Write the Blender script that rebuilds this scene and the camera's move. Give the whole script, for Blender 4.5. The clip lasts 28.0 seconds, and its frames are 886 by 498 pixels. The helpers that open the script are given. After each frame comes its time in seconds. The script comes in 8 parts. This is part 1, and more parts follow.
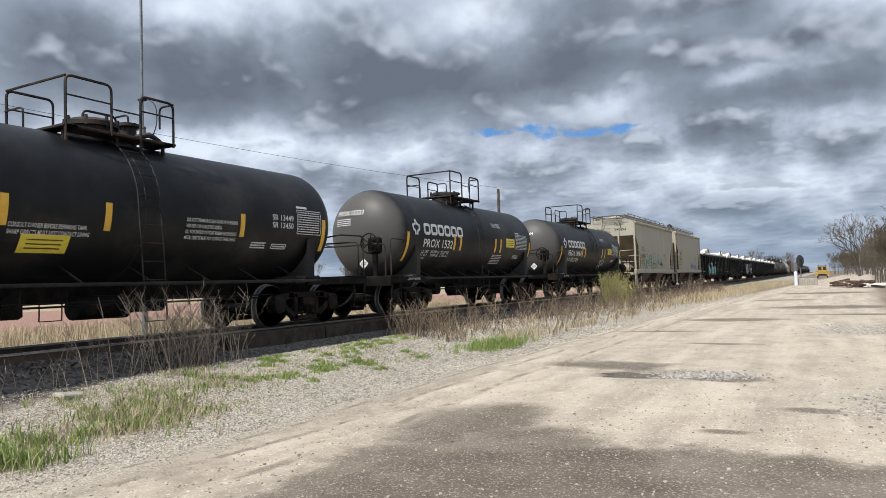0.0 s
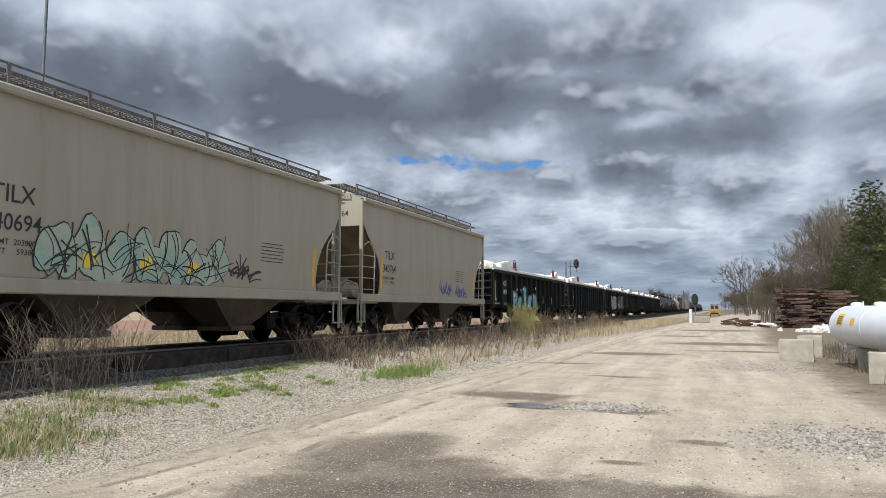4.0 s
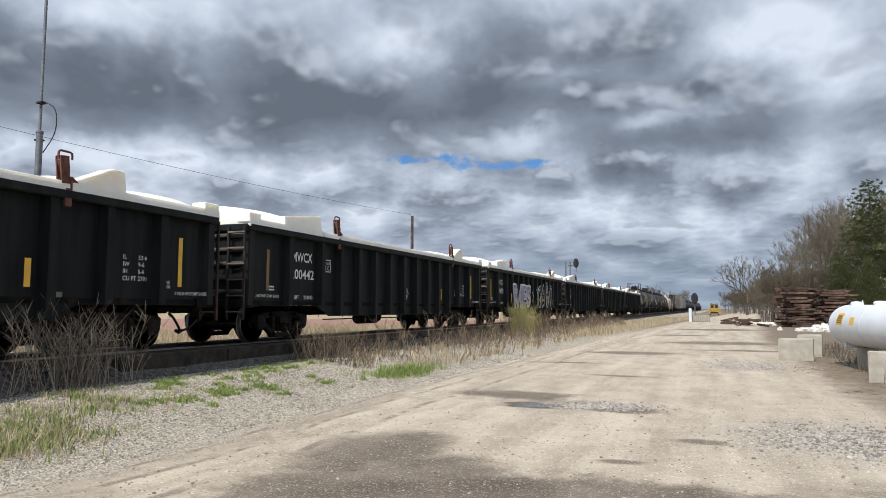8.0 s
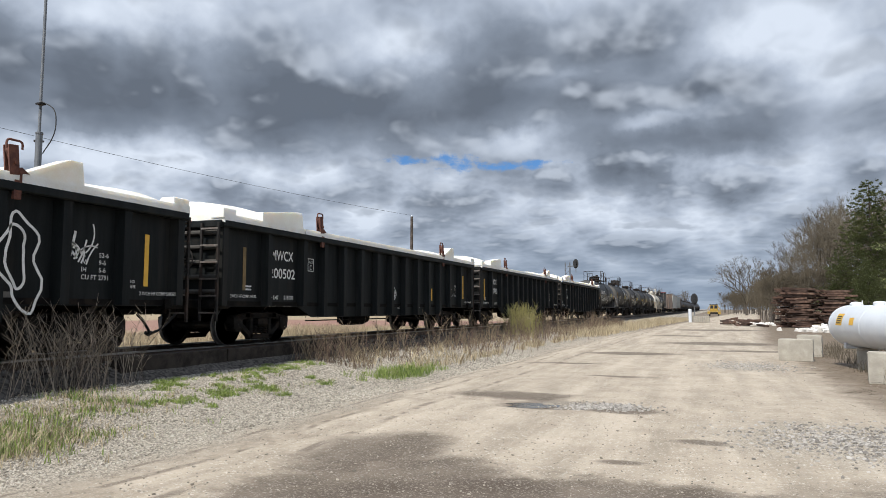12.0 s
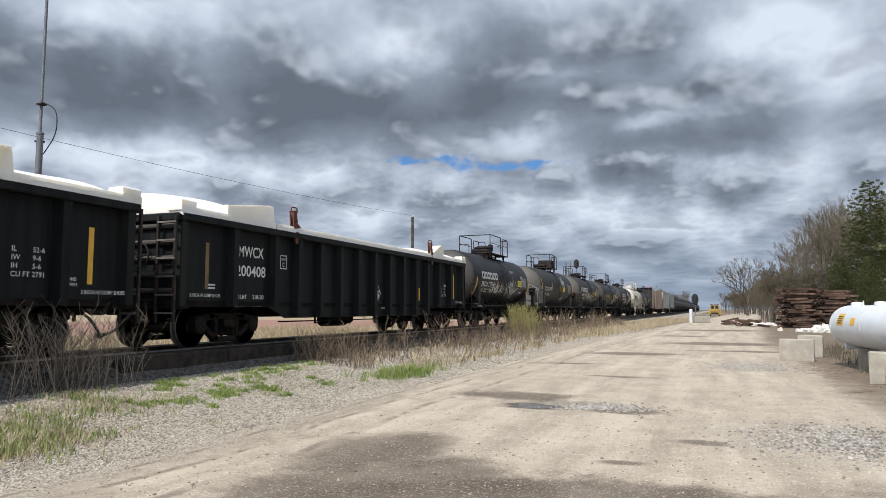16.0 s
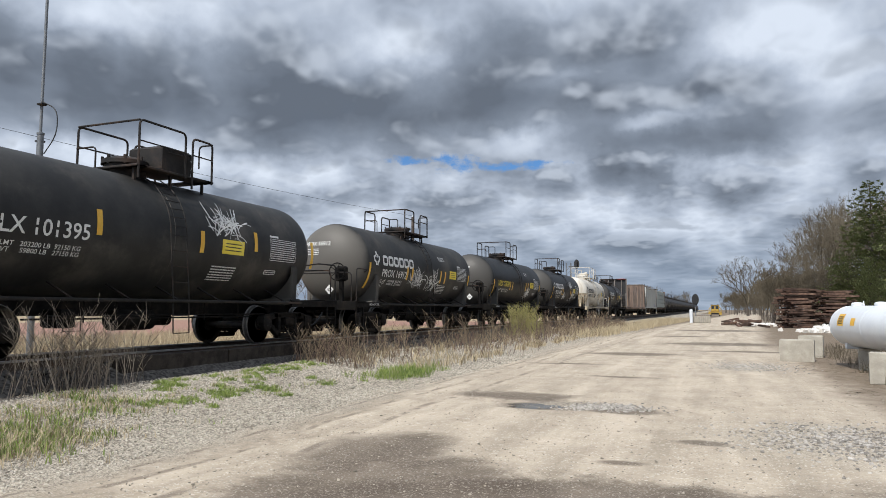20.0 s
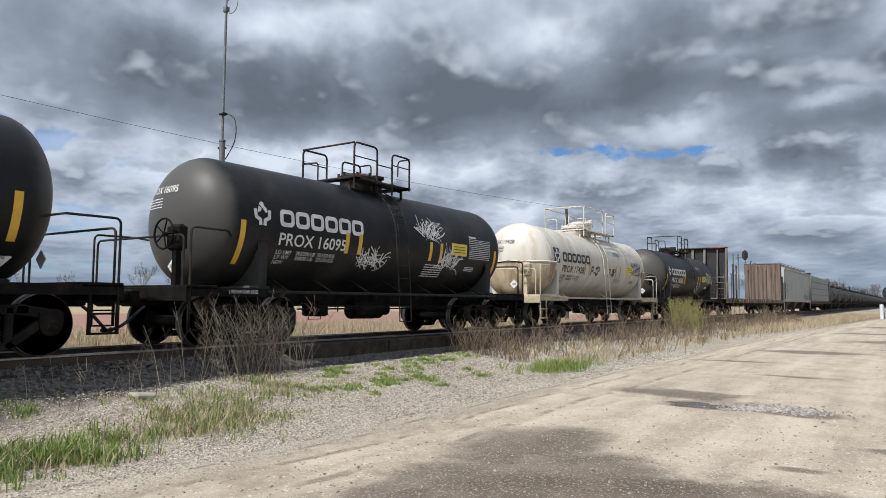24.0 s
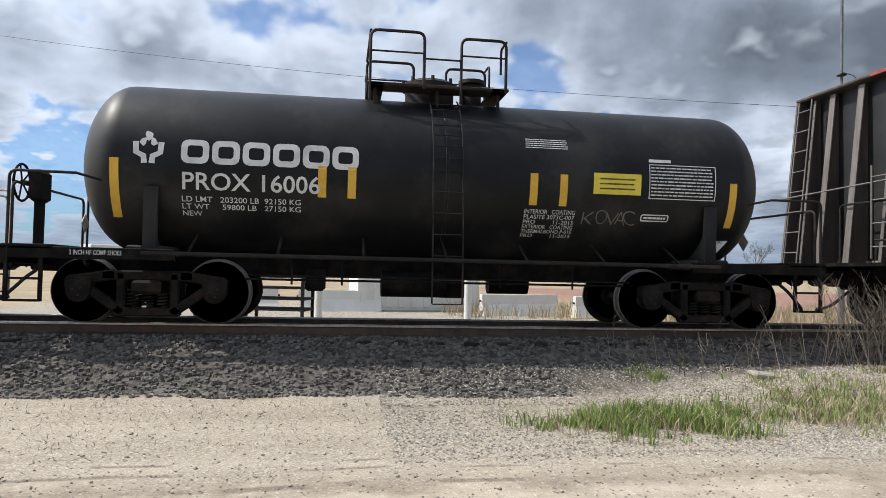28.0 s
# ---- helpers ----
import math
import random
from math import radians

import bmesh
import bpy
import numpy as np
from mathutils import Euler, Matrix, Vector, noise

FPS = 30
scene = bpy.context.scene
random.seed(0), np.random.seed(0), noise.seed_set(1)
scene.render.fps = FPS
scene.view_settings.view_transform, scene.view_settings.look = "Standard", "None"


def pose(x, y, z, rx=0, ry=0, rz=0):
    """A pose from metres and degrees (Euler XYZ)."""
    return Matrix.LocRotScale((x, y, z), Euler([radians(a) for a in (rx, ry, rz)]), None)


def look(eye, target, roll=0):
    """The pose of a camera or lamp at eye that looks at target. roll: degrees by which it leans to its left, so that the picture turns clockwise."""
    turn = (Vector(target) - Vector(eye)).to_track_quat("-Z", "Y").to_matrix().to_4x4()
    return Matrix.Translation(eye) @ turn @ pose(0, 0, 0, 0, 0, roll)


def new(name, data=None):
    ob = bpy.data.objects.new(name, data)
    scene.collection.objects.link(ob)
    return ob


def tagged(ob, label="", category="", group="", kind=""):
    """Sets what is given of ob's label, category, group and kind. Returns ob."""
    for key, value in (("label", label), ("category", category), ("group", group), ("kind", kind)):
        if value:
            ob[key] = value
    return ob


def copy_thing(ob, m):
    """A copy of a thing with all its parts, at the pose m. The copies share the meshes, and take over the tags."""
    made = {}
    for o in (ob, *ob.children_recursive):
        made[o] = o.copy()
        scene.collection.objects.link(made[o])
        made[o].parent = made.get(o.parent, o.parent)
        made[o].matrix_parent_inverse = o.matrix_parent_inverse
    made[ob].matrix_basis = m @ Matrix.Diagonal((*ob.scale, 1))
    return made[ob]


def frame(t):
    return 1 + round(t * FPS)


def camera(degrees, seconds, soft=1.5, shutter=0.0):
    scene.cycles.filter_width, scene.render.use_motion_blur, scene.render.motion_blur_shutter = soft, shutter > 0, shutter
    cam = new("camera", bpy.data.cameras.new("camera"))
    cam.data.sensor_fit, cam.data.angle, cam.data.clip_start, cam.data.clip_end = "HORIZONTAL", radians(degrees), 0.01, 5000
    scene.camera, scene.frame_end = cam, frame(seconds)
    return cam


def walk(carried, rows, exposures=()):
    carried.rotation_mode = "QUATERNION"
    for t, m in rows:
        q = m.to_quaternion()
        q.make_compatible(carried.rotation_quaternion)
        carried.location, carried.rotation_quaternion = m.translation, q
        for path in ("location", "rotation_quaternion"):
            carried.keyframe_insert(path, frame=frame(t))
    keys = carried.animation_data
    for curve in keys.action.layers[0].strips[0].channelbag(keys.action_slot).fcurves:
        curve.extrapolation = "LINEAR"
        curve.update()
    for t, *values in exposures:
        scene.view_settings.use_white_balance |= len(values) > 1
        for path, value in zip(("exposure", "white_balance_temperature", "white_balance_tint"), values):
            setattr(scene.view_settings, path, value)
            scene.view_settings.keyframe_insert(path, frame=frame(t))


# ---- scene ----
# Freight train rolling past a dirt service road under broken cloud.
# The track runs along +y, the road beside it; the eye stands at the origin.
EYE = 1.62
RAIL_TOP = 0.79
TRACK_X = -11.35
SECONDS = 28.0

cam = camera(64.95, SECONDS, 0.6)
# seconds, yaw, pitch, roll
PAN = [(0.0, 28.72, 2.82, 1.89), (0.2, 25.6, 4.0, 1.8), (0.5, 22.62, 5.08, 1.73), (1.0, 21.69, 5.14, 1.73),
       (1.1, 21.5, 4.9, 1.3), (1.3, 21.35, 4.0, 0.1), (1.5, 21.31, 3.98, -0.08), (2.0, 21.23, 4.77, -0.02), (2.5, 21.39, 4.94, -0.09),
       (3.0, 21.38, 4.94, -0.09), (8.0, 21.35, 4.87, -0.08), (11.0, 21.31, 4.89, -0.04),
       (14.5, 21.39, 5.05, -0.01), (17.0, 21.38, 4.89, -0.04), (20.0, 21.40, 4.96, -0.05), (20.6, 21.42, 4.97, -0.03),
       (21.0, 23.24, 4.99, -0.10), (21.5, 28.58, 4.58, -0.37), (22.2, 32.9, 4.36, -0.4), (22.8, 33.9, 4.34, -0.4), (23.5, 33.99, 4.36, -0.38),
       (24.5, 33.98, 4.30, -0.40), (26.5, 33.99, 4.30, -0.39), (26.6, 34.5, 4.28, -0.43), (26.8, 38.09, 4.21, -0.57), (27.0, 43.09, 3.91, -0.71),
       (27.5, 57.73, 3.03, -1.62), (27.8, 69.8, 2.4, -1.5), (28.0, 81.65, 1.85, -1.27)]
walk(cam, [(t, pose(0, 0, EYE, 90 + p, r, yaw)) for t, yaw, p, r in PAN],
     exposures=[(0.0, 0.12), (1.2, 0.0), (26.6, 0.0), (27.3, 0.06), (28.0, 0.12)])

# ---- sky and sun ----
SUN_DIR = Vector((-0.17, -0.73, 0.90)).normalized()     # towards the sun
sun = new("sun", bpy.data.lights.new("sun", "SUN"))
sun.data.energy, sun.data.angle, sun.data.color = 4.5, radians(0.6), (1.0, 0.955, 0.885)
sun.matrix_world = look((0, 0, 60), Vector((0, 0, 60)) - SUN_DIR)


def nodes_of(tree):
    n, l = tree.nodes, tree.links

    def add(kind, **kw):
        nd = n.new(kind)
        for k, v in kw.items():
            if k == "ins":
                for i, val in v.items():
                    if hasattr(val, "is_output"):
                        l.new(val, nd.inputs[i])
                    else:
                        nd.inputs[i].default_value = val
            elif k == "op":
                nd.operation = v
            elif k == "blend":
                nd.data_type, nd.blend_type = "RGBA", v
            elif k == "ramp":
                e = nd.color_ramp.elements
                while len(e) < len(v):
                    e.new(0.5)
                for q, (p, c) in zip(e, v):
                    q.position = p
                    q.color = (*c, 1) if isinstance(c, tuple) else (c, c, c, 1)
        return nd
    return add


def fmath(add, op, a, b=0.0, c=0.0):
    return add("ShaderNodeMath", op=op, ins={0: a, 1: b, 2: c}).outputs[0]


def smooth(add, v, lo, hi):
    nd = add("ShaderNodeMapRange", ins={0: v, 1: lo, 2: hi, 3: 0.0, 4: 1.0})
    nd.interpolation_type = "SMOOTHSTEP"
    return nd.outputs[0]


def mixc(add, f, a, b, blend="MIX"):
    return add("ShaderNodeMix", blend=blend, ins={0: f, 6: a, 7: b}).outputs[2]


# cloud masses over the place: azimuth to the left of +y, elevation, half sizes (degrees), thickness
CLOUD_BANKS = (
    (31.0, 16.0, 12.0, 2.9, 0.30), (47.0, 15.3, 9.0, 2.3, 0.20), (15.0, 16.4, 7.0, 2.2, 0.20), (9.0, 20.5, 6.0, 2.1, 0.24),
    (-1.2, 16.2, 3.4, 1.2, 0.26), (0.5, 12.6, 8.0, 1.0, 0.26), (-10.0, 14.4, 6.0, 1.6, 0.14), (52.5, 18.5, 4.5, 1.5, 0.16),
    (63.0, 16.0, 8.0, 3.0, 0.18), (37.0, 20.4, 7.0, 1.6, 0.12), (5.0, 9.6, 9.0, 0.7, 0.12), (30.0, 9.4, 9.0, 0.6, 0.08))
CLOUD_BREAKS = (
    (47.8, 21.4, 5.0, 1.4, -0.26), (24.6, 21.6, 3.6, 1.7, -0.24), (28.5, 19.4, 2.6, 1.1, -0.14), (-4.0, 20.0, 5.0, 1.9, -0.20),
    (3.5, 14.6, 5.0, 0.8, -0.26), (-9.0, 12.2, 7.0, 0.9, -0.18), (17.0, 13.4, 3.6, 1.0, -0.24), (42.0, 11.6, 12.0, 1.2, -0.22),
    (11.0, 18.0, 4.0, 0.8, -0.14), (19.5, 24.5, 6.0, 1.8, -0.12), (-10.5, 17.2, 3.0, 2.0, -0.18), (3.0, 7.0, 4.0, 0.9, -0.16))
BLUE_GAPS = ((20.4, 12.15, 1.5, 0.75), (23.6, 12.25, 2.2, 0.34), (14.6, 11.75, 2.8, 0.36))


def build_world():
    w = bpy.data.worlds.new("cloudy_sky")
    scene.world = w
    w.use_nodes = True
    w.node_tree.nodes.clear()
    add = nodes_of(w.node_tree)
    gen = add("ShaderNodeTexCoord").outputs["Generated"]
    x, y, z = add("ShaderNodeSeparateXYZ", ins={0: gen}).outputs
    el = fmath(add, "ARCSINE", z)
    az = fmath(add, "ARCTAN2", fmath(add, "MULTIPLY", x, -1.0), y)

    def fbm(vec, scale, detail, rough):
        return add("ShaderNodeTexNoise", ins={"Vector": vec, "Scale": scale, "Detail": detail, "Roughness": rough}).outputs

    def heaps(vec, scale, detail=3.0):
        nd = add("ShaderNodeTexVoronoi", ins={"Vector": vec, "Scale": scale, "Detail": detail, "Roughness": 0.5})
        nd.feature = "SMOOTH_F1"
        nd.inputs["Smoothness"].default_value = 0.35
        return fmath(add, "SUBTRACT", 1.0, nd.outputs["Distance"])

    def moved(vec, by):
        return add("ShaderNodeVectorMath", op="ADD", ins={0: vec, 1: by}).outputs[0]

    def sheet(el_part, az_scale, row_scale, foot):
        v = fmath(add, "MULTIPLY", fmath(add, "LOGARITHM", fmath(add, "ADD", el_part, foot), 2.718), row_scale)
        return add("ShaderNodeCombineXYZ", ins={0: fmath(add, "MULTIPLY", az, az_scale), 1: v, 2: 0.0}).outputs[0]
    elp = fmath(add, "MAXIMUM", el, 0.0)
    ragged = fbm(gen, 5.0, 6.0, 0.55)["Color"]
    ra, re_, _ = add("ShaderNodeSeparateXYZ", ins={0: ragged}).outputs
    azw = fmath(add, "MULTIPLY_ADD", fmath(add, "SUBTRACT", ra, 0.5), 0.30, az)
    elw = fmath(add, "MULTIPLY_ADD", fmath(add, "SUBTRACT", re_, 0.5), 0.13, el)

    def mass(a0, e0, wa, we, gain, soft=True):
        da = fmath(add, "DIVIDE", fmath(add, "SUBTRACT", azw if soft else az, radians(a0)), radians(wa))
        de = fmath(add, "DIVIDE", fmath(add, "SUBTRACT", elw if soft else el, radians(e0)), radians(we))
        rr = fmath(add, "ADD", fmath(add, "MULTIPLY", da, da), fmath(add, "MULTIPLY", de, de))
        return fmath(add, "MULTIPLY", fmath(add, "EXPONENT", fmath(add, "MULTIPLY", rr, -0.7)), gain) if soft else rr

    def billows(vec, detail=8.0):
        """Thickness of heaped cloud: ragged noise with rounded heads."""
        warp = fbm(vec, 1.3, 3.0, 0.5)["Color"]
        v = add("ShaderNodeVectorMath", op="MULTIPLY_ADD", ins={0: warp, 1: (0.22, 0.22, 0.0), 2: vec}).outputs[0]
        return fmath(add, "ADD", fmath(add, "MULTIPLY", fbm(v, 0.9, detail, 0.52)["Fac"], 0.62), fmath(add, "MULTIPLY", heaps(v, 1.4, min(detail, 3.0)), 0.38))
    # the broad deck overhead, and the smaller rows low over the horizon
    deck_at = sheet(elp, 4.6, 3.4, 0.20)
    rows_at = sheet(elp, 8.0, 3.1, 0.035)
    deck, rows = billows(moved(deck_at, Vector((1.7, 4.2, 0)))), billows(moved(rows_at, Vector((5.3, 2.2, 0))))
    deck_low, deck_up = (billows(moved(deck_at, Vector((1.7, 4.2 + d, 0))), 4.0) for d in (0.0, 0.16))
    rows_low, rows_up = (billows(moved(rows_at, Vector((5.3, 2.2 + d, 0))), 4.0) for d in (0.0, 0.20))
    low = fmath(add, "SUBTRACT", 1.0, smooth(add, elw, 0.185, 0.245))

    def either(a, b):
        return fmath(add, "ADD", fmath(add, "MULTIPLY", a, fmath(add, "SUBTRACT", 1.0, low)), fmath(add, "MULTIPLY", b, low))
    body = either(fmath(add, "MULTIPLY_ADD", deck, 0.85, 0.17), fmath(add, "MULTIPLY_ADD", rows, 1.25, -0.01))
    for m in CLOUD_BANKS + CLOUD_BREAKS:
        body = fmath(add, "ADD", body, mass(*m))
    side = smooth(add, az, 0.95, 1.3)
    body = fmath(add, "MULTIPLY_ADD", side, -0.08, body)
    shade = add("ShaderNodeValToRGB", ins={0: body}, ramp=[
        (0.20, (0.86, 0.885, 0.92)), (0.36, (0.56, 0.595, 0.65)), (0.52, (0.315, 0.345, 0.390)), (0.76, (0.160, 0.178, 0.205))]).outputs[0]
    # heads that catch the sun, and the shaded undersides
    rim = either(fmath(add, "SUBTRACT", deck_low, deck_up), fmath(add, "SUBTRACT", rows_low, rows_up))
    shade = mixc(add, fmath(add, "MULTIPLY", smooth(add, rim, 0.01, 0.17), 0.50), shade, (0.86, 0.885, 0.92, 1))
    shade = mixc(add, fmath(add, "MULTIPLY", smooth(add, rim, 0.0, -0.17), 0.42), shade, (0.155, 0.178, 0.212, 1))
    # brighter towards the sun
    sd = add("ShaderNodeVectorMath", op="DOT_PRODUCT", ins={0: gen, 1: tuple(SUN_DIR)}).outputs["Value"]
    glow = fmath(add, "ADD", fmath(add, "MULTIPLY_ADD", smooth(add, sd, -0.10, 0.6), 0.22, 0.92), fmath(add, "MULTIPLY", smooth(add, sd, 0.5, 0.95), 1.0))
    shade = add("ShaderNodeVectorMath", op="SCALE", ins={0: shade, "Scale": glow}).outputs[0]
    shade = add("ShaderNodeVectorMath", op="MULTIPLY", ins={0: shade, 1: (0.92, 0.99, 1.095)}).outputs[0]
    # haze towards the horizon
    hz = smooth(add, el, 0.15, 0.0)
    shade = mixc(add, fmath(add, "MULTIPLY", hz, 0.66), shade, (0.205, 0.28, 0.39, 1))
    sky = add("ShaderNodeTexSky")
    sky.sky_type, sky.sun_disc = "NISHITA", False
    sky.sun_elevation = math.asin(SUN_DIR.z)
    sky.sun_rotation = math.atan2(SUN_DIR.x, SUN_DIR.y)
    blue = add("ShaderNodeVectorMath", op="MULTIPLY", ins={0: sky.outputs[0], 1: (0.045, 0.078, 0.118)}).outputs[0]
    # gaps in the cloud
    torn = fmath(add, "MULTIPLY", fbm(rows_at, 3.0, 7.0, 0.62)["Fac"], 12.0)
    hole = fmath(add, "MULTIPLY", fmath(add, "MULTIPLY", fmath(add, "SUBTRACT", 1.0, smooth(add, body, 0.24, 0.34)), smooth(add, az, 0.95, 1.2)), 0.8)
    for g4 in BLUE_GAPS:
        rr = fmath(add, "ADD", mass(*g4, 0.0, False), torn)
        hole = fmath(add, "MAXIMUM", hole, fmath(add, "SUBTRACT", 1.0, smooth(add, rr, 5.4, 8.0)))
    col = mixc(add, fmath(add, "MULTIPLY", hole, 0.95), shade, blue)
    bg = add("ShaderNodeBackground", ins={0: col, 1: 1.0})
    out = add("ShaderNodeOutputWorld")
    w.node_tree.links.new(bg.outputs[0], out.inputs[0])


build_world()


# ---- materials ----
def material(name, a, b=None, rough=0.6, metal=0.0, scale=3.0, bump=0.0, fine=40.0, stain=None, stain_amount=0.5, stain_scale=0.8, spread=0.0, streak=False, detail=0.35, spec=0.5, dust=None, glow_through=0.0):
    """Paint, metal, wood or stone: a and b mix by a coarse and a fine noise; stain is a third colour in patches; a
    dusty end colour, sunlit look included, fades in on the faces along y.
    """
    m = bpy.data.materials.new(name)
    m.use_nodes = True
    m.node_tree.nodes.clear()
    add = nodes_of(m.node_tree)
    co = add("ShaderNodeTexCoord").outputs["Object"]
    if streak:
        co2 = add("ShaderNodeVectorMath", op="MULTIPLY", ins={0: co, 1: (2.5, 2.5, 0.25)}).outputs[0]
    else:
        co2 = co
    n1 = add("ShaderNodeTexNoise", ins={"Vector": co2, "Scale": scale, "Detail": 5.0, "Roughness": 0.6}).outputs["Fac"]
    n2 = add("ShaderNodeTexNoise", ins={"Vector": co, "Scale": fine, "Detail": 4.0, "Roughness": 0.65}).outputs["Fac"]
    f = fmath(add, "MULTIPLY_ADD", n2, detail, fmath(add, "MULTIPLY", n1, 1.0 - detail))
    f = smooth(add, f, 0.36, 0.64)
    b = b or tuple(min(1.0, c * 1.35 + 0.004) for c in a)
    col = mixc(add, f, (*a, 1), (*b, 1))
    if stain:
        n3 = add("ShaderNodeTexNoise", ins={"Vector": co2, "Scale": stain_scale, "Detail": 7.0, "Roughness": 0.7}).outputs["Fac"]
        sf = fmath(add, "MULTIPLY", smooth(add, n3, 0.48, 0.68), stain_amount)
        col = mixc(add, sf, col, (*stain, 1))
    # dusty ends, paled by the surface normal so the heads look sunlit
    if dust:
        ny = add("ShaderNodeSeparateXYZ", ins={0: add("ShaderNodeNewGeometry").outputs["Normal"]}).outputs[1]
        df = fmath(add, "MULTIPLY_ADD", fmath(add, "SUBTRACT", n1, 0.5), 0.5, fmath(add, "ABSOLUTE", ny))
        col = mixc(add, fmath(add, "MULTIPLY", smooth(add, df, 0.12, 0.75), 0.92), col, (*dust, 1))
    if spread:
        rnd = add("ShaderNodeObjectInfo").outputs["Random"]
        v = fmath(add, "MULTIPLY_ADD", rnd, spread, 1.0 - spread / 2)
        col = mixc(add, 1.0, col, add("ShaderNodeCombineColor", ins={0: v, 1: v, 2: v}).outputs[0], "MULTIPLY")
    r = fmath(add, "MULTIPLY_ADD", n2, 0.22, rough - 0.11)
    bs = add("ShaderNodeBsdfPrincipled", ins={"Base Color": col, "Roughness": r, "Metallic": metal, "Specular IOR Level": spec})
    if glow_through:
        bs.inputs["Subsurface Weight"].default_value = glow_through
        bs.inputs["Subsurface Radius"].default_value = (0.30, 0.26, 0.20)
        bs.inputs["Subsurface Scale"].default_value = 0.5
    if bump:
        bp = add("ShaderNodeBump", ins={"Height": f, "Strength": bump, "Distance": 0.02})
        m.node_tree.links.new(bp.outputs[0], bs.inputs["Normal"])
    out = add("ShaderNodeOutputMaterial")
    m.node_tree.links.new(bs.outputs[0], out.inputs[0])
    return m


def leaf_material(name, a, b, rough=0.8):
    """Leaves, grass, stones and twigs joined in one mesh: each island has its own shade."""
    m = bpy.data.materials.new(name)
    m.use_nodes = True
    m.node_tree.nodes.clear()
    add = nodes_of(m.node_tree)
    rnd = add("ShaderNodeNewGeometry").outputs["Random Per Island"]
    co = add("ShaderNodeTexCoord").outputs["Object"]
    n = add("ShaderNodeTexNoise", ins={"Vector": co, "Scale": 0.7, "Detail": 3.0}).outputs["Fac"]
    f = fmath(add, "MULTIPLY_ADD", n, 0.5, fmath(add, "MULTIPLY", rnd, 0.6))
    col = mixc(add, smooth(add, f, 0.1, 0.9), (*a, 1), (*b, 1))
    bs = add("ShaderNodeBsdfPrincipled", ins={"Base Color": col, "Roughness": rough})
    out = add("ShaderNodeOutputMaterial")
    m.node_tree.links.new(bs.outputs[0], out.inputs[0])
    return m


M = {}
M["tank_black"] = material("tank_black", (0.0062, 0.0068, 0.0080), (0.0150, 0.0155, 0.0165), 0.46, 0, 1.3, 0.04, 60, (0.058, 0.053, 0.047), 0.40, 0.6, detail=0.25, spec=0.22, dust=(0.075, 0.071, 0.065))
M["tank_dusty"] = material("tank_dusty", (0.050, 0.047, 0.043), (0.085, 0.079, 0.071), 0.7, 0, 1.6, 0.04, 60, (0.12, 0.108, 0.094), 0.5, 1.2, spec=0.2)
M["shield_grey"] = material("shield_grey", (0.115, 0.108, 0.097), (0.17, 0.158, 0.14), 0.7, 0, 1.4, 0.04, 60, (0.21, 0.195, 0.17), 0.5, 0.9, streak=True)
M["tank_grey"] = material("tank_grey", (0.014, 0.014, 0.014), (0.032, 0.031, 0.029), 0.55, 0, 1.3, 0.04, 60, (0.10, 0.088, 0.074), 0.5, 0.6, detail=0.25, spec=0.3, dust=(0.105, 0.097, 0.086))
M["tank_white"] = material("tank_white", (0.50, 0.46, 0.385), (0.62, 0.59, 0.525), 0.5, 0, 0.8, 0.04, 50, (0.34, 0.255, 0.155), 0.50, 0.7, streak=True)
M["tank_cream"] = material("tank_cream", (0.36, 0.28, 0.18), (0.50, 0.43, 0.32), 0.6, 0, 1.2, 0.06, 50, (0.15, 0.085, 0.04), 0.75, 1.1, streak=True)
M["stripe_faded"] = material("stripe_faded", (0.36, 0.24, 0.08), (0.50, 0.38, 0.18), 0.6, 0, 3, 0, 60, (0.55, 0.48, 0.36), 0.6, 4.0)
M["gondola_black"] = material("gondola_black", (0.0055, 0.0072, 0.0076), (0.0125, 0.0148, 0.0152), 0.5, 0, 2.0, 0.05, 55, (0.032, 0.029, 0.025), 0.40, 1.1, streak=True, spec=0.12)
M["hopper_beige"] = material("hopper_beige", (0.315, 0.292, 0.226), (0.365, 0.340, 0.270), 0.55, 0, 0.5, 0.02, 45, (0.235, 0.190, 0.125), 0.32, 0.7, streak=True)
M["hopper_grey"] = material("hopper_grey", (0.38, 0.39, 0.37), (0.46, 0.47, 0.45), 0.55, 0, 0.8, 0.03, 45, (0.22, 0.17, 0.12), 0.35, 1.0, streak=True)
M["hopper_shade"] = material("hopper_shade", (0.13, 0.095, 0.058), (0.22, 0.170, 0.108), 0.7, 0, 1.4, 0.05, 40, (0.12, 0.08, 0.05), 0.5, 1.2)
M["chute_brown"] = material("chute_brown", (0.040, 0.029, 0.019), (0.095, 0.070, 0.045), 0.75, 0, 1.4, 0.05, 40, (0.045, 0.032, 0.024), 0.6, 1.2)
M["under_black"] = material("under_black", (0.005, 0.0047, 0.0045), (0.013, 0.012, 0.011), 0.7, 0.1, 4, 0.15, 70, (0.04, 0.027, 0.018), 0.35, 2.0, spec=0.08)
M["under_cream"] = material("under_cream", (0.40, 0.33, 0.23), (0.52, 0.45, 0.33), 0.65, 0, 3, 0.1, 60, (0.20, 0.11, 0.05), 0.7, 2.0)
M["truck_iron"] = material("truck_iron", (0.008, 0.0075, 0.007), (0.020, 0.018, 0.016), 0.72, 0.1, 5, 0.2, 60, (0.05, 0.034, 0.024), 0.5, 3.0, spec=0.1)
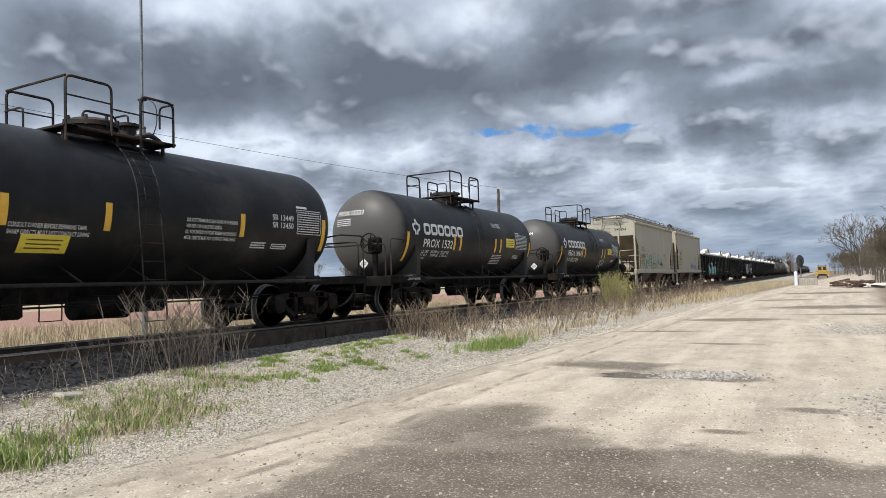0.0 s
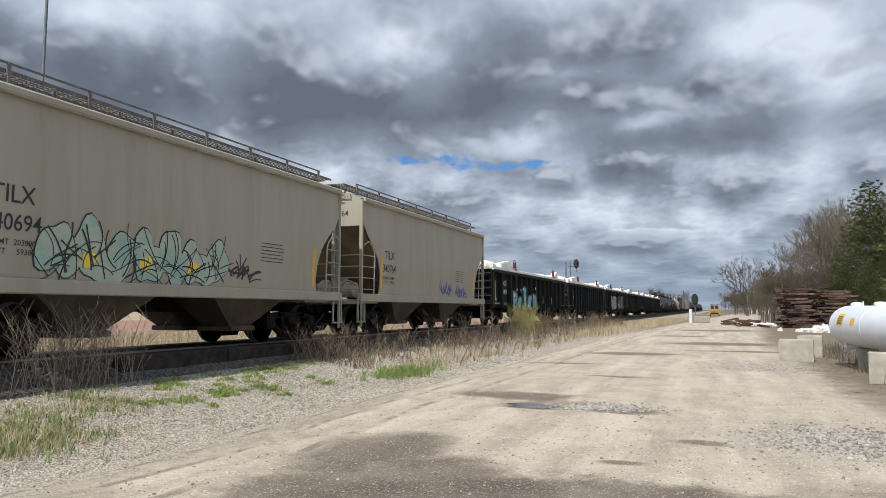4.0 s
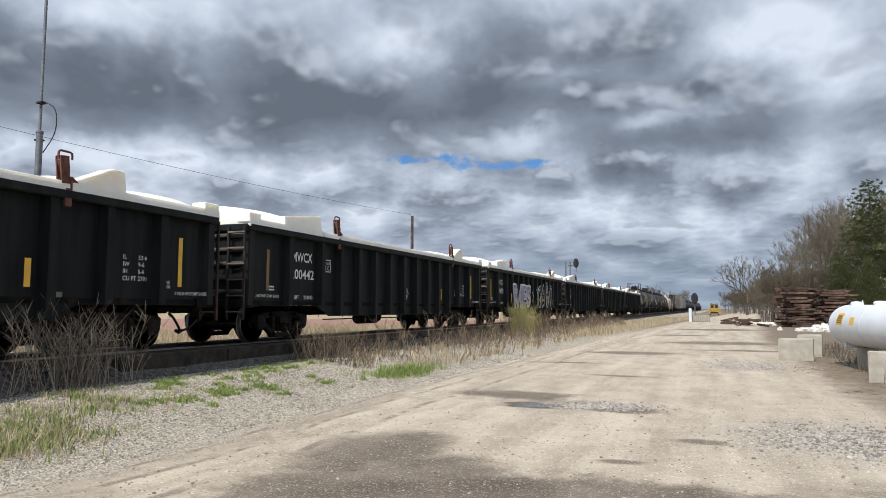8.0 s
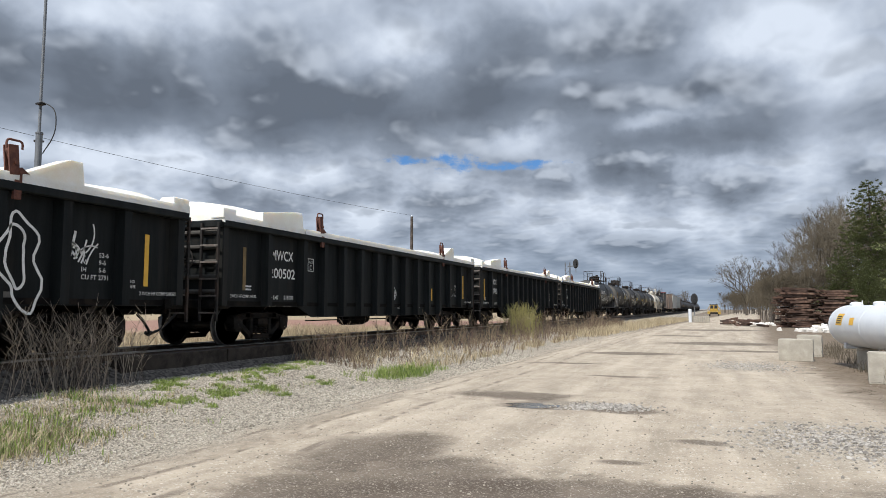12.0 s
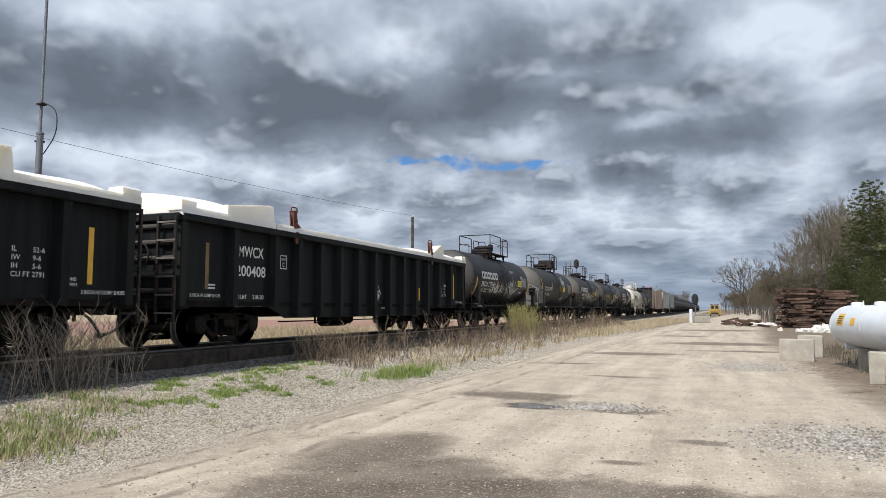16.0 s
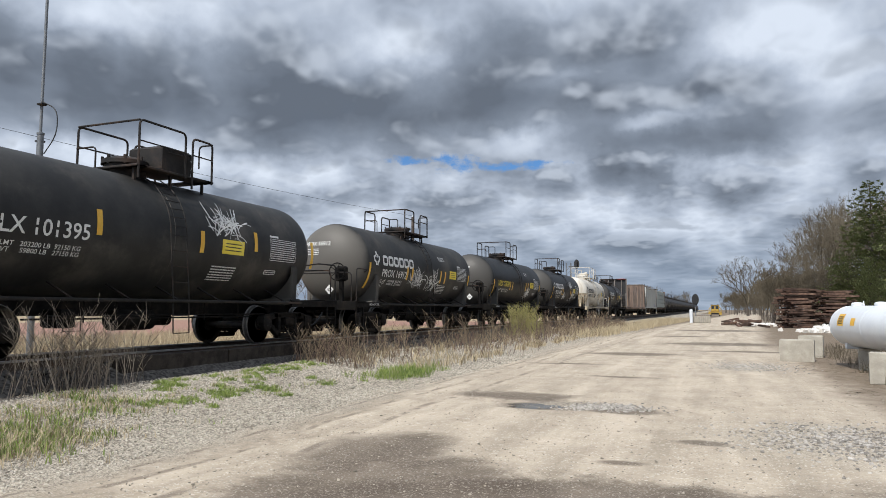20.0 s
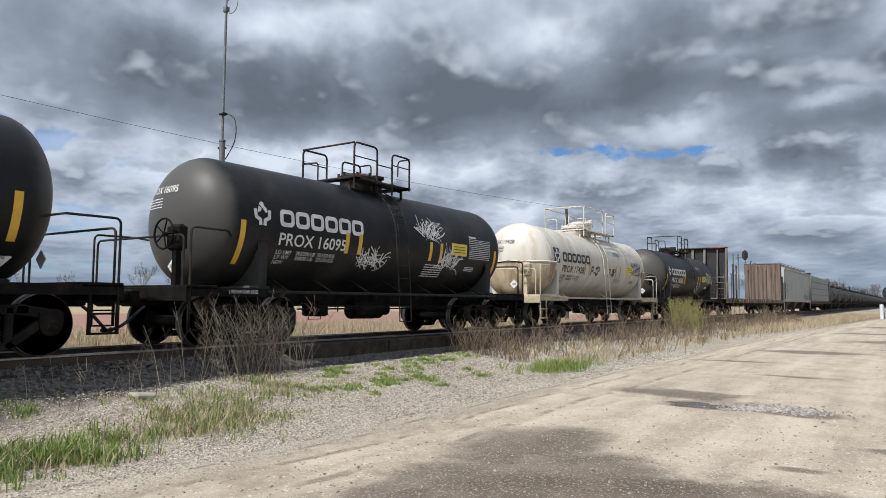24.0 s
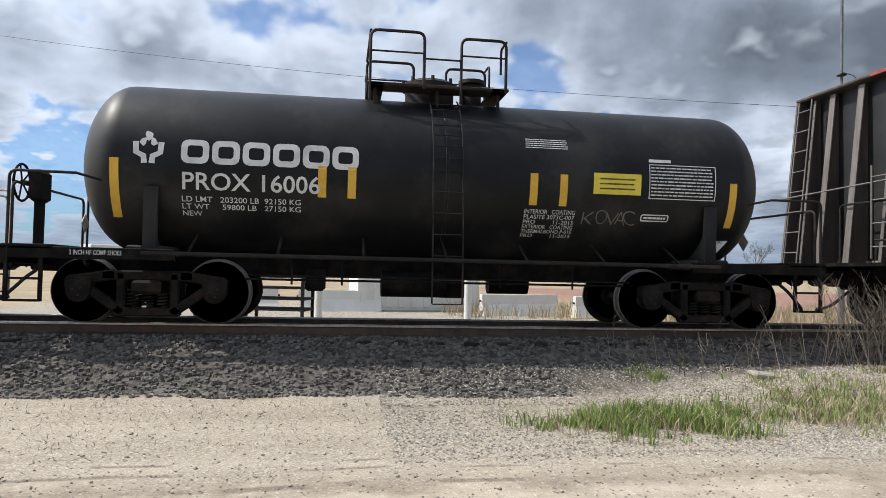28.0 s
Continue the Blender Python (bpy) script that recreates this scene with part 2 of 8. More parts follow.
M["wheel_steel"] = material("wheel_steel", (0.012, 0.011, 0.010), (0.026, 0.022, 0.019), 0.55, 0.2, 6, 0.1, 80, (0.08, 0.05, 0.03), 0.4, 3.0, spec=0.3)
M["tread_steel"] = material("tread_steel", (0.12, 0.115, 0.11), (0.20, 0.19, 0.18), 0.55, 0.7, 8)
M["rail_steel"] = material("rail_steel", (0.052, 0.040, 0.033), (0.10, 0.07, 0.05), 0.7, 0.3, 6, 0.15, 60, (0.16, 0.085, 0.045), 0.5, 2.5)
M["rail_head"] = material("rail_head", (0.24, 0.225, 0.21), (0.38, 0.36, 0.34), 0.38, 1.0, 10)
M["letter_white"] = material("letter_white", (0.60, 0.60, 0.58), (0.74, 0.74, 0.72), 0.6, 0, 5, 0, 90, (0.3, 0.3, 0.29), 0.35, 3.0)
M["letter_black"] = material("letter_black", (0.016, 0.018, 0.022), (0.035, 0.036, 0.04), 0.6)
M["stripe_yellow"] = material("stripe_yellow", (0.66, 0.36, 0.03), (0.76, 0.46, 0.06), 0.5, 0, 4, 0, 80, (0.4, 0.24, 0.05), 0.3, 3.0)
M["stripe_dull"] = material("stripe_dull", (0.13, 0.085, 0.03), (0.22, 0.15, 0.055), 0.6, 0, 4, 0, 80, (0.05, 0.045, 0.035), 0.6, 3.0)
M["panel_yellow"] = material("panel_yellow", (0.70, 0.55, 0.04), (0.80, 0.64, 0.08), 0.5)
M["red_paint"] = material("red_paint", (0.30, 0.035, 0.03), (0.40, 0.06, 0.05), 0.6)
M["clamp_rust"] = material("clamp_rust", (0.075, 0.026, 0.019), (0.15, 0.058, 0.036), 0.8, 0.1, 8, 0.2, 60)
M["cover_white"] = material("cover_white", (0.78, 0.75, 0.67), (0.86, 0.84, 0.78), 0.5, 0, 1.2, 0.04, 40, (0.62, 0.48, 0.27), 0.28, 0.8, glow_through=0.5)
M["brown_steel"] = material("brown_steel", (0.085, 0.060, 0.046), (0.15, 0.105, 0.082), 0.75, 0, 2, 0.1, 50, (0.22, 0.15, 0.11), 0.5, 1.0, streak=True)
M["dark_steel"] = material("dark_steel", (0.012, 0.011, 0.0105), (0.026, 0.023, 0.021), 0.65, 0.1, 3, 0.1, 60, (0.10, 0.055, 0.035), 0.4, 1.5, spec=0.25)
M["pale_steel"] = material("pale_steel", (0.19, 0.18, 0.165), (0.30, 0.285, 0.26), 0.6, 0.1, 4, 0.06, 60, (0.22, 0.14, 0.09), 0.4, 2.0)
M["brace_brown"] = material("brace_brown", (0.045, 0.034, 0.028), (0.085, 0.066, 0.055), 0.7, 0.05, 2.5, 0.1, 50, (0.15, 0.12, 0.10), 0.5, 1.2, streak=True)
M["flange_grey"] = material("flange_grey", (0.105, 0.092, 0.082), (0.18, 0.16, 0.145), 0.65, 0.05, 3, 0.08, 50, (0.09, 0.06, 0.045), 0.5, 1.6, streak=True)
M["deck_wood"] = material("deck_wood", (0.22, 0.16, 0.10), (0.36, 0.29, 0.21), 0.85, 0, 6, 0.25, 60)
M["wrap_silver"] = material("wrap_silver", (0.21, 0.245, 0.235), (0.34, 0.375, 0.36), 0.45, 0, 3, 0.2, 20, (0.2, 0.2, 0.19), 0.4, 1.2)
M["galvanised"] = material("galvanised", (0.12, 0.127, 0.135), (0.19, 0.197, 0.205), 0.5, 0.4, 3, 0.05, 50)
M["rubber"] = material("rubber", (0.012, 0.012, 0.012), (0.022, 0.022, 0.022), 0.75)
M["tie_wood"] = material("tie_wood", (0.022, 0.018, 0.015), (0.052, 0.042, 0.034), 0.9, 0, 5, 0.35, 50, (0.085, 0.070, 0.056), 0.4, 2.0, spread=0.5, spec=0.2)
M["concrete"] = material("concrete", (0.30, 0.275, 0.228), (0.42, 0.39, 0.33), 0.9, 0, 3, 0.25, 50, (0.24, 0.21, 0.17), 0.5, 1.8)
M["propane_white"] = material("propane_white", (0.58, 0.61, 0.645), (0.66, 0.69, 0.72), 0.38, 0, 1.5, 0.02, 40, (0.50, 0.48, 0.43), 0.25, 1.2)
M["rust_beam"] = material("rust_beam", (0.042, 0.024, 0.017), (0.105, 0.058, 0.040), 0.88, 0.05, 3, 0.3, 40, (0.20, 0.14, 0.10), 0.4, 1.6, spread=0.9)
M["bark"] = material("bark", (0.045, 0.037, 0.03), (0.11, 0.09, 0.074), 0.95, 0, 4, 0.4, 30)
M["bark_pale"] = material("bark_pale", (0.40, 0.36, 0.30), (0.60, 0.56, 0.50), 0.9, 0, 4, 0.3, 30)
M["twig_brown"] = leaf_material("twig_brown", (0.048, 0.038, 0.025), (0.125, 0.103, 0.070), 0.95)
M["twig_grey"] = leaf_material("twig_grey", (0.060, 0.047, 0.037), (0.33, 0.275, 0.215), 0.95)
M["weed_dry"] = leaf_material("weed_dry", (0.060, 0.043, 0.028), (0.37, 0.29, 0.19), 0.9)
M["weed_red"] = leaf_material("weed_red", (0.055, 0.033, 0.025), (0.24, 0.165, 0.122), 0.9)
M["straw"] = leaf_material("straw", (0.20, 0.155, 0.09), (0.50, 0.42, 0.28), 0.9)
M["grass_green"] = leaf_material("grass_green", (0.070, 0.120, 0.020), (0.27, 0.335, 0.085), 0.75)
M["needles"] = leaf_material("needles", (0.075, 0.102, 0.034), (0.225, 0.245, 0.100), 0.8)
M["ballast_stone"] = leaf_material("ballast_stone", (0.030, 0.027, 0.024), (0.165, 0.150, 0.135), 0.9)
M["pebble"] = leaf_material("pebble", (0.10, 0.085, 0.065), (0.40, 0.355, 0.29), 0.9)
M["gravel_pale"] = leaf_material("gravel_pale", (0.13, 0.115, 0.092), (0.53, 0.485, 0.41), 0.9)
M["gravel_grey"] = leaf_material("gravel_grey", (0.12, 0.108, 0.094), (0.44, 0.41, 0.37), 0.9)
M["crown_wood"] = leaf_material("crown_wood", (0.065, 0.053, 0.037), (0.165, 0.140, 0.100), 0.95)
M["rubble_white"] = leaf_material("rubble_white", (0.50, 0.47, 0.42), (0.75, 0.73, 0.69), 0.9)
M["brush_shrub"] = leaf_material("brush_shrub", (0.20, 0.19, 0.06), (0.38, 0.34, 0.14), 0.9)
M["machine_yellow"] = material("machine_yellow", (0.30, 0.19, 0.025), (0.44, 0.29, 0.05), 0.55, 0, 2, 0.05, 30, (0.10, 0.07, 0.04), 0.6, 1.2)
M["glass_dark"] = material("glass_dark", (0.02, 0.025, 0.03), (0.03, 0.035, 0.04), 0.08)
M["shed_white"] = material("shed_white", (0.62, 0.61, 0.58), (0.72, 0.71, 0.69), 0.7, 0, 2, 0.05, 30, (0.45, 0.42, 0.37), 0.4, 1.0)
M["roof_brown"] = material("roof_brown", (0.16, 0.10, 0.08), (0.24, 0.16, 0.13), 0.85, 0, 2, 0.2, 20)
M["signal_black"] = material("signal_black", (0.010, 0.010, 0.011), (0.02, 0.02, 0.021), 0.6)
M["cyan_paint"] = material("cyan_paint", (0.07, 0.36, 0.38), (0.13, 0.47, 0.48), 0.5)
M["mint_paint"] = material("mint_paint", (0.30, 0.42, 0.33), (0.42, 0.47, 0.38), 0.55, 0, 1.6, 0, 20, (0.20, 0.42, 0.40), 0.6, 1.1)
M["violet_paint"] = material("violet_paint", (0.14, 0.13, 0.24), (0.40, 0.40, 0.50), 0.5, 0, 1.2, 0, 10, detail=0.1)
M["blue_paint"] = material("blue_paint", (0.05, 0.06, 0.24), (0.10, 0.12, 0.34), 0.55)
M["maroon_paint"] = material("maroon_paint", (0.13, 0.02, 0.025), (0.22, 0.04, 0.045), 0.6)


# ---- mesh building ----
class Geo:
    """Gathers vertices and faces for one mesh."""

    def __init__(self):
        self.v, self.f, self.mi = [], [], []
        self.slot = 0

    def add(self, vs, fs):
        o = len(self.v)
        self.v += [tuple(p) for p in vs]
        self.f += [tuple(i + o for i in q) for q in fs]
        self.mi += [self.slot] * len(fs)
        return self

    def box(self, c, s, rot=None, bev=0.0):
        x, y, z = s[0] / 2, s[1] / 2, s[2] / 2
        if bev:
            e = bev
            rings = [(x - e, y - e, -z), (x, y, -z + e), (x, y, z - e), (x - e, y - e, z)]
            vs = [(sx * a, sy * b, h) for a, b, h in rings for sx, sy in ((-1, -1), (1, -1), (1, 1), (-1, 1))]
            fs = [(0, 3, 2, 1), (12, 13, 14, 15)] + [(4 * k + i, 4 * k + (i + 1) % 4, 4 * k + 4 + (i + 1) % 4, 4 * k + 4 + i) for k in range(3) for i in range(4)]
        else:
            vs = [(sx * x, sy * y, sz * z) for sz in (-1, 1) for sx, sy in ((-1, -1), (1, -1), (1, 1), (-1, 1))]
            fs = [(0, 3, 2, 1), (4, 5, 6, 7), (0, 1, 5, 4), (1, 2, 6, 5), (2, 3, 7, 6), (3, 0, 4, 7)]
        m = rot if rot is not None else Matrix.Identity(3)
        c = Vector(c)
        return self.add([m @ Vector(p) + c for p in vs], fs)

    def tube(self, pts, r, n=6, r2=None, cap=True):
        pts = [Vector(p) for p in pts]
        k = len(pts)
        vs, fs = [], []
        ref = None
        for i, p in enumerate(pts):
            d = (pts[min(i + 1, k - 1)] - pts[max(i - 1, 0)]).normalized()
            if ref is None:
                ref = d.orthogonal().normalized()
            a = (ref - d * ref.dot(d))
            a = a.normalized() if a.length > 1e-6 else d.orthogonal().normalized()
            ref = a
            b = d.cross(a)
            rad = r if r2 is None else r + (r2 - r) * i / max(1, k - 1)
            for j in range(n):
                t = 2 * math.pi * j / n
                vs.append(p + (a * math.cos(t) + b * math.sin(t)) * rad)
        for i in range(k - 1):
            for j in range(n):
                fs.append((i * n + j, i * n + (j + 1) % n, (i + 1) * n + (j + 1) % n, (i + 1) * n + j))
        if cap:
            fs.append(tuple(range(n))[::-1])
            fs.append(tuple((k - 1) * n + j for j in range(n)))
        return self.add(vs, fs)

    def lathe(self, prof, axis, o=(0, 0, 0), n=24, closed=False):
        """prof: (radius, height along axis) pairs; axis 'x', 'y' or 'z'."""
        o = Vector(o)
        vs, fs = [], []
        for r, h in prof:
            for j in range(n):
                t = 2 * math.pi * j / n
                c, s = r * math.cos(t), r * math.sin(t)
                vs.append(o + Vector({"x": (h, c, s), "y": (s, h, c), "z": (c, s, h)}[axis]))
        m = len(prof)
        for i in range(m - 1 + (1 if closed else 0)):
            for j in range(n):
                k = (i + 1) % m
                fs.append((i * n + j, i * n + (j + 1) % n, k * n + (j + 1) % n, k * n + j))
        if not closed:
            fs.append(tuple(range(n))[::-1])
            fs.append(tuple((m - 1) * n + j for j in range(n)))
        return self.add(vs, fs)

    def prism(self, outline, axis, lo, hi):
        """A closed outline pushed from lo to hi along an axis. Outline pairs: the other two axes in order."""
        def at(p, h):
            return {"x": (h, p[0], p[1]), "y": (p[0], h, p[1]), "z": (p[0], p[1], h)}[axis]
        n = len(outline)
        vs = [at(p, lo) for p in outline] + [at(p, hi) for p in outline]
        fs = [tuple(range(n))[::-1], tuple(range(n, 2 * n))] + [(i, (i + 1) % n, n + (i + 1) % n, n + i) for i in range(n)]
        return self.add(vs, fs)

    def mesh(self, name, mats, smooth_angle=None):
        me = bpy.data.meshes.new(name)
        me.from_pydata(self.v, [], self.f)
        for m in (mats if isinstance(mats, (list, tuple)) else [mats]):
            me.materials.append(M[m])
        if any(self.mi):
            me.polygons.foreach_set("material_index", self.mi)
        bm = bmesh.new()
        bm.from_mesh(me)
        if len(bm.faces) < 30000:
            bmesh.ops.recalc_face_normals(bm, faces=bm.faces)
        bm.to_mesh(me)
        bm.free()
        if smooth_angle:
            me.shade_smooth()
            me.set_sharp_from_angle(angle=radians(smooth_angle))
        me.update()
        return me


def part(name, geo, mat, parent, label="", smooth_angle=None, at=None):
    ob = new(name, geo if isinstance(geo, bpy.types.Mesh) else geo.mesh(name, mat, smooth_angle))
    ob.parent = parent
    if at is not None:
        ob.matrix_basis = at
    return tagged(ob, label)


def thing(name, label, category, at=(0, 0, 0), group="", kind="", rz=0.0):
    ob = new(name)
    ob.empty_display_size = 0.3
    ob.matrix_basis = pose(*at, 0, 0, rz)
    return tagged(ob, label, category, group, kind)


def loop(pts, r=0.12, k=4):
    """Rounds the inner corners of a polyline."""
    pts = [Vector(p) for p in pts]
    out = [pts[0]]
    for a, b, c in zip(pts, pts[1:], pts[2:]):
        u, w = (a - b), (c - b)
        d = min(r, u.length / 2.1, w.length / 2.1)
        p, q = b + u.normalized() * d, b + w.normalized() * d
        for i in range(k + 1):
            t = i / k
            out.append(p * (1 - t) ** 2 + b * 2 * t * (1 - t) + q * t * t)
    return out + [pts[-1]]


# ---- lettering ----
GLYPHS = {}


def letters(text, bold=0.0, outline=0.0):
    """Flat triangles of a text, one unit high, from the built-in font."""
    key = (text, bold, outline)
    if key not in GLYPHS:
        cu = bpy.data.curves.new("text", "FONT")
        cu.body, cu.size, cu.offset, cu.resolution_u, cu.space_line = text, 1.38, bold, 3, 1.0
        if outline:
            cu.fill_mode, cu.bevel_depth, cu.bevel_resolution = "NONE", outline, 0
        ob = bpy.data.objects.new("text", cu)
        me = bpy.data.meshes.new_from_object(ob)
        GLYPHS[key] = ([tuple(v.co) for v in me.vertices], [tuple(p.vertices) for p in me.polygons])
        bpy.data.objects.remove(ob)
        bpy.data.curves.remove(cu)
        bpy.data.meshes.remove(me)
    return GLYPHS[key]


def text_shape(text, a, b, height, width=None, bold=0.0, outline=0.0):
    """Text in the plane of a thing's side, its lower left corner at (a, b)."""
    v, f = letters(text, bold, outline)
    if not v:
        return [], []
    w = max(p[0] for p in v)
    sx = (width / w) if width else height
    return [(a + p[0] * sx, b + p[1] * height) for p in v], f


def wild_letters(word, a, b, h, w, rnd, bold, swell=0.0):
    """Sprayed letters, each leaning and sized its own way: one shape a letter."""
    out = []
    n = len(word)
    for i, ch in enumerate(word):
        v, f = letters(ch, bold)
        lw = max(p[0] for p in v)
        x0 = min(p[0] for p in v)
        cw = w / n * 1.12
        an, hh, dz, sk = rnd.uniform(-0.16, 0.16), h * rnd.uniform(0.88, 1.08), rnd.uniform(-0.06, 0.06) * h, rnd.uniform(-0.15, 0.25)
        q = []
        for x, y, *_ in v:
            px, py = ((x - x0) / (lw - x0) - 0.5) * (cw + swell), (y - 0.5) * (hh + swell)
            px *= 1.0 + 0.25 * (py / hh)
            px += sk * py + 0.05 * math.sin(py * 5 + i)
            q.append((a + w * (i + 0.5) / n + px * math.cos(an) - py * math.sin(an), b + dz + h / 2 + px * math.sin(an) + py * math.cos(an)))
        out.append((q, f))
    return out


def bars_shape(a, b, w, h, rows, rnd, cols=1, fill=0.55):
    """Rows of small bars for writing too small to read."""
    vs, fs = [], []
    for i in range(rows):
        z0 = b + h * (i + 0.5 - fill / 2) / rows
        z1 = z0 + h * fill / rows
        x = a
        while x < a + w * 0.97:
            x1 = min(a + w, x + w * rnd.uniform(0.06, 0.2) / cols)
            o = len(vs)
            vs += [(x, z0), (x1, z0), (x1, z1), (x, z1)]
            fs.append((o, o + 1, o + 2, o + 3))
            x = x1 + w * 0.025 / cols
    return vs, fs


def rect_shape(a, b, w, h, k=1):
    vs = [(a, b + h * i / k) for i in range(k + 1)] + [(a + w, b + h * i / k) for i in range(k + 1)]
    return vs, [(i, k + 1 + i, k + 2 + i, i + 1) for i in range(k)]


def ring_shape(a, b, w, h, t, nick=0.0):
    """A rounded square frame, used for a block-letter wordmark drawn as plain shapes."""
    def rr(x0, y0, x1, y1, r):
        out = []
        for cx, cy, s in ((x1 - r, y1 - r, 0), (x0 + r, y1 - r, 90), (x0 + r, y0 + r, 180), (x1 - r, y0 + r, 270)):
            for q in range(4):
                an = radians(s + q * 30)
                out.append((cx + r * math.cos(an), cy + r * math.sin(an)))
        return out
    o = rr(a, b, a + w, b + h, min(w, h) * 0.28)
    i = rr(a + t, b + t, a + w - t, b + h - t, min(w, h) * 0.12)
    n = len(o)
    fs = [(k, (k + 1) % n, n + (k + 1) % n, n + k) for k in range(n)]
    if nick:
        fs = fs[:int(n * (1 - nick))]
    return o + i, fs


def ribbon_shape(pts, t):
    vs, fs = [], []
    for i, p in enumerate(pts):
        q0, q1 = pts[max(0, i - 1)], pts[min(len(pts) - 1, i + 1)]
        dx, dy = q1[0] - q0[0], q1[1] - q0[1]
        l = math.hypot(dx, dy) or 1
        vs += [(p[0] - dy / l * t / 2, p[1] + dx / l * t / 2), (p[0] + dy / l * t / 2, p[1] - dx / l * t / 2)]
    for i in range(len(pts) - 1):
        fs.append((2 * i, 2 * i + 1, 2 * i + 3, 2 * i + 2))
    return vs, fs


def scrawl_shape(a, b, w, h, t, rnd, loops=6):
    """A sprayed tag: clusters of quick curved strokes that cross one another and flare past the line."""
    vs, fs = [], []
    for i in range(loops):
        cx = a + w * (i + 0.5) / loops
        cw = w / loops * 1.25
        for k in range(rnd.choice((3, 4))):
            x0, z0 = cx + cw * rnd.uniform(-0.5, 0.5), b + h * rnd.uniform(-0.05, 0.45)
            an = rnd.choice((1.2, 1.75, 0.35, 2.5, 0.9)) + rnd.uniform(-0.25, 0.25)
            ln, turn = h * rnd.uniform(0.45, 0.95), rnd.uniform(-1.6, 1.6)
            pts = []
            for j in range(9):
                pts.append((x0, z0))
                x0 += ln / 8 * math.cos(an)
                z0 += ln / 8 * math.sin(an)
                an += turn / 8
            v, f = ribbon_shape(pts, t * rnd.uniform(0.8, 1.7))
            o = len(vs)
            vs += v
            fs += [tuple(q + o for q in face) for face in f]
    return vs, fs


def blob_shape(a, b, w, h, rnd, n=26):
    ph = [rnd.uniform(0, 6.28) for _ in range(3)]
    vs = []
    for i in range(n):
        t = 2 * math.pi * i / n
        r = 1 + 0.20 * math.sin(2 * t + ph[0]) + 0.14 * math.sin(3 * t + ph[1]) + 0.08 * math.sin(5 * t + ph[2])
        vs.append((a + w / 2 + w / 2 * r * math.cos(t), b + h / 2 + h / 2 * r * math.sin(t)))
    return vs, [tuple(range(n))]


def decal(name, shapes, mat, parent, surface, label=""):
    """Paint on the near side of a car. surface maps (along, up) to the place just above the metal."""
    g = Geo()
    for vs, fs in shapes:
        g.add([surface(a, b) for a, b in vs], fs)
    me = bpy.data.meshes.new(name)
    me.from_pydata(g.v, [], g.f)
    me.materials.append(M[mat])
    ob = part(name, me, mat, parent, label)
    return tagged(ob, label, kind="stuff") if name.endswith(("note", "tag")) else ob


def lettering(name, text, a, b, height, mat, parent, surface, width=None, bold=0.008, label=""):
    """A line of text, one part for each word."""
    v, f = text_shape(text, a, b, height, width, bold)
    if not v:
        return
    order = sorted((min(v[i][0] for i in q), max(v[i][0] for i in q), q) for q in f)
    words, reach = [], None
    for lo, hi, q in order:
        if reach is None or lo > reach + height * 0.30:
            words.append([])
        words[-1].append(q)
        reach = hi if reach is None else max(reach, hi)
    for w in words:
        used = sorted({i for q in w for i in q})
        at = {i: k for k, i in enumerate(used)}
        decal(name, [([v[i] for i in used], [tuple(at[i] for i in q) for q in w])], mat, parent, surface, label)


def flat_side(x):
    return lambda a, b: (x, a, b)


def round_side(r, zc, lift=0.006):
    """(along, arc length up from the tank's centre line) on a tank's flank."""
    def f(a, b):
        t = b / r
        return ((r + lift) * math.cos(t), a, zc + (r + lift) * math.sin(t))
    return f


# ---- the train ----
WHEEL_R = 0.457
GAUGE_X = 0.755          # middle of each wheel's tread from the track's centre
ROLLING = []             # (wheelset, its pose in the truck)
CARS = []                # (car, middle of the car along the train)


def wheelset_mesh():
    g = Geo()
    for s in (-1, 1):
        x = s * GAUGE_X
        g.slot = 0
        g.lathe([(0.09, x - s * 0.09), (0.16, x - s * 0.07), (0.17, x + s * 0.05), (0.12, x + s * 0.085)], "x", n=20)
        g.lathe([(0.15, x - s * 0.02), (0.30, x - s * 0.035), (0.385, x - s * 0.02), (0.40, x - s * 0.065),
                 (0.485, x - s * 0.065), (0.485, x - s * 0.045)], "x", n=36)
        g.slot = 1
        g.lathe([(0.485, x - s * 0.045), (WHEEL_R + 0.004, x - s * 0.03), (WHEEL_R, x + s * 0.06), (0.445, x + s * 0.068)], "x", n=36)
        g.slot = 0
        g.lathe([(0.445, x + s * 0.068), (0.39, x + s * 0.068), (0.37, x + s * 0.03), (0.25, x + s * 0.012), (0.17, x + s * 0.045)], "x", n=36)
        for k in range(3):
            t = 2.094 * k
            g.box((s * 1.13, 0.06 * math.cos(t), 0.06 * math.sin(t)), (0.03, 0.03, 0.03))
    g.tube([(-1.12, 0, 0), (1.12, 0, 0)], 0.085, 12)
    return g.mesh("wheelset", ["wheel_steel", "tread_steel"], 35)


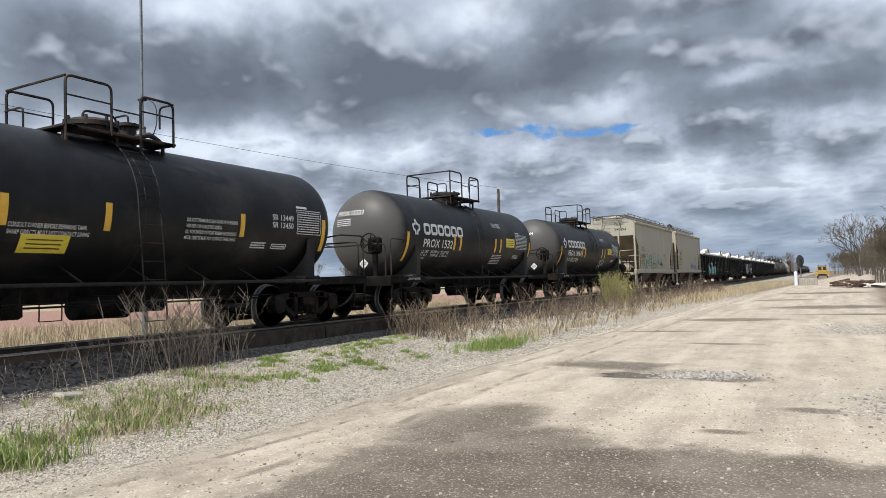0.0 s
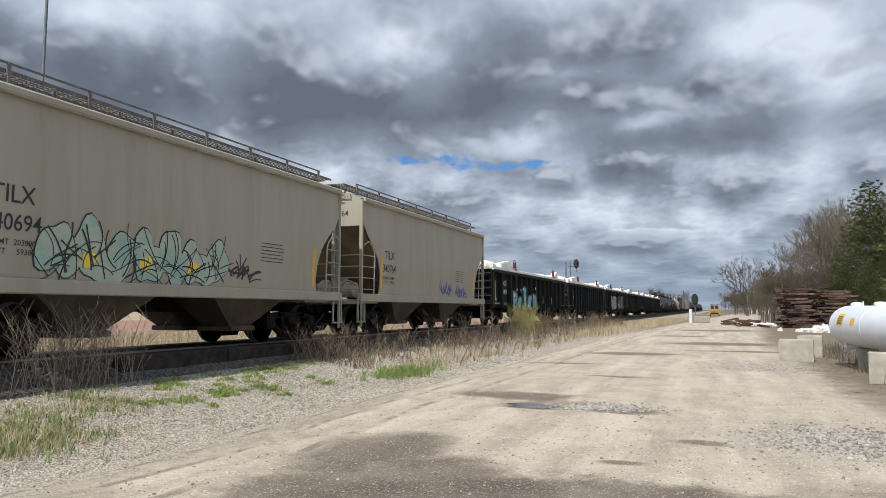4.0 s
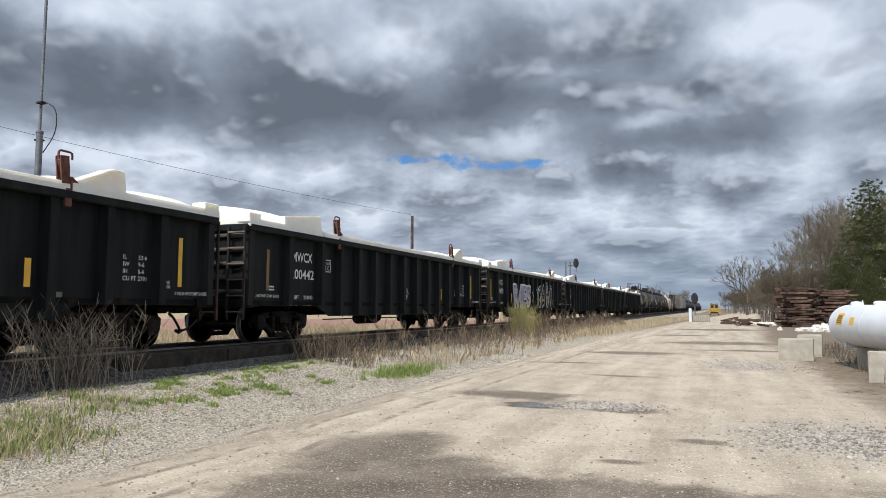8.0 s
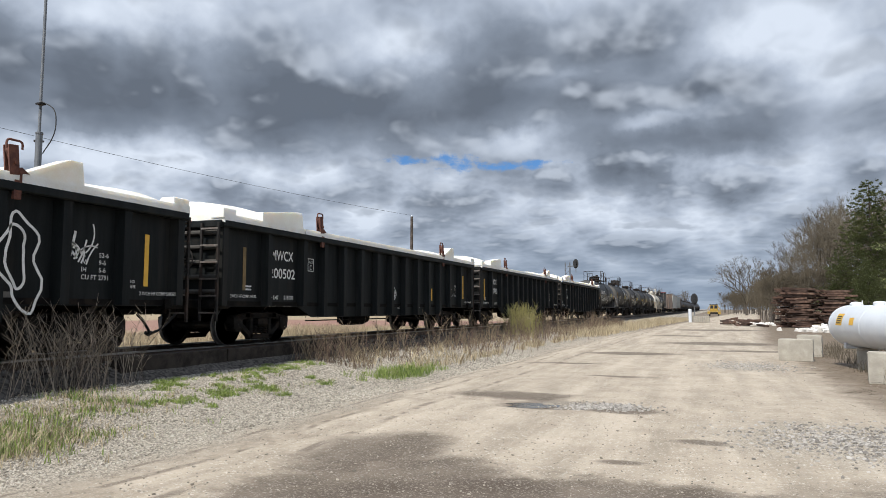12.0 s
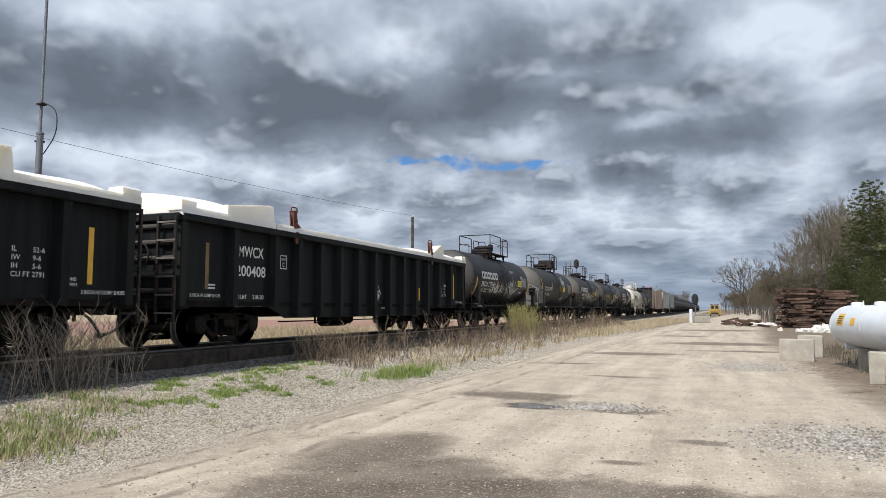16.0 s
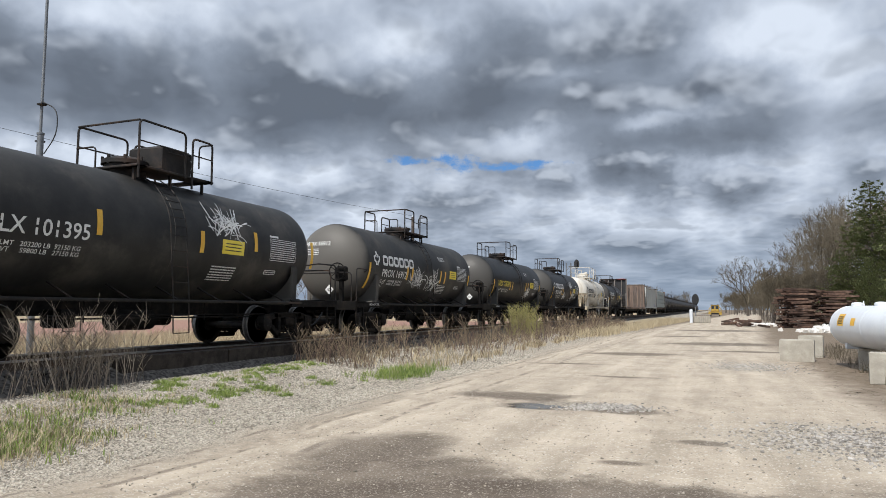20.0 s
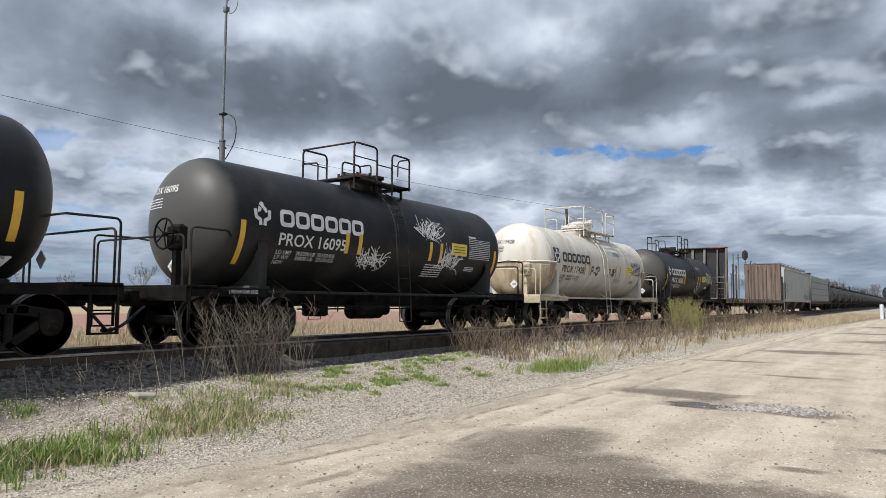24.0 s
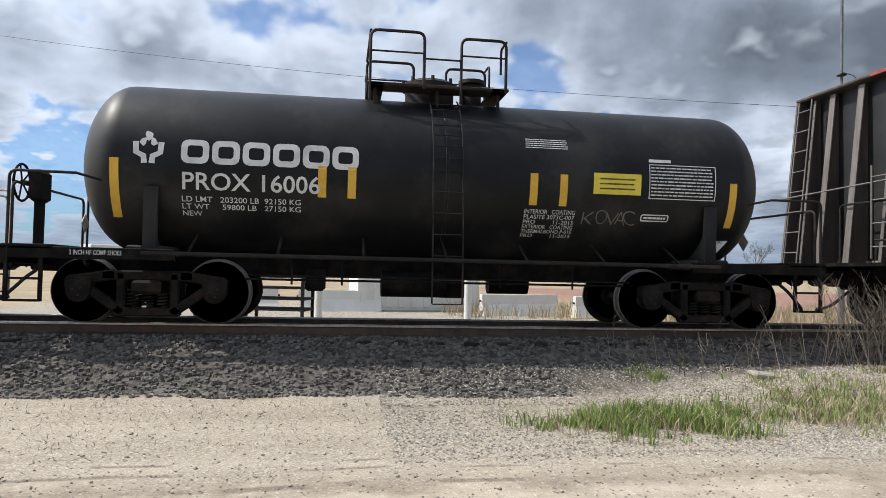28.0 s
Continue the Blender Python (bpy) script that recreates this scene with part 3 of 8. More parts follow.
def side_frame_mesh(s):
    """A cast truck side: top chord, two slanting tension members, pedestal ends."""
    g = Geo()
    w0, w1 = s * 0.93, s * 1.07
    # outer ring with three openings, as bars
    def bar(p, q, t):
        a, b = Vector((0, *p)), Vector((0, *q))
        d = (b - a)
        an = math.atan2(d.z, d.y)
        g.box(((w0 + w1) / 2, (a.y + b.y) / 2, (a.z + b.z) / 2), (0.14, d.length + t * 0.7, t), Matrix.Rotation(an, 3, "X"), 0.02)
    bar((-0.98, 0.60), (-0.5, 0.68), 0.15)
    bar((-0.55, 0.68), (0.55, 0.68), 0.14)
    bar((0.5, 0.68), (0.98, 0.60), 0.15)
    bar((-0.84, 0.52), (-0.38, 0.19), 0.13)
    bar((0.84, 0.52), (0.38, 0.19), 0.13)
    bar((-0.40, 0.17), (0.40, 0.17), 0.12)
    bar((-0.36, 0.2), (-0.36, 0.66), 0.12)
    bar((0.36, 0.2), (0.36, 0.66), 0.12)
    for y in (-0.91, 0.91):
        g.box(((w0 + w1) / 2, y, 0.56), (0.20, 0.34, 0.24), None, 0.05)
        g.lathe([(0.155, s * 0.96), (0.165, s * 1.00), (0.16, s * 1.10), (0.10, s * 1.135), (0.03, s * 1.14)], "x", (0, y, 0.457), 18)
    return g.mesh("side_frame", "truck_iron", 40)


def spring_mesh(s):
    g = Geo()
    for y in (-0.2, 0.0, 0.2):
        pts = []
        for i in range(34):
            t = i / 33
            pts.append((s * 1.0 + 0.075 * math.cos(t * 6.28 * 4.5), y + 0.075 * math.sin(t * 6.28 * 4.5), 0.24 + 0.20 * t))
        g.tube(pts, 0.016, 5)
    return g.mesh("spring_set", "truck_iron", 50)


def bolster_mesh():
    g = Geo()
    g.box((0, 0, 0.52), (2.26, 0.40, 0.20), None, 0.04)
    g.box((0, 0, 0.66), (0.9, 0.42, 0.12), None, 0.03)
    return g.mesh("truck", "truck_iron", 40)


def brake_beam_mesh(y):
    g = Geo()
    g.box((0, y, 0.42), (1.6, 0.09, 0.10), None, 0.02)
    for s in (-1, 1):
        g.box((s * 0.755, y, 0.45), (0.12, 0.05, 0.34), Matrix.Rotation(-y * 0.3, 3, "X"), 0.015)
        g.box((s * 0.55, y * 0.85, 0.36), (0.2, 0.66, 0.10), None, 0.02)
    return g.mesh("brake_beam", "truck_iron", 40)


SHARED = dict(beam_a=brake_beam_mesh(-0.42), beam_b=brake_beam_mesh(0.42), wheelset=wheelset_mesh(), bolster=bolster_mesh(), frame_r=side_frame_mesh(1), frame_l=side_frame_mesh(-1),
              spring_r=spring_mesh(1), spring_l=spring_mesh(-1))


def trucks(car, ys, turning):
    for y in ys:
        tr = part("truck", SHARED["bolster"], None, car, at=pose(0, y, 0))
        for k in ("r", "l"):
            part("side_frame", SHARED["frame_" + k], None, tr)
            part("spring_set", SHARED["spring_" + k], None, tr)
        if turning:
            part("brake_beam", SHARED["beam_a"], None, tr)
            part("brake_beam", SHARED["beam_b"], None, tr)
        for w in (-0.91, 0.91):
            ws = part("wheelset", SHARED["wheelset"], None, tr, at=pose(0, w, WHEEL_R))
            if turning:
                ROLLING.append((ws, w))


def coupler_mesh(s, e):
    """Knuckle coupler and its draft box; e is where the coupling lies."""
    g = Geo()
    g.box((0, s * (e - 0.75), 0.86), (0.36, 0.7, 0.30), None, 0.03)
    g.box((0, s * (e - 0.30), 0.86), (0.16, 0.5, 0.18), None, 0.03)
    g.box((0.04, s * (e - 0.06), 0.86), (0.24, 0.16, 0.30), None, 0.05)
    g.tube([(-0.1, s * (e - 0.25), 0.95), (-0.45, s * (e - 0.3), 1.0), (-1.3, s * (e - 0.32), 0.95), (-1.42, s * (e - 0.32), 0.75)], 0.014, 5)
    return g.mesh("coupler", "under_black", 40)


def hose_mesh(s, e):
    g = Geo()
    pts = loop([(0.35, s * (e - 0.55), 0.72), (0.36, s * (e - 0.42), 0.62), (0.30, s * (e - 0.16), 0.38), (0.14, s * e, 0.30)], 0.2, 6)
    g.tube(pts, 0.028, 8)
    g.tube([(0.14, s * (e - 0.09), 0.33), (0.14, s * (e + 0.0), 0.29)], 0.042, 8)
    return g.mesh("air_hose", "rubber", 50)


def car_frame(name, label, group, lo, hi):
    car = thing(name, label, "railcar", (TRACK_X, (lo + hi) / 2, RAIL_TOP), group)
    CARS.append((car, (lo + hi) / 2))
    return car, (hi - lo) / 2


def brake_wheel(car, x, y, z, mat):
    g = Geo()
    ring = [(x + 0.26 * math.cos(t), y, z + 0.26 * math.sin(t)) for t in [i * 2 * math.pi / 20 for i in range(21)]]
    g.tube(ring, 0.018, 6, cap=False)
    for k in range(5):
        t = k * 1.2566
        g.tube([(x, y, z), (x + 0.26 * math.cos(t), y, z + 0.26 * math.sin(t))], 0.013, 5)
    g.tube([(x, y - 0.02, z), (x, y + 0.22, z)], 0.03, 8)
    part("hand_brake_wheel", g, mat, car, "spoked hand brake wheel", 50)
    g = Geo()
    g.box((x + 0.02, y + 0.25, z - 0.05), (0.34, 0.16, 0.46), None, 0.05)
    g.box((x + 0.02, y + 0.25, (z + 1.0) / 2 - 0.1), (0.12, 0.10, z - 1.0), None, 0.02)
    part("brake_gear_box", g, mat, car, "", 40)


def placard(car, x, y, z, face, text):
    """A white diamond hazard placard; face is the way along the train that it looks, 0 for the flank."""
    d = 0.15 if face else 0.19
    g = Geo()
    if face:
        vs = [(x, y, z - d), (x + d, y, z), (x, y, z + d), (x - d, y, z)]
        g.add(vs + [(p[0], p[1] - face * 0.012, p[2]) for p in vs], [(0, 1, 2, 3), (7, 6, 5, 4), (0, 4, 5, 1), (1, 5, 6, 2), (2, 6, 7, 3), (3, 7, 4, 0)])
    else:
        vs = [(x, y, z - d), (x, y + d, z), (x, y, z + d), (x, y - d, z)]
        g.add(vs + [(p[0] - 0.012, p[1], p[2]) for p in vs], [(0, 1, 2, 3), (7, 6, 5, 4), (0, 4, 5, 1), (1, 5, 6, 2), (2, 6, 7, 3), (3, 7, 4, 0)])
    ob = part("placard", g, "letter_white", car, "white diamond hazard placard")
    v, f = text_shape(text, -0.09, -0.035, 0.075, 0.18, 0.008)
    g = Geo()
    if face:
        g.add([(x - face * -a, y + face * 0.006, z + b) for a, b in v] if face > 0 else [(x + a, y - 0.006, z + b) for a, b in v], f)
    else:
        g.add([(x + 0.006, y + a, z + b) for a, b in v], f)
    me = bpy.data.meshes.new("placard_number")
    me.from_pydata(g.v, [], g.f)
    me.materials.append(M["letter_black"])
    part("placard_number", me, None, ob)


def tank_car(lo, hi, mark, number, style="black", wordmark=True, turning=True, rad=1.27, top=3.57, code="1830", lined=(), label=None, dome="plain", scrawls=(), seed=1, lift=None, lettered=True, shield=False, emblem=True, bottle=None):
    """A railway tank car. lo and hi: its couplings along the train."""
    rnd = random.Random(seed)
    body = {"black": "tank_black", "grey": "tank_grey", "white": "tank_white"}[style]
    steel = "tank_white" if style == "white" else "dark_steel"
    under = "under_black"
    plat = "under_cream" if style == "white" else "under_black"
    ink = "letter_black" if style == "white" else "letter_white"
    car, e = car_frame("tank_car", label or "black steel tank car with white lettering and yellow stripes", "tank cars of the train", lo, hi)
    half = e - 1.15
    zc = top - rad
    # shell with dished heads, two plate courses meeting low in the middle
    g = Geo()
    prof = []
    hd = 0.72
    for i in range(13):
        t = i / 12 * math.pi / 2
        prof.append((max(0.004, rad * math.sin(t)), -half + hd * (1 - math.cos(t))))
    prof += [(rad, -half * 0.5), (rad, 0.0), (rad, half * 0.5)]
    prof += [(r, -h) for r, h in prof[:13]][::-1]
    g.lathe(prof, "y", (0, 0, zc), 56)
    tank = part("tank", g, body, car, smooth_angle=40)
    for y in (0.0,) if style != "white" else (-half + hd, 0.0, half - hd):
        g = Geo()
        g.lathe([(rad - 0.01, y - 0.028), (rad + 0.006, y - 0.02), (rad + 0.006, y + 0.02), (rad - 0.01, y + 0.028)], "y", (0, 0, zc), 56)
        part("weld_band", g, body, tank, smooth_angle=40)
    if style == "white":
        # thick jackets over the lower half of both heads
        for s in (-1, 1):
            vs, n, m = [], 22, 7
            for i in range(m + 1):
                t = i / m * math.pi / 2
                r, h = (rad + 0.035) * math.sin(t), s * (half + 0.04 - hd * (1 - math.cos(t)))
                if i == m:
                    h -= s * 0.35
                for j in range(n + 1):
                    an = math.pi + math.pi * j / n
                    vs.append((r * math.cos(an), h, zc - 0.10 + r * math.sin(an)))
            fs = [(i * (n + 1) + j, i * (n + 1) + j + 1, (i + 1) * (n + 1) + j + 1, (i + 1) * (n + 1) + j) for i in range(m) for j in range(n)]
            g = Geo()
            g.add(vs, fs)
            jacket = part("head_jacket", g, "tank_cream", tank, "dirty cream steel jacket round the lower head", 50)
            g = Geo()
            rim = [(1.02 * r * c, s * (half + 0.05 - hd * (1 - math.sqrt(max(0.0, 1 - (min(1.0, abs(c))) ** 2)))), zc - 0.10) for r, c in [(rad, math.cos(math.pi * k / 20)) for k in range(21)]]
            rim = [(rad * 1.035, s * (half - hd - 0.35), zc - 0.10)] + [p for p in rim] + [(-rad * 1.035, s * (half - hd - 0.35), zc - 0.10)]
            g.tube(rim, 0.03, 5)
            part("jacket_rim", g, "tank_white", tank, smooth_angle=50)
    # underframe
    g = Geo()
    g.box((0, 0, 0.88), (0.42, 2 * e - 1.5, 0.34), None, 0.02)
    part("centre_sill", g, under, car)
    for s in (-1, 1):
        part("coupler", coupler_mesh(s, e), None, car)
        part("air_hose", hose_mesh(s, e), None, car)
        yt = s * (e - 2.30)
        g = Geo()
        g.box((0, yt, 1.02), (2.5, 0.5, 0.16), None, 0.02)
        for q in (-1, 1):
            g.prism([(q * 0.25, 1.05), (q * 1.18, 1.05), (q * 1.24, zc - rad * 0.35), (q * 0.9, zc - rad * 0.62), (q * 0.25, zc - rad + 0.02)], "y", yt - 0.02, yt + 0.02)
            g.prism([(q * 1.14, 1.05), (q * 1.26, 1.05), (q * (rad + 0.02), zc - rad * 0.30), (q * (rad - 0.05), zc - rad * 0.30)], "y", yt - s * 0.05 - 0.09, yt - s * 0.05 + 0.09)
        part("saddle", g, body, car, smooth_angle=40)
        # end platform with its brackets
        g = Geo()
        g.box((0, s * (e - 0.86), 1.045), (2.96, 0.62, 0.07), None, 0.01)
        g.box((0, s * (e - 0.58), 0.93), (2.96, 0.08, 0.24), None, 0.01)
        for q in (-1, 1):
            g.box((q * 1.44, s * (e - 1.7), 0.97), (0.08, 2.1, 0.16), None, 0.01)
        part("end_platform", g, plat, car)
        # handrails across the end and at the steps
        g = Geo()
        g.tube(loop([(1.46, s * (e - 0.62), 0.62), (1.46, s * (e - 0.62), 2.05), (1.40, s * (e - 1.42), 2.05)], 0.1), 0.02, 6)
        g.tube(loop([(-1.46, s * (e - 0.62), 0.62), (-1.46, s * (e - 0.62), 2.05), (-1.40, s * (e - 1.42), 2.05)], 0.1), 0.02, 6)
        g.tube(loop([(1.30, s * (e - 0.60), 1.05), (1.30, s * (e - 0.60), 1.92), (-1.30, s * (e - 0.60), 1.92), (-1.30, s * (e - 0.60), 1.05)], 0.12), 0.02, 6)
        for q in (-1, 1):
            g.tube([(q * 1.40, s * (e - 1.42), 2.05), (q * 1.12, s * (e - 1.72), 1.98)], 0.018, 6)
        part("end_handrail", g, steel, car, "bent pipe handrail", 50)
        for q in (-1, 1):
            g = Geo()
            for y2 in (0.62, 1.05):
                g.box((q * 1.46, s * (e - y2), 0.68), (0.03, 0.05, 0.72))
            for z2 in (0.33, 0.62):
                g.box((q * 1.46, s * (e - 0.835), z2), (0.10, 0.44, 0.03))
            part("sill_step", g, plat, car)
        if lettered:
            placard(car, 0.22, s * (half + (0.02 if s > 0 else 0.02)) - s * 0.02, zc - 0.86, s, code)
    for q in (-1, 1):
        g = Geo()
        g.box((q * 1.45, 0, 0.99), (0.07, 2 * e - 4.6, 0.06), None, 0.01)
        nst = 7 if style != "white" else 3
        for k in range(nst):
            y = -e + 2.9 + k * (2 * e - 5.8) / (nst - 1)
            g.tube([(q * 1.44, y, 0.98), (q * 0.75, y, zc - rad + 0.28)], 0.02, 5)
        part("running_rail", g, plat if style == "white" else steel, car, smooth_angle=50)
        # ladder from the step to the top platform
        pts0 = [(q * 1.47, 0, 0.36), (q * 1.44, 0, 1.05)] + [(q * (rad + 0.07) * math.cos(radians(a)), 0, zc + (rad + 0.07) * math.sin(radians(a))) for a in range(0, 66, 8)]
        stiles, steps = [], []
        for dy in (-0.22, 0.22):
            g = Geo()
            g.tube([(p[0], p[1] + dy, p[2]) for p in pts0], 0.014, 5)
            stiles.append(g)
        for a, b in zip(pts0, pts0[1:]):
            n = max(1, round((Vector(b) - Vector(a)).length / 0.34))
            for i in range(n):
                p = Vector(a).lerp(Vector(b), i / n)
                g = Geo()
                g.tube([(p.x, -0.22, p.z), (p.x, 0.22, p.z)], 0.010, 5)
                steps.append(g)
        ladder = part("ladder", stiles[0], steel, car, "narrow steel side ladder", 50)
        part("stile", stiles[1], steel, ladder, smooth_angle=50)
        for k, g in enumerate(steps):
            if lettered or k % 2 == 0:
                part("rung", g, steel, ladder)
    # brake rigging below the belly
    g = Geo()
    g.tube([(0.55, -0.9, 0.62), (0.55, 0.1, 0.62)], 0.20, 14)
    part("air_reservoir", g, under, car, smooth_angle=50)
    g = Geo()
    g.tube([(-0.5, 1.0, 0.62), (-0.5, 1.7, 0.62)], 0.16, 12)
    g.tube([(0.9, -e + 3.6, 0.66), (0.9, e - 3.6, 0.66)], 0.018, 5)
    g.tube([(1.35, -e + 3.7, 0.72), (1.35, e - 3.7, 0.72)], 0.014, 5)
    for y in (-2.2, -1.5, 0.8, 1.9):
        g.tube([(1.35, y, 0.99), (1.35, y, 0.6)], 0.016, 5)
    g.box((0.4, -1.9, 0.66), (0.5, 0.3, 0.34), None, 0.04)
    g.lathe([(0.20, 0.40), (0.20, 0.70), (0.28, 0.78), (0.28, zc - rad + 0.1)], "z", (0, 0.3, 0), 14)
    part("brake_rigging", g, under, car, smooth_angle=45)
    # top platform, manway and loop rails
    g = Geo()
    pz = top + (0.10 if mark != "SR" else 0.0)
    b0, b1 = (-1.17, 0.97) if dome == "plain" else (-1.10, 2.05) if dome == "drum" else ((-0.95, 2.35) if style == "white" else (-0.62, 1.55))
    bc = (b0 + b1) / 2
    for q in (-1, 1):
        g.box((q * 0.62, bc, pz), (0.42, b1 - b0, 0.05), None, 0.01)
        for y in (b0 + 0.1, bc, b1 - 0.1):
            g.box((q * 0.62, y, pz - 0.16), (0.05, 0.05, 0.30))
    for y in (b0 + 0.1, b1 - 0.1):
        g.box((0, y, pz), (1.66, 0.26, 0.05), None, 0.01)
    part("top_platform", g, steel, car)
    g = Geo()
    g.lathe([(0.40, top - 0.1), (0.40, top + 0.22), (0.46, top + 0.22), (0.46, top + 0.30), (0.36, top + 0.36), (0.05, top + 0.38)], "z", (0, -0.15, 0), 22)
    for k in range(8):
        t = k * 0.785
        g.tube([(0.43 * math.cos(t), -0.15 + 0.43 * math.sin(t), top + 0.2), (0.43 * math.cos(t), -0.15 + 0.43 * math.sin(t), top + 0.38)], 0.03, 6)
    part("manway", g, steel, car, "bolted manway cover", 40)
    g = Geo()
    if dome in ("housing", "drum"):
        if style == "white" or dome == "drum":
            g.lathe([(0.46, top - 0.05), (0.46, top + 0.42), (0.5, top + 0.44), (0.5, top + 0.5), (0.3, top + 0.58), (0.03, top + 0.6)], "z", (0, bc - 0.1, 0), 22)
        else:
            g.box((0.3, bc + 0.05, top + 0.38), (0.9, 0.85, 0.56), None, 0.05)
        g.lathe([(0.14, top + 0.4), (0.14, top + 0.70), (0.06, top + 0.74)], "z", (0.1, bc + 0.75, 0), 14)
    else:
        g.lathe([(0.16, top - 0.05), (0.16, top + 0.34), (0.22, top + 0.36), (0.22, top + 0.42), (0.06, top + 0.46)], "z", (0.05, 0.55, 0), 14)
        g.lathe([(0.10, top - 0.05), (0.10, top + 0.26), (0.14, top + 0.28), (0.03, top + 0.34)], "z", (-0.25, 0.5, 0), 12)
        g.tube(loop([(0.3, 0.55, top + 0.15), (0.5, 0.7, top + 0.2), (0.55, 0.9, top + 0.05)], 0.1), 0.05, 8)
    part("valve_housing", g, steel, car, "", 40)
    hz = pz + (0.82 if dome == "plain" else 0.92)
    for q in (-1, 1):
        for y0, y1, zz in ((b0 + 0.01, b0 + (b1 - b0) * (0.39 if dome == "plain" else 0.60), hz), (b0 + (b1 - b0) * (0.66 if dome == "plain" else 0.70), b1 - 0.02, hz - 0.05)):
            g = Geo()
            g.tube(loop([(q * 0.82, y0, pz - 0.25), (q * 0.82, y0, zz), (q * 0.82, y1, zz), (q * 0.82, y1, pz - 0.05)], 0.12), 0.024, 6)
            g.tube([(q * 0.82, y0, pz + 0.5), (q * 0.82, y1, pz + 0.5)], 0.016, 6)
            part("top_rail", g, steel, car, "looped safety rail", 50)
    # a bar across the leading end, half loops at the other, and a low bar between the loops
    y = b0 + 0.01
    g = Geo()
    g.tube([(-0.82, y, hz - 0.01), (0.82, y, hz - 0.01)], 0.022, 6)
    part("end_rail", g, steel, car, smooth_angle=50)
    g = Geo()
    g.tube(loop([(-0.82, y - 0.02, pz + 0.45), (-0.30, y - 0.02, pz + 0.45), (-0.30, y - 0.02, pz - 0.15)], 0.1), 0.018, 6)
    part("end_rail", g, steel, car, smooth_angle=50)
    y = b1 - 0.02
    for q in (-1, 1):
        g = Geo()
        g.tube(loop([(q * 0.82, y, hz - 0.06), (q * 0.45, y, hz - 0.06), (q * 0.45, y, pz + 0.35)], 0.1), 0.02, 6)
        part("end_rail", g, steel, car, smooth_angle=50)
    g = Geo()
    g.tube([(0.82, b0 + (b1 - b0) * 0.39, pz + 0.42), (0.82, b0 + (b1 - b0) * 0.66, pz + 0.42)], 0.016, 6)
    part("low_rail", g, steel, car, smooth_angle=50)
    if shield:
        g = Geo()
        for s in (-1,):
            g.prism([(-1.15, 1.08), (1.15, 1.08), (1.25, 1.5), (1.25, 2.1), (0.5, 2.45), (-0.5, 2.45), (-1.25, 2.1), (-1.25, 1.5)], "y", -half - 0.10, -half - 0.04)
            for q in (-1, 1):
                g.box((q * 1.24, -half + 0.35, 1.75), (0.03, 0.9, 1.1))
        part("head_shield", g, "shield_grey", car, "dusty grey steel head shield")
    if bottle:
        g = Geo()
        bx, by, bz = bottle
        g.lathe([(0.12, by - 0.52), (0.24, by - 0.48), (0.27, by - 0.40), (0.27, by + 0.40), (0.24, by + 0.48), (0.12, by + 0.52)], "y", (bx, 0, bz), 18)
        g.box((bx, by - 0.3, bz - 0.3), (0.3, 0.06, 0.3))
        g.box((bx, by + 0.3, bz - 0.3), (0.3, 0.06, 0.3))
        part("air_tank", g, under, car, "black air reservoir cylinder", 40)
    brake_wheel(car, 0.85, -e + 0.52, 1.95, plat)
    # painted marks on the near flank
    on = round_side(rad, zc)
    if lettered:
        k = half / 5.3
        bands = ((-4.66 * k, -0.87, 0.87), (-1.86 * k, -0.45, 0.45), (-1.44 * k, -0.45, 0.45), (1.24 * k, -0.45, 0.48), (1.70 * k, -0.45, 0.48), (4.42 * k, -0.72, 0.72))
        if mark == "SR":
            bands = ((-5.0, -0.6, 0.7), (-2.42, -0.45, 0.46), (-0.78, -0.45, 0.46), (2.18, -0.42, 0.46), (4.72, -0.66, 0.74))
        if number == "17714":
            bands = ((-4.52, -0.87, 0.87), (-1.27, -0.40, 0.30), (4.72, -0.72, 0.72))
        if mark == "TILX":
            bands = ((-4.84, -0.39, 0.87), (-1.93, -0.17, 0.46), (0.72, -0.28, 0.46), (2.56, -0.12, 0.46), (5.0, -0.40, 0.72))
        for y, z, h in bands:
            decal("reflector_stripe", [rect_shape(y, z, 0.12, h, 10)], "stripe_faded" if style == "white" else "stripe_yellow", car, on, "yellow reflective stripe")
        a = -3.73 * k
        if wordmark:
            w = 2.50 / 6
            for i in range(6):
                decal("wordmark_block", [ring_shape(a + i * w, -0.04, w - 0.04, 0.34, 0.085, 0.0)], ink, car, on, "block of a plain-shape wordmark")
            ex = -4.16 * k
            em = [blob_shape(ex - 0.06, 0.27, 0.12, 0.12, rnd, 12), blob_shape(ex - 0.12, 0.19, 0.10, 0.10, rnd, 12), blob_shape(ex + 0.02, 0.19, 0.10, 0.10, rnd, 12),
                  ribbon_shape([(ex - 0.17, 0.24), (ex - 0.16, 0.09), (ex - 0.06, 0.04), (ex - 0.05, -0.06)], 0.08),
                  ribbon_shape([(ex + 0.17, 0.24), (ex + 0.16, 0.09), (ex + 0.06, 0.04), (ex + 0.05, -0.06)], 0.08)]
            if style == "white":
                decal("emblem_field", [rect_shape(ex - 0.24, -0.10, 0.46, 0.52, 6)], ink, car, on)
            if emblem:
                decal("emblem", em, ink if style != "white" else "letter_white", car, round_side(rad, zc, 0.010), "small emblem of plain shapes")
            lettering("car_mark", mark + " " + number, a, -0.40, 0.25, ink, car, on, 1.92, 0.016)
            by = -0.47
        else:
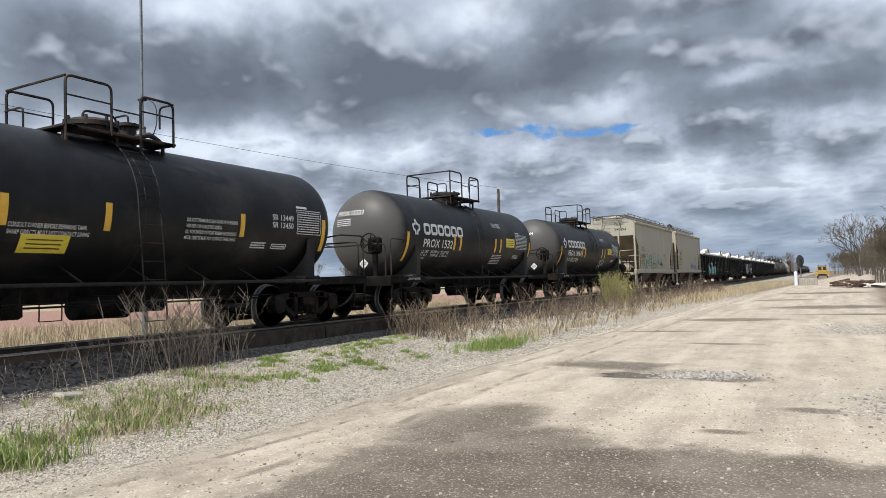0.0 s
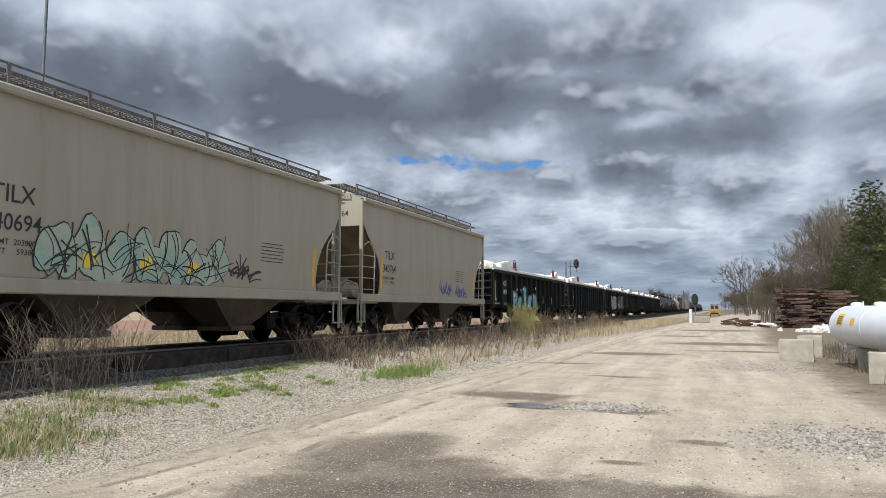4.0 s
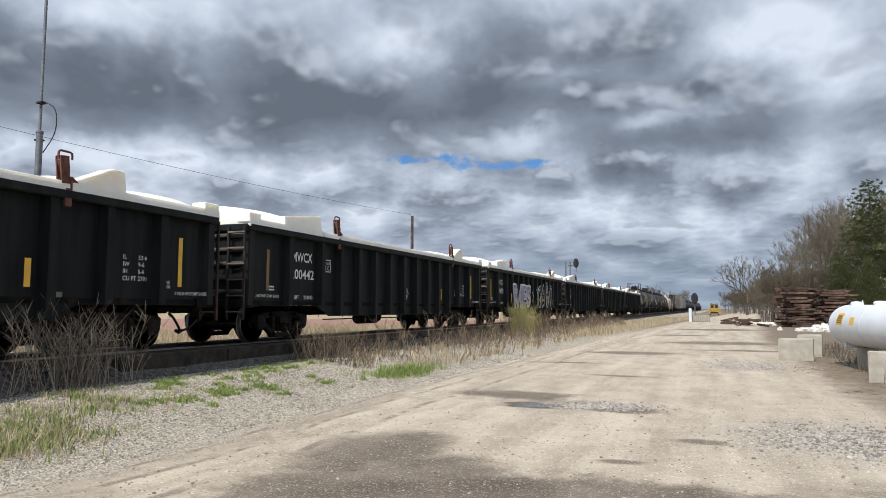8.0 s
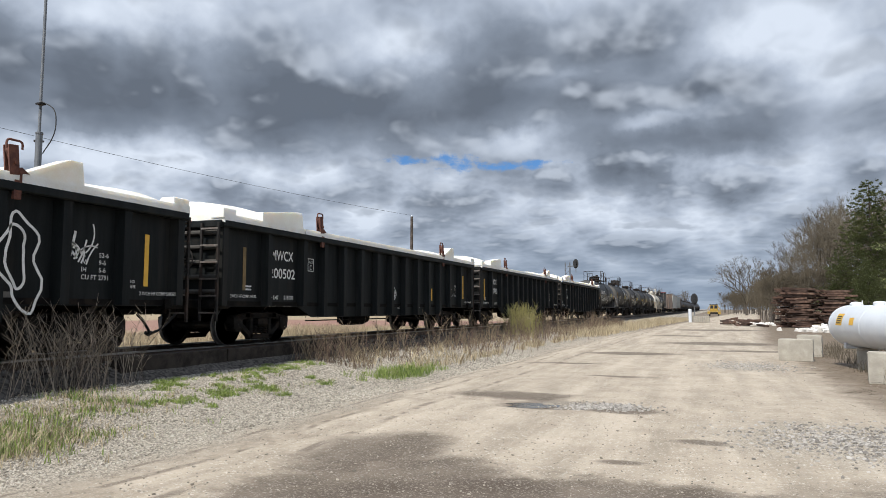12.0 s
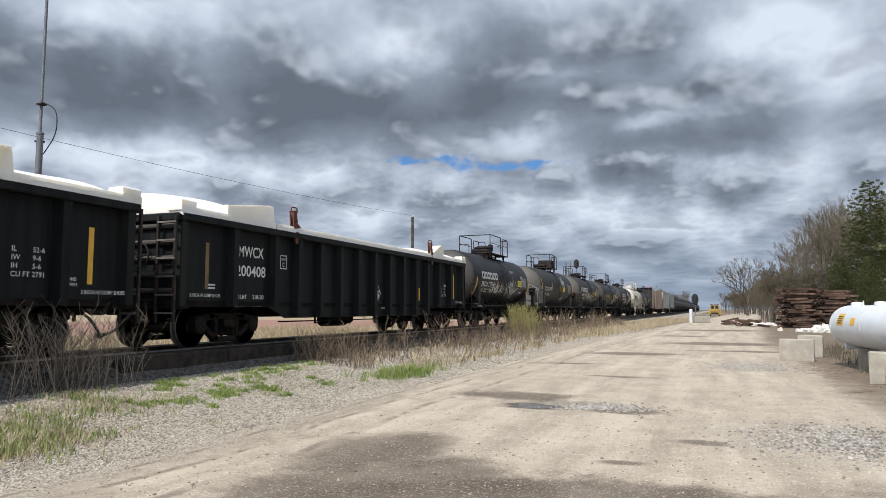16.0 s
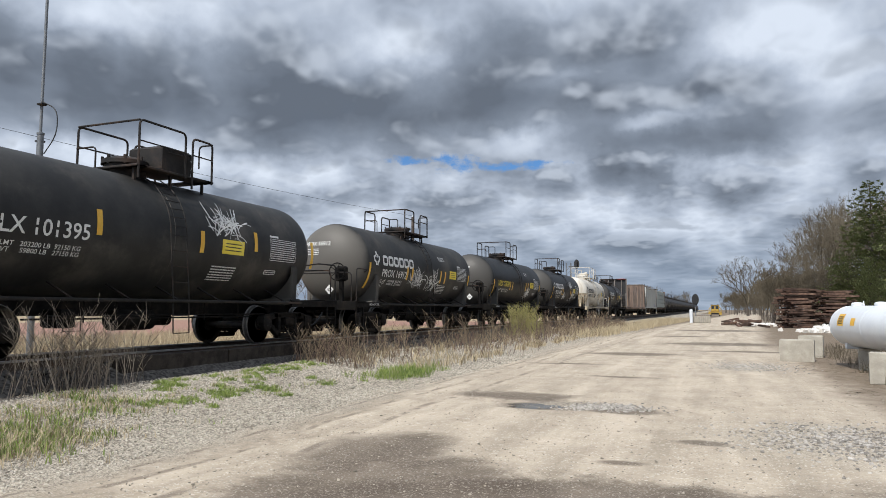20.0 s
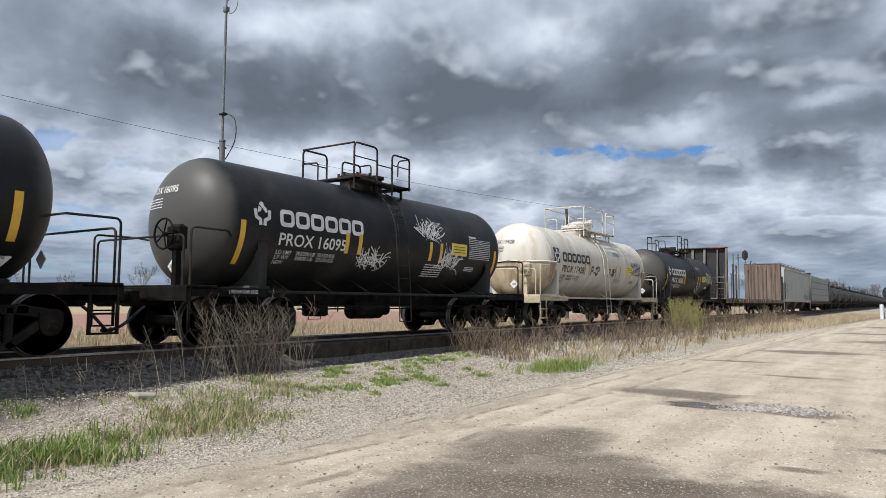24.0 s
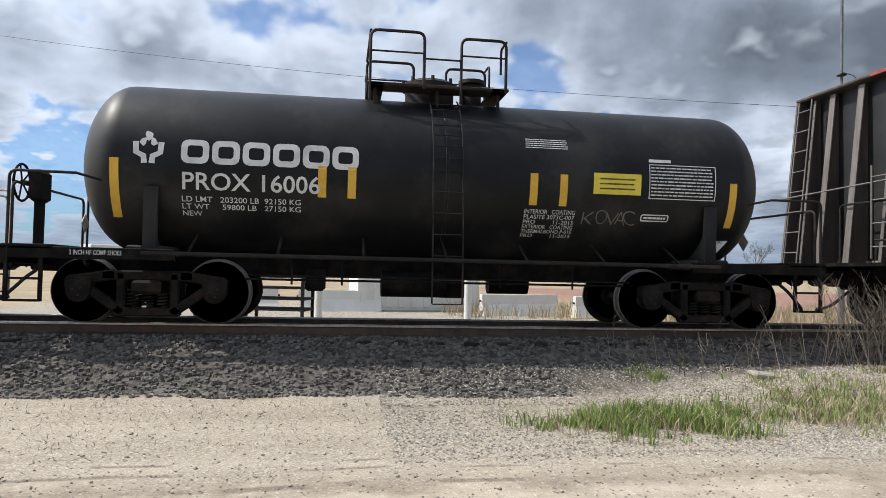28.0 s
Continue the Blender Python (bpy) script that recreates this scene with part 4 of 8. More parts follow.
            if mark == "SR":
                lettering("car_mark", "SR 13449", 3.08, -0.02, 0.12, ink, car, on, 0.66, 0.012)
                lettering("car_mark", "SR 13450", 3.08, -0.18, 0.12, ink, car, on, 0.66, 0.012)
                decal("owner_note", [text_shape("CONSULT OWNER BEFORE REPAIRING TANK", -2.28, -0.46, 0.075, 1.22, 0.006), text_shape("SHARP OBJECTS MUST NOT CONTACT LINING", -2.28, -0.57, 0.075, 1.28, 0.006)], ink, car, on)
            else:
                lettering("car_mark", mark + " " + number, -3.93 * k, -0.28, 0.28, ink if mark != "UTLX" else "panel_yellow", car, on, 1.98, 0.014)
            by = -0.38
        limits = ("LD LMT   203200 LB  92150 KG", "LT WT     59800 LB   27150 KG", "NEW") if mark != "SR" else ("DO NOT STEAM OR CLEAN TANK WITH BOILING", "WATER OR CAUSTIC SODA", "DO NOT ENTER WITHOUT RUBBER SOLED SHOES", "METAL OBJECTS MUST NOT CONTACT TANK LINING")
        if mark == "SR":
            a, by = 0.85, -0.08
        for i, line in enumerate(limits):
            lettering("load_limit" if mark != "SR" else "tank_note", line, a, by - 0.11 * (i + 1), 0.085 if mark != "SR" else 0.07, ink, car, on, (1.65 if i < 2 else None) if mark != "SR" else 1.25 - 0.4 * (i == 1), 0.007)
        pa, pb = {"SR": (-2.06, -0.88), "TILX": (1.42, -0.25)}.get(mark, (2.22 * k + (0.25 if style == "white" or number == "17714" else 0.0), -0.24))
        decal("phone_panel", [rect_shape(pa, pb, 0.76, 0.32, 5)], "panel_yellow", car, on, "yellow notice panel")
        decal("phone_note", [bars_shape(pa + 0.10, pb + 0.05, 0.56, 0.22, 3, rnd, 4, 0.30)], "letter_black", car, round_side(rad, zc, 0.010))
        if style == "white":
            decal("test_field", [rect_shape(3.06 * k, -0.30, 1.15, 0.56, 6)], "letter_black", car, on)
        ta, tw = (3.86, 0.80) if mark == "SR" else (3.10 * k, 1.08)
        decal("test_panel", [bars_shape(ta + 0.03, -0.25, tw - 0.06, 0.47, 9, rnd, 2, 0.40), rect_shape(ta, -0.285, tw, 0.014), rect_shape(ta, 0.235, tw, 0.014), rect_shape(ta, -0.285, 0.014, 0.53, 6), rect_shape(ta + tw, -0.285, 0.014, 0.534, 6), rect_shape(ta, 0.28, 0.36, 0.05)], "letter_white", car, round_side(rad, zc, 0.010))
        if lined:
            decal("lining_note", [text_shape(l, 1.18 * k, -0.58 - 0.085 * i, 0.07, 0.80 if len(l) > 12 else None, 0.005) for i, l in enumerate(lined)], ink, car, on)
        elif mark == "SR":
            decal("lining_note", [bars_shape(2.55, -0.66, 0.42, 0.16, 3, rnd, 1)], ink, car, on)
        else:
            decal("lining_note", [bars_shape(1.18 * k, -0.92, 0.82, 0.40, 6, rnd, 1.5, 0.42)], ink, car, on)
        if mark != "SR":
            decal("small_note", [bars_shape(1.18 * k, 0.42, 0.66, 0.18, 5, rnd, 2, 0.36)], ink, car, on)
        decal("frame_note", [bars_shape(3.02 * k + 0.05, -0.62, 0.36, 0.06, 1, rnd)], ink, car, on)
        decal("note_frame", [ring_shape(3.02 * k, -0.65, 0.46, 0.12, 0.02)], ink, car, on)
        placard(car, rad * 0.72, 4.40 * k, zc - rad * 0.70, 0, code)
        # on the sill, and on the near head
        decal("shoe_note", [text_shape("2 INCH HF COMP SHOES", -e + 1.40, 0.95, 0.065, 0.66, 0.004)], "letter_white" if style != "white" else "letter_black", car, flat_side(1.482))

        def head(a, b):
            q = min(0.999, math.hypot(a, b) / rad)
            return (a, -half + hd * (1 - math.sqrt(max(0.0, 1 - q * q))) - 0.012, zc + b)
        lettering("head_mark", mark + " " + number, -0.78, 0.52, 0.14, ink, car, head, 0.98, 0.010)
        decal("head_note", [bars_shape(-0.78, 0.22, 0.6, 0.22, 4, rnd, 2, 0.35)], ink, car, head)
        for a, b, w, h, *word in scrawls:
            if word:
                tag = random.Random(len(word[0]) + seed)
                for sh in wild_letters(word[0], a, b, h, w, tag, word[1]):
                    decal("spray_tag", [sh], word[2], car, round_side(rad, zc, 0.009), "sprayed letter")
                continue
            decal("spray_tag", [scrawl_shape(a, b, w, h, 0.020, rnd, 6), scrawl_shape(a + 0.1, b - 0.05, w * 0.8, h * 1.1, 0.014, rnd, 5)], ink, car, round_side(rad, zc, 0.009), "sprayed scrawl")
    else:
        for y, z, h in ((-half * 0.88, -0.87, 0.87), (half * 0.83, -0.72, 0.72)):
            decal("reflector_stripe", [rect_shape(y, z, 0.13, h, 6)], "stripe_yellow", car, on)
    trucks(car, (-(e - 2.30), e - 2.30), turning)
    return car


def gondola(lo, hi, number, seed, turning=True, paint=None):
    """A long black gondola with outside ribs, under white hard covers held by rusty clamps."""
    rnd = random.Random(seed)
    car, e = car_frame("gondola_car", "long black ribbed gondola with white hard covers", "gondolas of the train", lo, hi)
    hl, hw, zt = e - 0.56, 1.55, 2.72
    # the end panels are wider than the rest
    rib_at = [-hl + 0.12, -hl + 1.74, -hl + 3.27] + [-hl + 4.29 + (2 * hl - 8.14) * i / 8 for i in range(9)] + [hl - 2.72, hl - 1.46, hl - 0.12]
    # side plates, deeper between the trucks
    for q in (-1, 1):
        g = Geo()
        g.prism([(-hl, 0.88), (-hl + 3.2, 0.88), (-hl + 3.9, 0.61), (hl - 3.9, 0.61), (hl - 3.2, 0.88), (hl, 0.88), (hl, zt), (-hl, zt)], "x", q * (hw - 0.22), q * (hw - 0.18))
        side = part("side_plate", g, "gondola_black", car)
        for y in rib_at:
            zb = 0.90 if abs(y) > hl - 3.7 else 0.63
            g = Geo()
            g.prism([(q * (hw - 0.18), y - 0.14), (q * (hw - 0.18), y + 0.14), (q * hw, y + 0.085), (q * hw, y - 0.085)], "z", zb, zt - 0.10)
            part("rib", g, "gondola_black", side)
        g = Geo()
        g.box((q * (hw - 0.03), 0, zt - 0.05), (0.20, 2 * hl, 0.15), None, 0.02)
        part("top_chord", g, "gondola_black", car)
    for s in (-1, 1):
        g = Geo()
        g.box((0, s * (hl - 0.05), (zt + 1.0) / 2), (2 * hw - 0.2, 0.06, zt - 1.0))
        wall = part("end_wall", g, "gondola_black", car)
        # the ribs' sunlight is put into a paler grey than the wall's black
        for k in range(5):
            g = Geo()
            g.box((0, s * (hl + 0.0), 1.2 + 0.32 * k), (2 * hw - 0.2, 0.12, 0.10), None, 0.03)
            part("end_rib", g, "tank_dusty", wall, "dusty horizontal end rib")
        g = Geo()
        g.box((0, s * hl, zt - 0.06), (2 * hw, 0.16, 0.16), None, 0.02)
        part("end_chord", g, "gondola_black", wall)
        for q in (-1, 1):
            g = Geo()
            g.box((q * 1.52, s * (hl + 0.11), 1.62), (0.05, 0.05, 2.1))
            ladder = part("end_ladder", g, "dark_steel", car)
            g = Geo()
            g.box((q * 1.08, s * (hl + 0.11), 1.62), (0.05, 0.05, 2.1))
            part("stile", g, "dark_steel", ladder)
            for k in range(6):
                g = Geo()
                g.box((q * 1.30, s * (hl + 0.12), 0.75 + 0.36 * k), (0.46, 0.035, 0.035))
                part("rung", g, "flange_grey", ladder)
        part("coupler", coupler_mesh(s, e), None, car)
        part("air_hose", hose_mesh(s, e), None, car)
        g = Geo()
        g.box((0, s * (hl - 0.15), 0.93), (2.9, 0.5, 0.2), None, 0.02)
        part("end_sill", g, "under_black", car)
    g = Geo()
    g.box((0, 0, 0.95), (2 * hw - 0.3, 2 * hl - 0.1, 0.10))
    g.box((0, 0, 0.80), (0.42, 2 * e - 1.5, 0.34), None, 0.02)
    part("floor_frame", g, "under_black", car)
    g = Geo()
    g.tube([(0.5, -1.2, 0.52), (0.5, 0.0, 0.52)], 0.2, 12)
    g.tube([(-0.4, 1.2, 0.52), (-0.4, 2.0, 0.52)], 0.18, 12)
    g.tube([(1.1, -hl + 4, 0.52), (1.1, hl - 4, 0.52)], 0.018, 5)
    for y in (-3.0, 2.6):
        g.box((1.35, y, 0.62), (0.04, 0.04, 0.3))
        g.box((1.35, y + 0.22, 0.62), (0.04, 0.04, 0.3))
        g.box((1.35, y + 0.11, 0.47), (0.04, 0.26, 0.04))
    part("brake_rigging", g, "under_black", car, smooth_angle=50)
    brake_wheel(car, 0.6, -hl - 0.12, 1.9, "dark_steel")
    # three white covers: sections arched across the car
    cuts = [(-hl - 0.03, -hl + 3.1, 0.52), (-hl + 3.15, hl - 3.65, 0.24), (hl - 3.6, hl + 0.03, 0.40)]
    for y0, y1, rise in cuts:
        g = Geo()
        ny, nx = 12, 12
        vs, fs = [], []
        for i in range(ny + 1):
            t = i / ny
            y = y0 + (y1 - y0) * t
            edge = min(1.0, min(t, 1 - t) * 4 + 0.30) if rise > 0.25 else 1.0
            for j in range(nx + 1):
                a = -1 + 2 * j / nx
                vs.append((a * (hw + 0.05), y, zt + 0.09 + rise * edge * (1 - a * a) * (1.0 + 0.08 * math.sin(y * 1.7))))
        m = nx + 1
        for i in range(ny):
            for j in range(nx):
                fs.append((i * m + j, i * m + j + 1, (i + 1) * m + j + 1, (i + 1) * m + j))
        g.add(vs, fs)
        for i in (0, ny):
            edge_row = vs[i * m:(i + 1) * m]
            g.add(edge_row + [(p3[0], p3[1], zt - 0.02) for p3 in edge_row[::-1]], [tuple(range(2 * m))])
        for q in (-1, 1):
            g.box((q * (hw + 0.045), (y0 + y1) / 2, zt + 0.06), (0.03, y1 - y0, 0.19))
        cov = part("cover", g, "cover_white", car, "white hard cover", 40)
        if rise > 0.25:
            first = y0 < 0
            for q in (-1, 1):
                # wedge along the edge, rising to a square block, and a low block at the corner
                g = Geo()
                a, b = (-hl + 1.35, -hl + 3.08) if first else (hl - 3.5, hl - 2.45)
                g.prism([(a, zt + 0.09), (b, zt + 0.09), (b - 0.06, zt + 0.54), (b - 0.30, zt + 0.54), (a, zt + (0.36 if first else 0.20))], "x", q * (hw - 0.30), q * (hw + 0.03))
                part("edge_wedge", g, "cover_white", cov)
                g = Geo()
                c = -hl + 0.15 if first else hl - 0.20
                g.box((q * (hw - 0.12), c, zt + 0.17), (0.34, 0.42, 0.24), None, 0.02)
                part("corner_block", g, "cover_white", cov)
    for y in (-hl + 3.95, hl - 3.72):
        for q in (-1, 1):
            g = Geo()
            for dx in (-0.05, 0.05):
                g.box((q * 1.55 + dx, y - 0.03, zt + 0.34), (0.025, 0.16, 0.46), Matrix.Rotation(0.10, 3, "X"), 0.008)
            g.box((q * 1.55, y - 0.04, zt + 0.42), (0.10, 0.10, 0.22), Matrix.Rotation(0.4, 3, "X"), 0.02)
            g.box((q * 1.57, y + 0.12, zt + 0.10), (0.07, 0.20, 0.26), Matrix.Rotation(-0.6, 3, "X"), 0.02)
            g.tube([(q * 1.50, y, zt + 0.30), (q * 1.64, y, zt + 0.30)], 0.035, 8)
            g.tube([(q * 1.50, y + 0.08, zt + 0.16), (q * 1.64, y + 0.08, zt + 0.16)], 0.03, 8)
            g.box((q * 1.59, y + 0.05, zt - 0.10), (0.05, 0.12, 0.30), None, 0.01)
            g.box((q * 1.57, y + 0.22, zt + 0.03), (0.06, 0.24, 0.06), None, 0.01)
            g.tube(loop([(q * 1.52, y - 0.1, zt + 0.5), (q * 1.52, y - 0.1, zt + 0.66), (q * 1.52, y + 0.16, zt + 0.66), (q * 1.52, y + 0.16, zt + 0.54)], 0.06), 0.018, 6)
            part("clamp", g, "clamp_rust", car, "rust-red cover clamp", 40)
    # stencils
    on, on2 = flat_side(hw - 0.175), flat_side(hw - 0.171)
    c0 = -hl + 0.12
    num = -hl + 1.94
    lettering("car_mark", "MWCX", num + 0.07, 2.02, 0.25, "letter_white", car, on, 0.94, 0.018)
    lettering("car_number", number, num, 1.58, 0.25, "letter_white", car, on, 1.10, 0.018)
    for k, (what, pounds) in enumerate((("LD LMT", "218100"), ("LT WT", "57900"))):
        lettering("load_limit", what, num, 1.06 - 0.17 * k, 0.10, "letter_white", car, on, 0.40 - 0.06 * k, 0.008)
        lettering("load_limit", pounds, num + 0.62, 1.06 - 0.17 * k, 0.10, "letter_white", car, on, 0.42 - 0.05 * k, 0.008)
    for y in (c0 + 0.18, hl - 1.15):
        lettering("shoe_note", "2 INCH HF COMP SHOES", y, 1.08, 0.07, "letter_white", car, flat_side(hw - 0.005), 0.92, 0.004)
    for k, (what, size) in enumerate((("IL", "52-6"), ("IW", "9-6"), ("IH", "5-6"), ("CU FT", "2791"))):
        lettering("inside_size", what, hl - 2.28, 1.72 - 0.13 * k, 0.085, "letter_white", car, on, None, 0.006)
        lettering("inside_size", size, hl - 1.92, 1.72 - 0.13 * k, 0.085, "letter_white", car, on, None, 0.006)
    lettering("jack_note", "LIFT AND", hl - 1.40, 1.30, 0.06, "letter_white", car, on2, 0.30, 0.004)
    lettering("jack_note", "JACK HERE", hl - 1.40, 1.21, 0.06, "letter_white", car, on2, 0.32, 0.004)
    if paint in ("violet", "cyan", ""):
        lettering("release_note", "RELEASE ROD", 0.9, 0.84, 0.07, "letter_white", car, on2, 0.52, 0.005)
    ea = num + 1.70
    for w, h, x2, z2 in ((0.28, 0.02, 0, 0), (0.28, 0.02, 0, 0.32), (0.02, 0.32, 0, 0.01), (0.02, 0.32, 0.26, 0.01)):
        decal("stencil_frame_note", [rect_shape(ea + x2, 1.82 + z2, w, h)], "letter_white", car, on)
    lettering("plate_note", "PLATE", ea + 0.05, 2.03, 0.06, "letter_white", car, on, 0.18, 0.003)
    lettering("plate_note", "C", ea + 0.09, 1.87, 0.12, "letter_white", car, on, 0.09, 0.008)
    decal("panel_note", [bars_shape(-hl + 1.0, 1.24, 0.26, 0.14, 2, rnd)], "letter_white", car, on)
    decal("panel_note", [bars_shape(2.3, 0.86, 0.55, 0.06, 1, rnd)], "letter_white", car, on)
    decal("pale_plate", [rect_shape(hl - 3.85, 0.96, 0.34, 0.13)], "shield_grey", car, on2, "small pale plate")
    faded = number in ("200442", "200408", "200502", "200439")
    short = (-4.43, -2.83, -0.76, 1.94, 4.06) if paint == "violet" else (1.75, 4.15) if paint == "cyan" else (-3.95, -1.57, 1.57, 3.95)
    for y, z, h in [(-hl + 0.98, 1.25, 0.98), (hl - 0.84, 1.25, 0.98)] + [(y, 1.15, 0.44) for y in short]:
        at_paint = paint in ("violet", "cyan") and abs(y) < 5
        decal("reflector_stripe", [rect_shape(y - 0.05, z, 0.11, h)], "stripe_dull" if faded and paint != "violet" and y < 3 else "stripe_yellow", car, flat_side(hw + 0.022) if at_paint else on2)
    dx = 0.62
    decal("hand_emblem", [blob_shape(dx - 0.13 + 0.075 * k, 1.28 + 0.04 * (k % 2), 0.05, 0.16, rnd, 10) for k in range(4)] + [([(dx - 0.15, 1.30), (dx + 0.15, 1.30), (dx, 1.12)], [(0, 1, 2)])], "letter_white", car, on2, "white hand emblem")
    decal("emblem_frame_note", [ribbon_shape([(dx, 1.08), (dx + 0.24, 1.34), (dx, 1.60), (dx - 0.24, 1.34), (dx, 1.08)], 0.02)], "letter_white", car, on2)
    if paint == "cyan":
        a, w = -4.9, 5.2
        for k, (ch, mid, wide, low, high) in enumerate((("P", -4.52, 0.70, 0.96, 0.74), ("e", -3.57, 0.66, 0.95, 0.80), ("i", -2.54, 0.52, 0.94, 1.20), ("s", -1.42, 0.66, 0.93, 0.95), ("n", -0.29, 0.80, 0.92, 0.95))):
            for sh in wild_letters(ch, mid - wide / 2, low, high, wide, random.Random(40 + k), 0.13, 0.12):
                decal("graffiti_shadow", [sh], "maroon_paint", car, flat_side(hw + 0.008), "dark red graffiti outline")
            for sh in wild_letters(ch, mid - wide / 2, low, high, wide, random.Random(40 + k), 0.08):
                decal("graffiti", [sh], "cyan_paint", car, flat_side(hw + 0.014), "turquoise graffiti letter")
        for k in range(9):
            decal("graffiti_light", [blob_shape(a + w * k / 9 + rnd.uniform(0.0, 0.4), 0.9 + rnd.random() * 1.1, 0.14, 0.2, rnd)], "letter_white", car, flat_side(hw + 0.018))
        decal("spray_tag", [scrawl_shape(0.35, 0.92, 0.42, 0.42, 0.03, rnd, 4)], "letter_white", car, on2)
    if paint == "violet":
        a, w = -3.90, 3.45
        for sh in wild_letters("RAES", a, 1.02, 1.05, w, random.Random(6), 0.09, 0.10):
            decal("graffiti_edge", [sh], "letter_white", car, flat_side(hw + 0.008), "pale graffiti outline")
        for sh in wild_letters("RAES", a, 1.02, 1.05, w, random.Random(6), 0.05):
            decal("graffiti", [sh], "violet_paint", car, flat_side(hw + 0.014), "violet and grey graffiti letter")
        for k in range(10):
            decal("graffiti_light", [blob_shape(a + w * rnd.uniform(-0.02, 1.2), 1.0 + rnd.random() * 1.2, 0.14, 0.18, rnd)], "mint_paint", car, flat_side(hw + 0.006))
        for k in range(4):
            aa = (1.42, 2.36, 3.50, 4.50)[k]
            lines = []
            for r in (1.0, 0.55):
                v, _ = blob_shape(aa + 0.14 * (1 - r), 0.80 + 0.9 * (1 - r), 0.62 * r, 1.50 * r, rnd, 40)
                v = [(x + 0.06 * math.sin(z * 9 + k), z) for x, z in v]
                lines.append(ribbon_shape(v + v[:1], 0.045))
            decal("graffiti_line", lines, "letter_white", car, flat_side(hw + 0.008), "white outlined graffiti figure")
        for k in range(7):
            decal("graffiti_dot", [ring_shape(1.0 + rnd.uniform(-0.1, 0.25), 0.95 + 0.18 * k, 0.10, 0.14, 0.025)], "letter_white", car, flat_side(hw + 0.006))
        decal("spray_tag", [scrawl_shape(5.75, 1.6, 0.42, 0.6, 0.03, rnd, 4)], "letter_white", car, on2)
    if paint == "tag":
        decal("spray_tag", [scrawl_shape(hl - 2.9, 1.25, 0.8, 0.30, 0.02, rnd, 5)], "letter_white", car, on2)
    trucks(car, (-(e - 2.65), e - 2.65), turning)
    return car


def covered_hopper(lo, hi, mark, number, seed, style="beige", turning=True, bays=2, paint=False, scale_top=0.0):
    """A covered hopper with rounded side sheets, sloping ends in the open end frame, and a mesh walk on the roof."""
    rnd = random.Random(seed)
    col = "hopper_beige" if style == "beige" else "hopper_grey"
    lab = "beige covered hopper car with mesh roof walk" if style == "beige" else "pale grey covered hopper car"
    car, e = car_frame("hopper_car", lab, "hopper cars of the train", lo, hi)
    hl, hw, zt, zb = e - 0.72, 1.56, 4.12 + scale_top, 1.22
    # side sheets: the end edge curves inwards on its way down
    edge = [(0.0, zt), (0.02, zt - 0.75), (0.25, zt - 1.05), (0.62, zt - 1.35), (0.95, zt - 1.72), (1.13, zt - 2.15), (1.16, zt - 2.55), (1.10, zb)]
    for q in (-1, 1):
        left = [(-hl + d, z) for d, z in edge]
        right = [(hl - d, z) for d, z in edge]
        g = Geo()
        # rows from top to bottom keep the slight bulge of the sheet
        vs, fs = [], []
        n = 24
        for (y0, z), (y1, _) in zip(left, right):
            bulge = hw - 0.06 + 0.06 * math.sin(math.pi * (z - zb) / (zt - zb))
            for i in range(n + 1):
                vs.append((q * bulge, y0 + (y1 - y0) * i / n, z))
        for r in range(len(edge) - 1):
            for i in range(n):
                fs.append((r * (n + 1) + i, r * (n + 1) + i + 1, (r + 1) * (n + 1) + i + 1, (r + 1) * (n + 1) + i))
        g.add(vs, fs)
        me_in = [(p[0] - q * 0.02, p[1], p[2]) for p in vs]
        g.add(me_in, [f[::-1] for f in fs])
        part("side_sheet", g, col, car, smooth_angle=35)
        g = Geo()
        g.box((q * (hw - 0.03), 0, zt + 0.0), (0.16, 2 * hl, 0.14), None, 0.03)
        part("top_rail", g, col, car)
        g = Geo()
        g.box((q * (hw - 0.06), 0, zb - 0.05), (0.14, 2 * hl + 0.3, 0.24), None, 0.02)
        part("side_sill", g, col, car)
    # arched roof
    g = Geo()
    vs, fs = [], []
    ny, nx = 10, 14
    for i in range(ny + 1):
        y = -hl + 2 * hl * i / ny
        for j in range(nx + 1):
            a = -1 + 2 * j / nx
            vs.append((a * (hw - 0.02), y, zt + 0.05 + 0.30 * (1 - a * a)))
    for i in range(ny):
        for j in range(nx):
            fs.append((i * (nx + 1) + j, i * (nx + 1) + j + 1, (i + 1) * (nx + 1) + j + 1, (i + 1) * (nx + 1) + j))
    g.add(vs, fs)
    part("roof", g, col, car, smooth_angle=40)
    # roof walks of open mesh, on posts
    for q in (-1, 1):
        g = Geo()
        x0 = q * 0.82
        y0, y1 = -hl - 0.35, hl + 0.35
        for dx in (-0.22, 0.22):
            g.box((x0 + dx, 0, zt + 0.44), (0.03, y1 - y0, 0.05))
        k = int((y1 - y0) / 0.20)
        for i in range(k + 1):
            y = y0 + (y1 - y0) * i / k
            g.box((x0, y, zt + 0.45), (0.44, 0.02, 0.025))
        for i in range(9):
            g.box((x0, y0 + 0.5 + (y1 - y0 - 1.0) * i / 8, zt + 0.30), (0.05, 0.05, 0.30))
        for dx in (-0.1, 0.0, 0.1):
            g.box((x0 + dx, 0, zt + 0.45), (0.012, y1 - y0, 0.02))
        part("roof_walk", g, "flange_grey", car, "open mesh roof walk")
        g = Geo()
        for i in range(8):
            g.box((q * 1.08, -hl + 0.4 + (2 * hl - 0.8) * i / 7, zt + 0.40), (0.05, 0.05, 0.34))
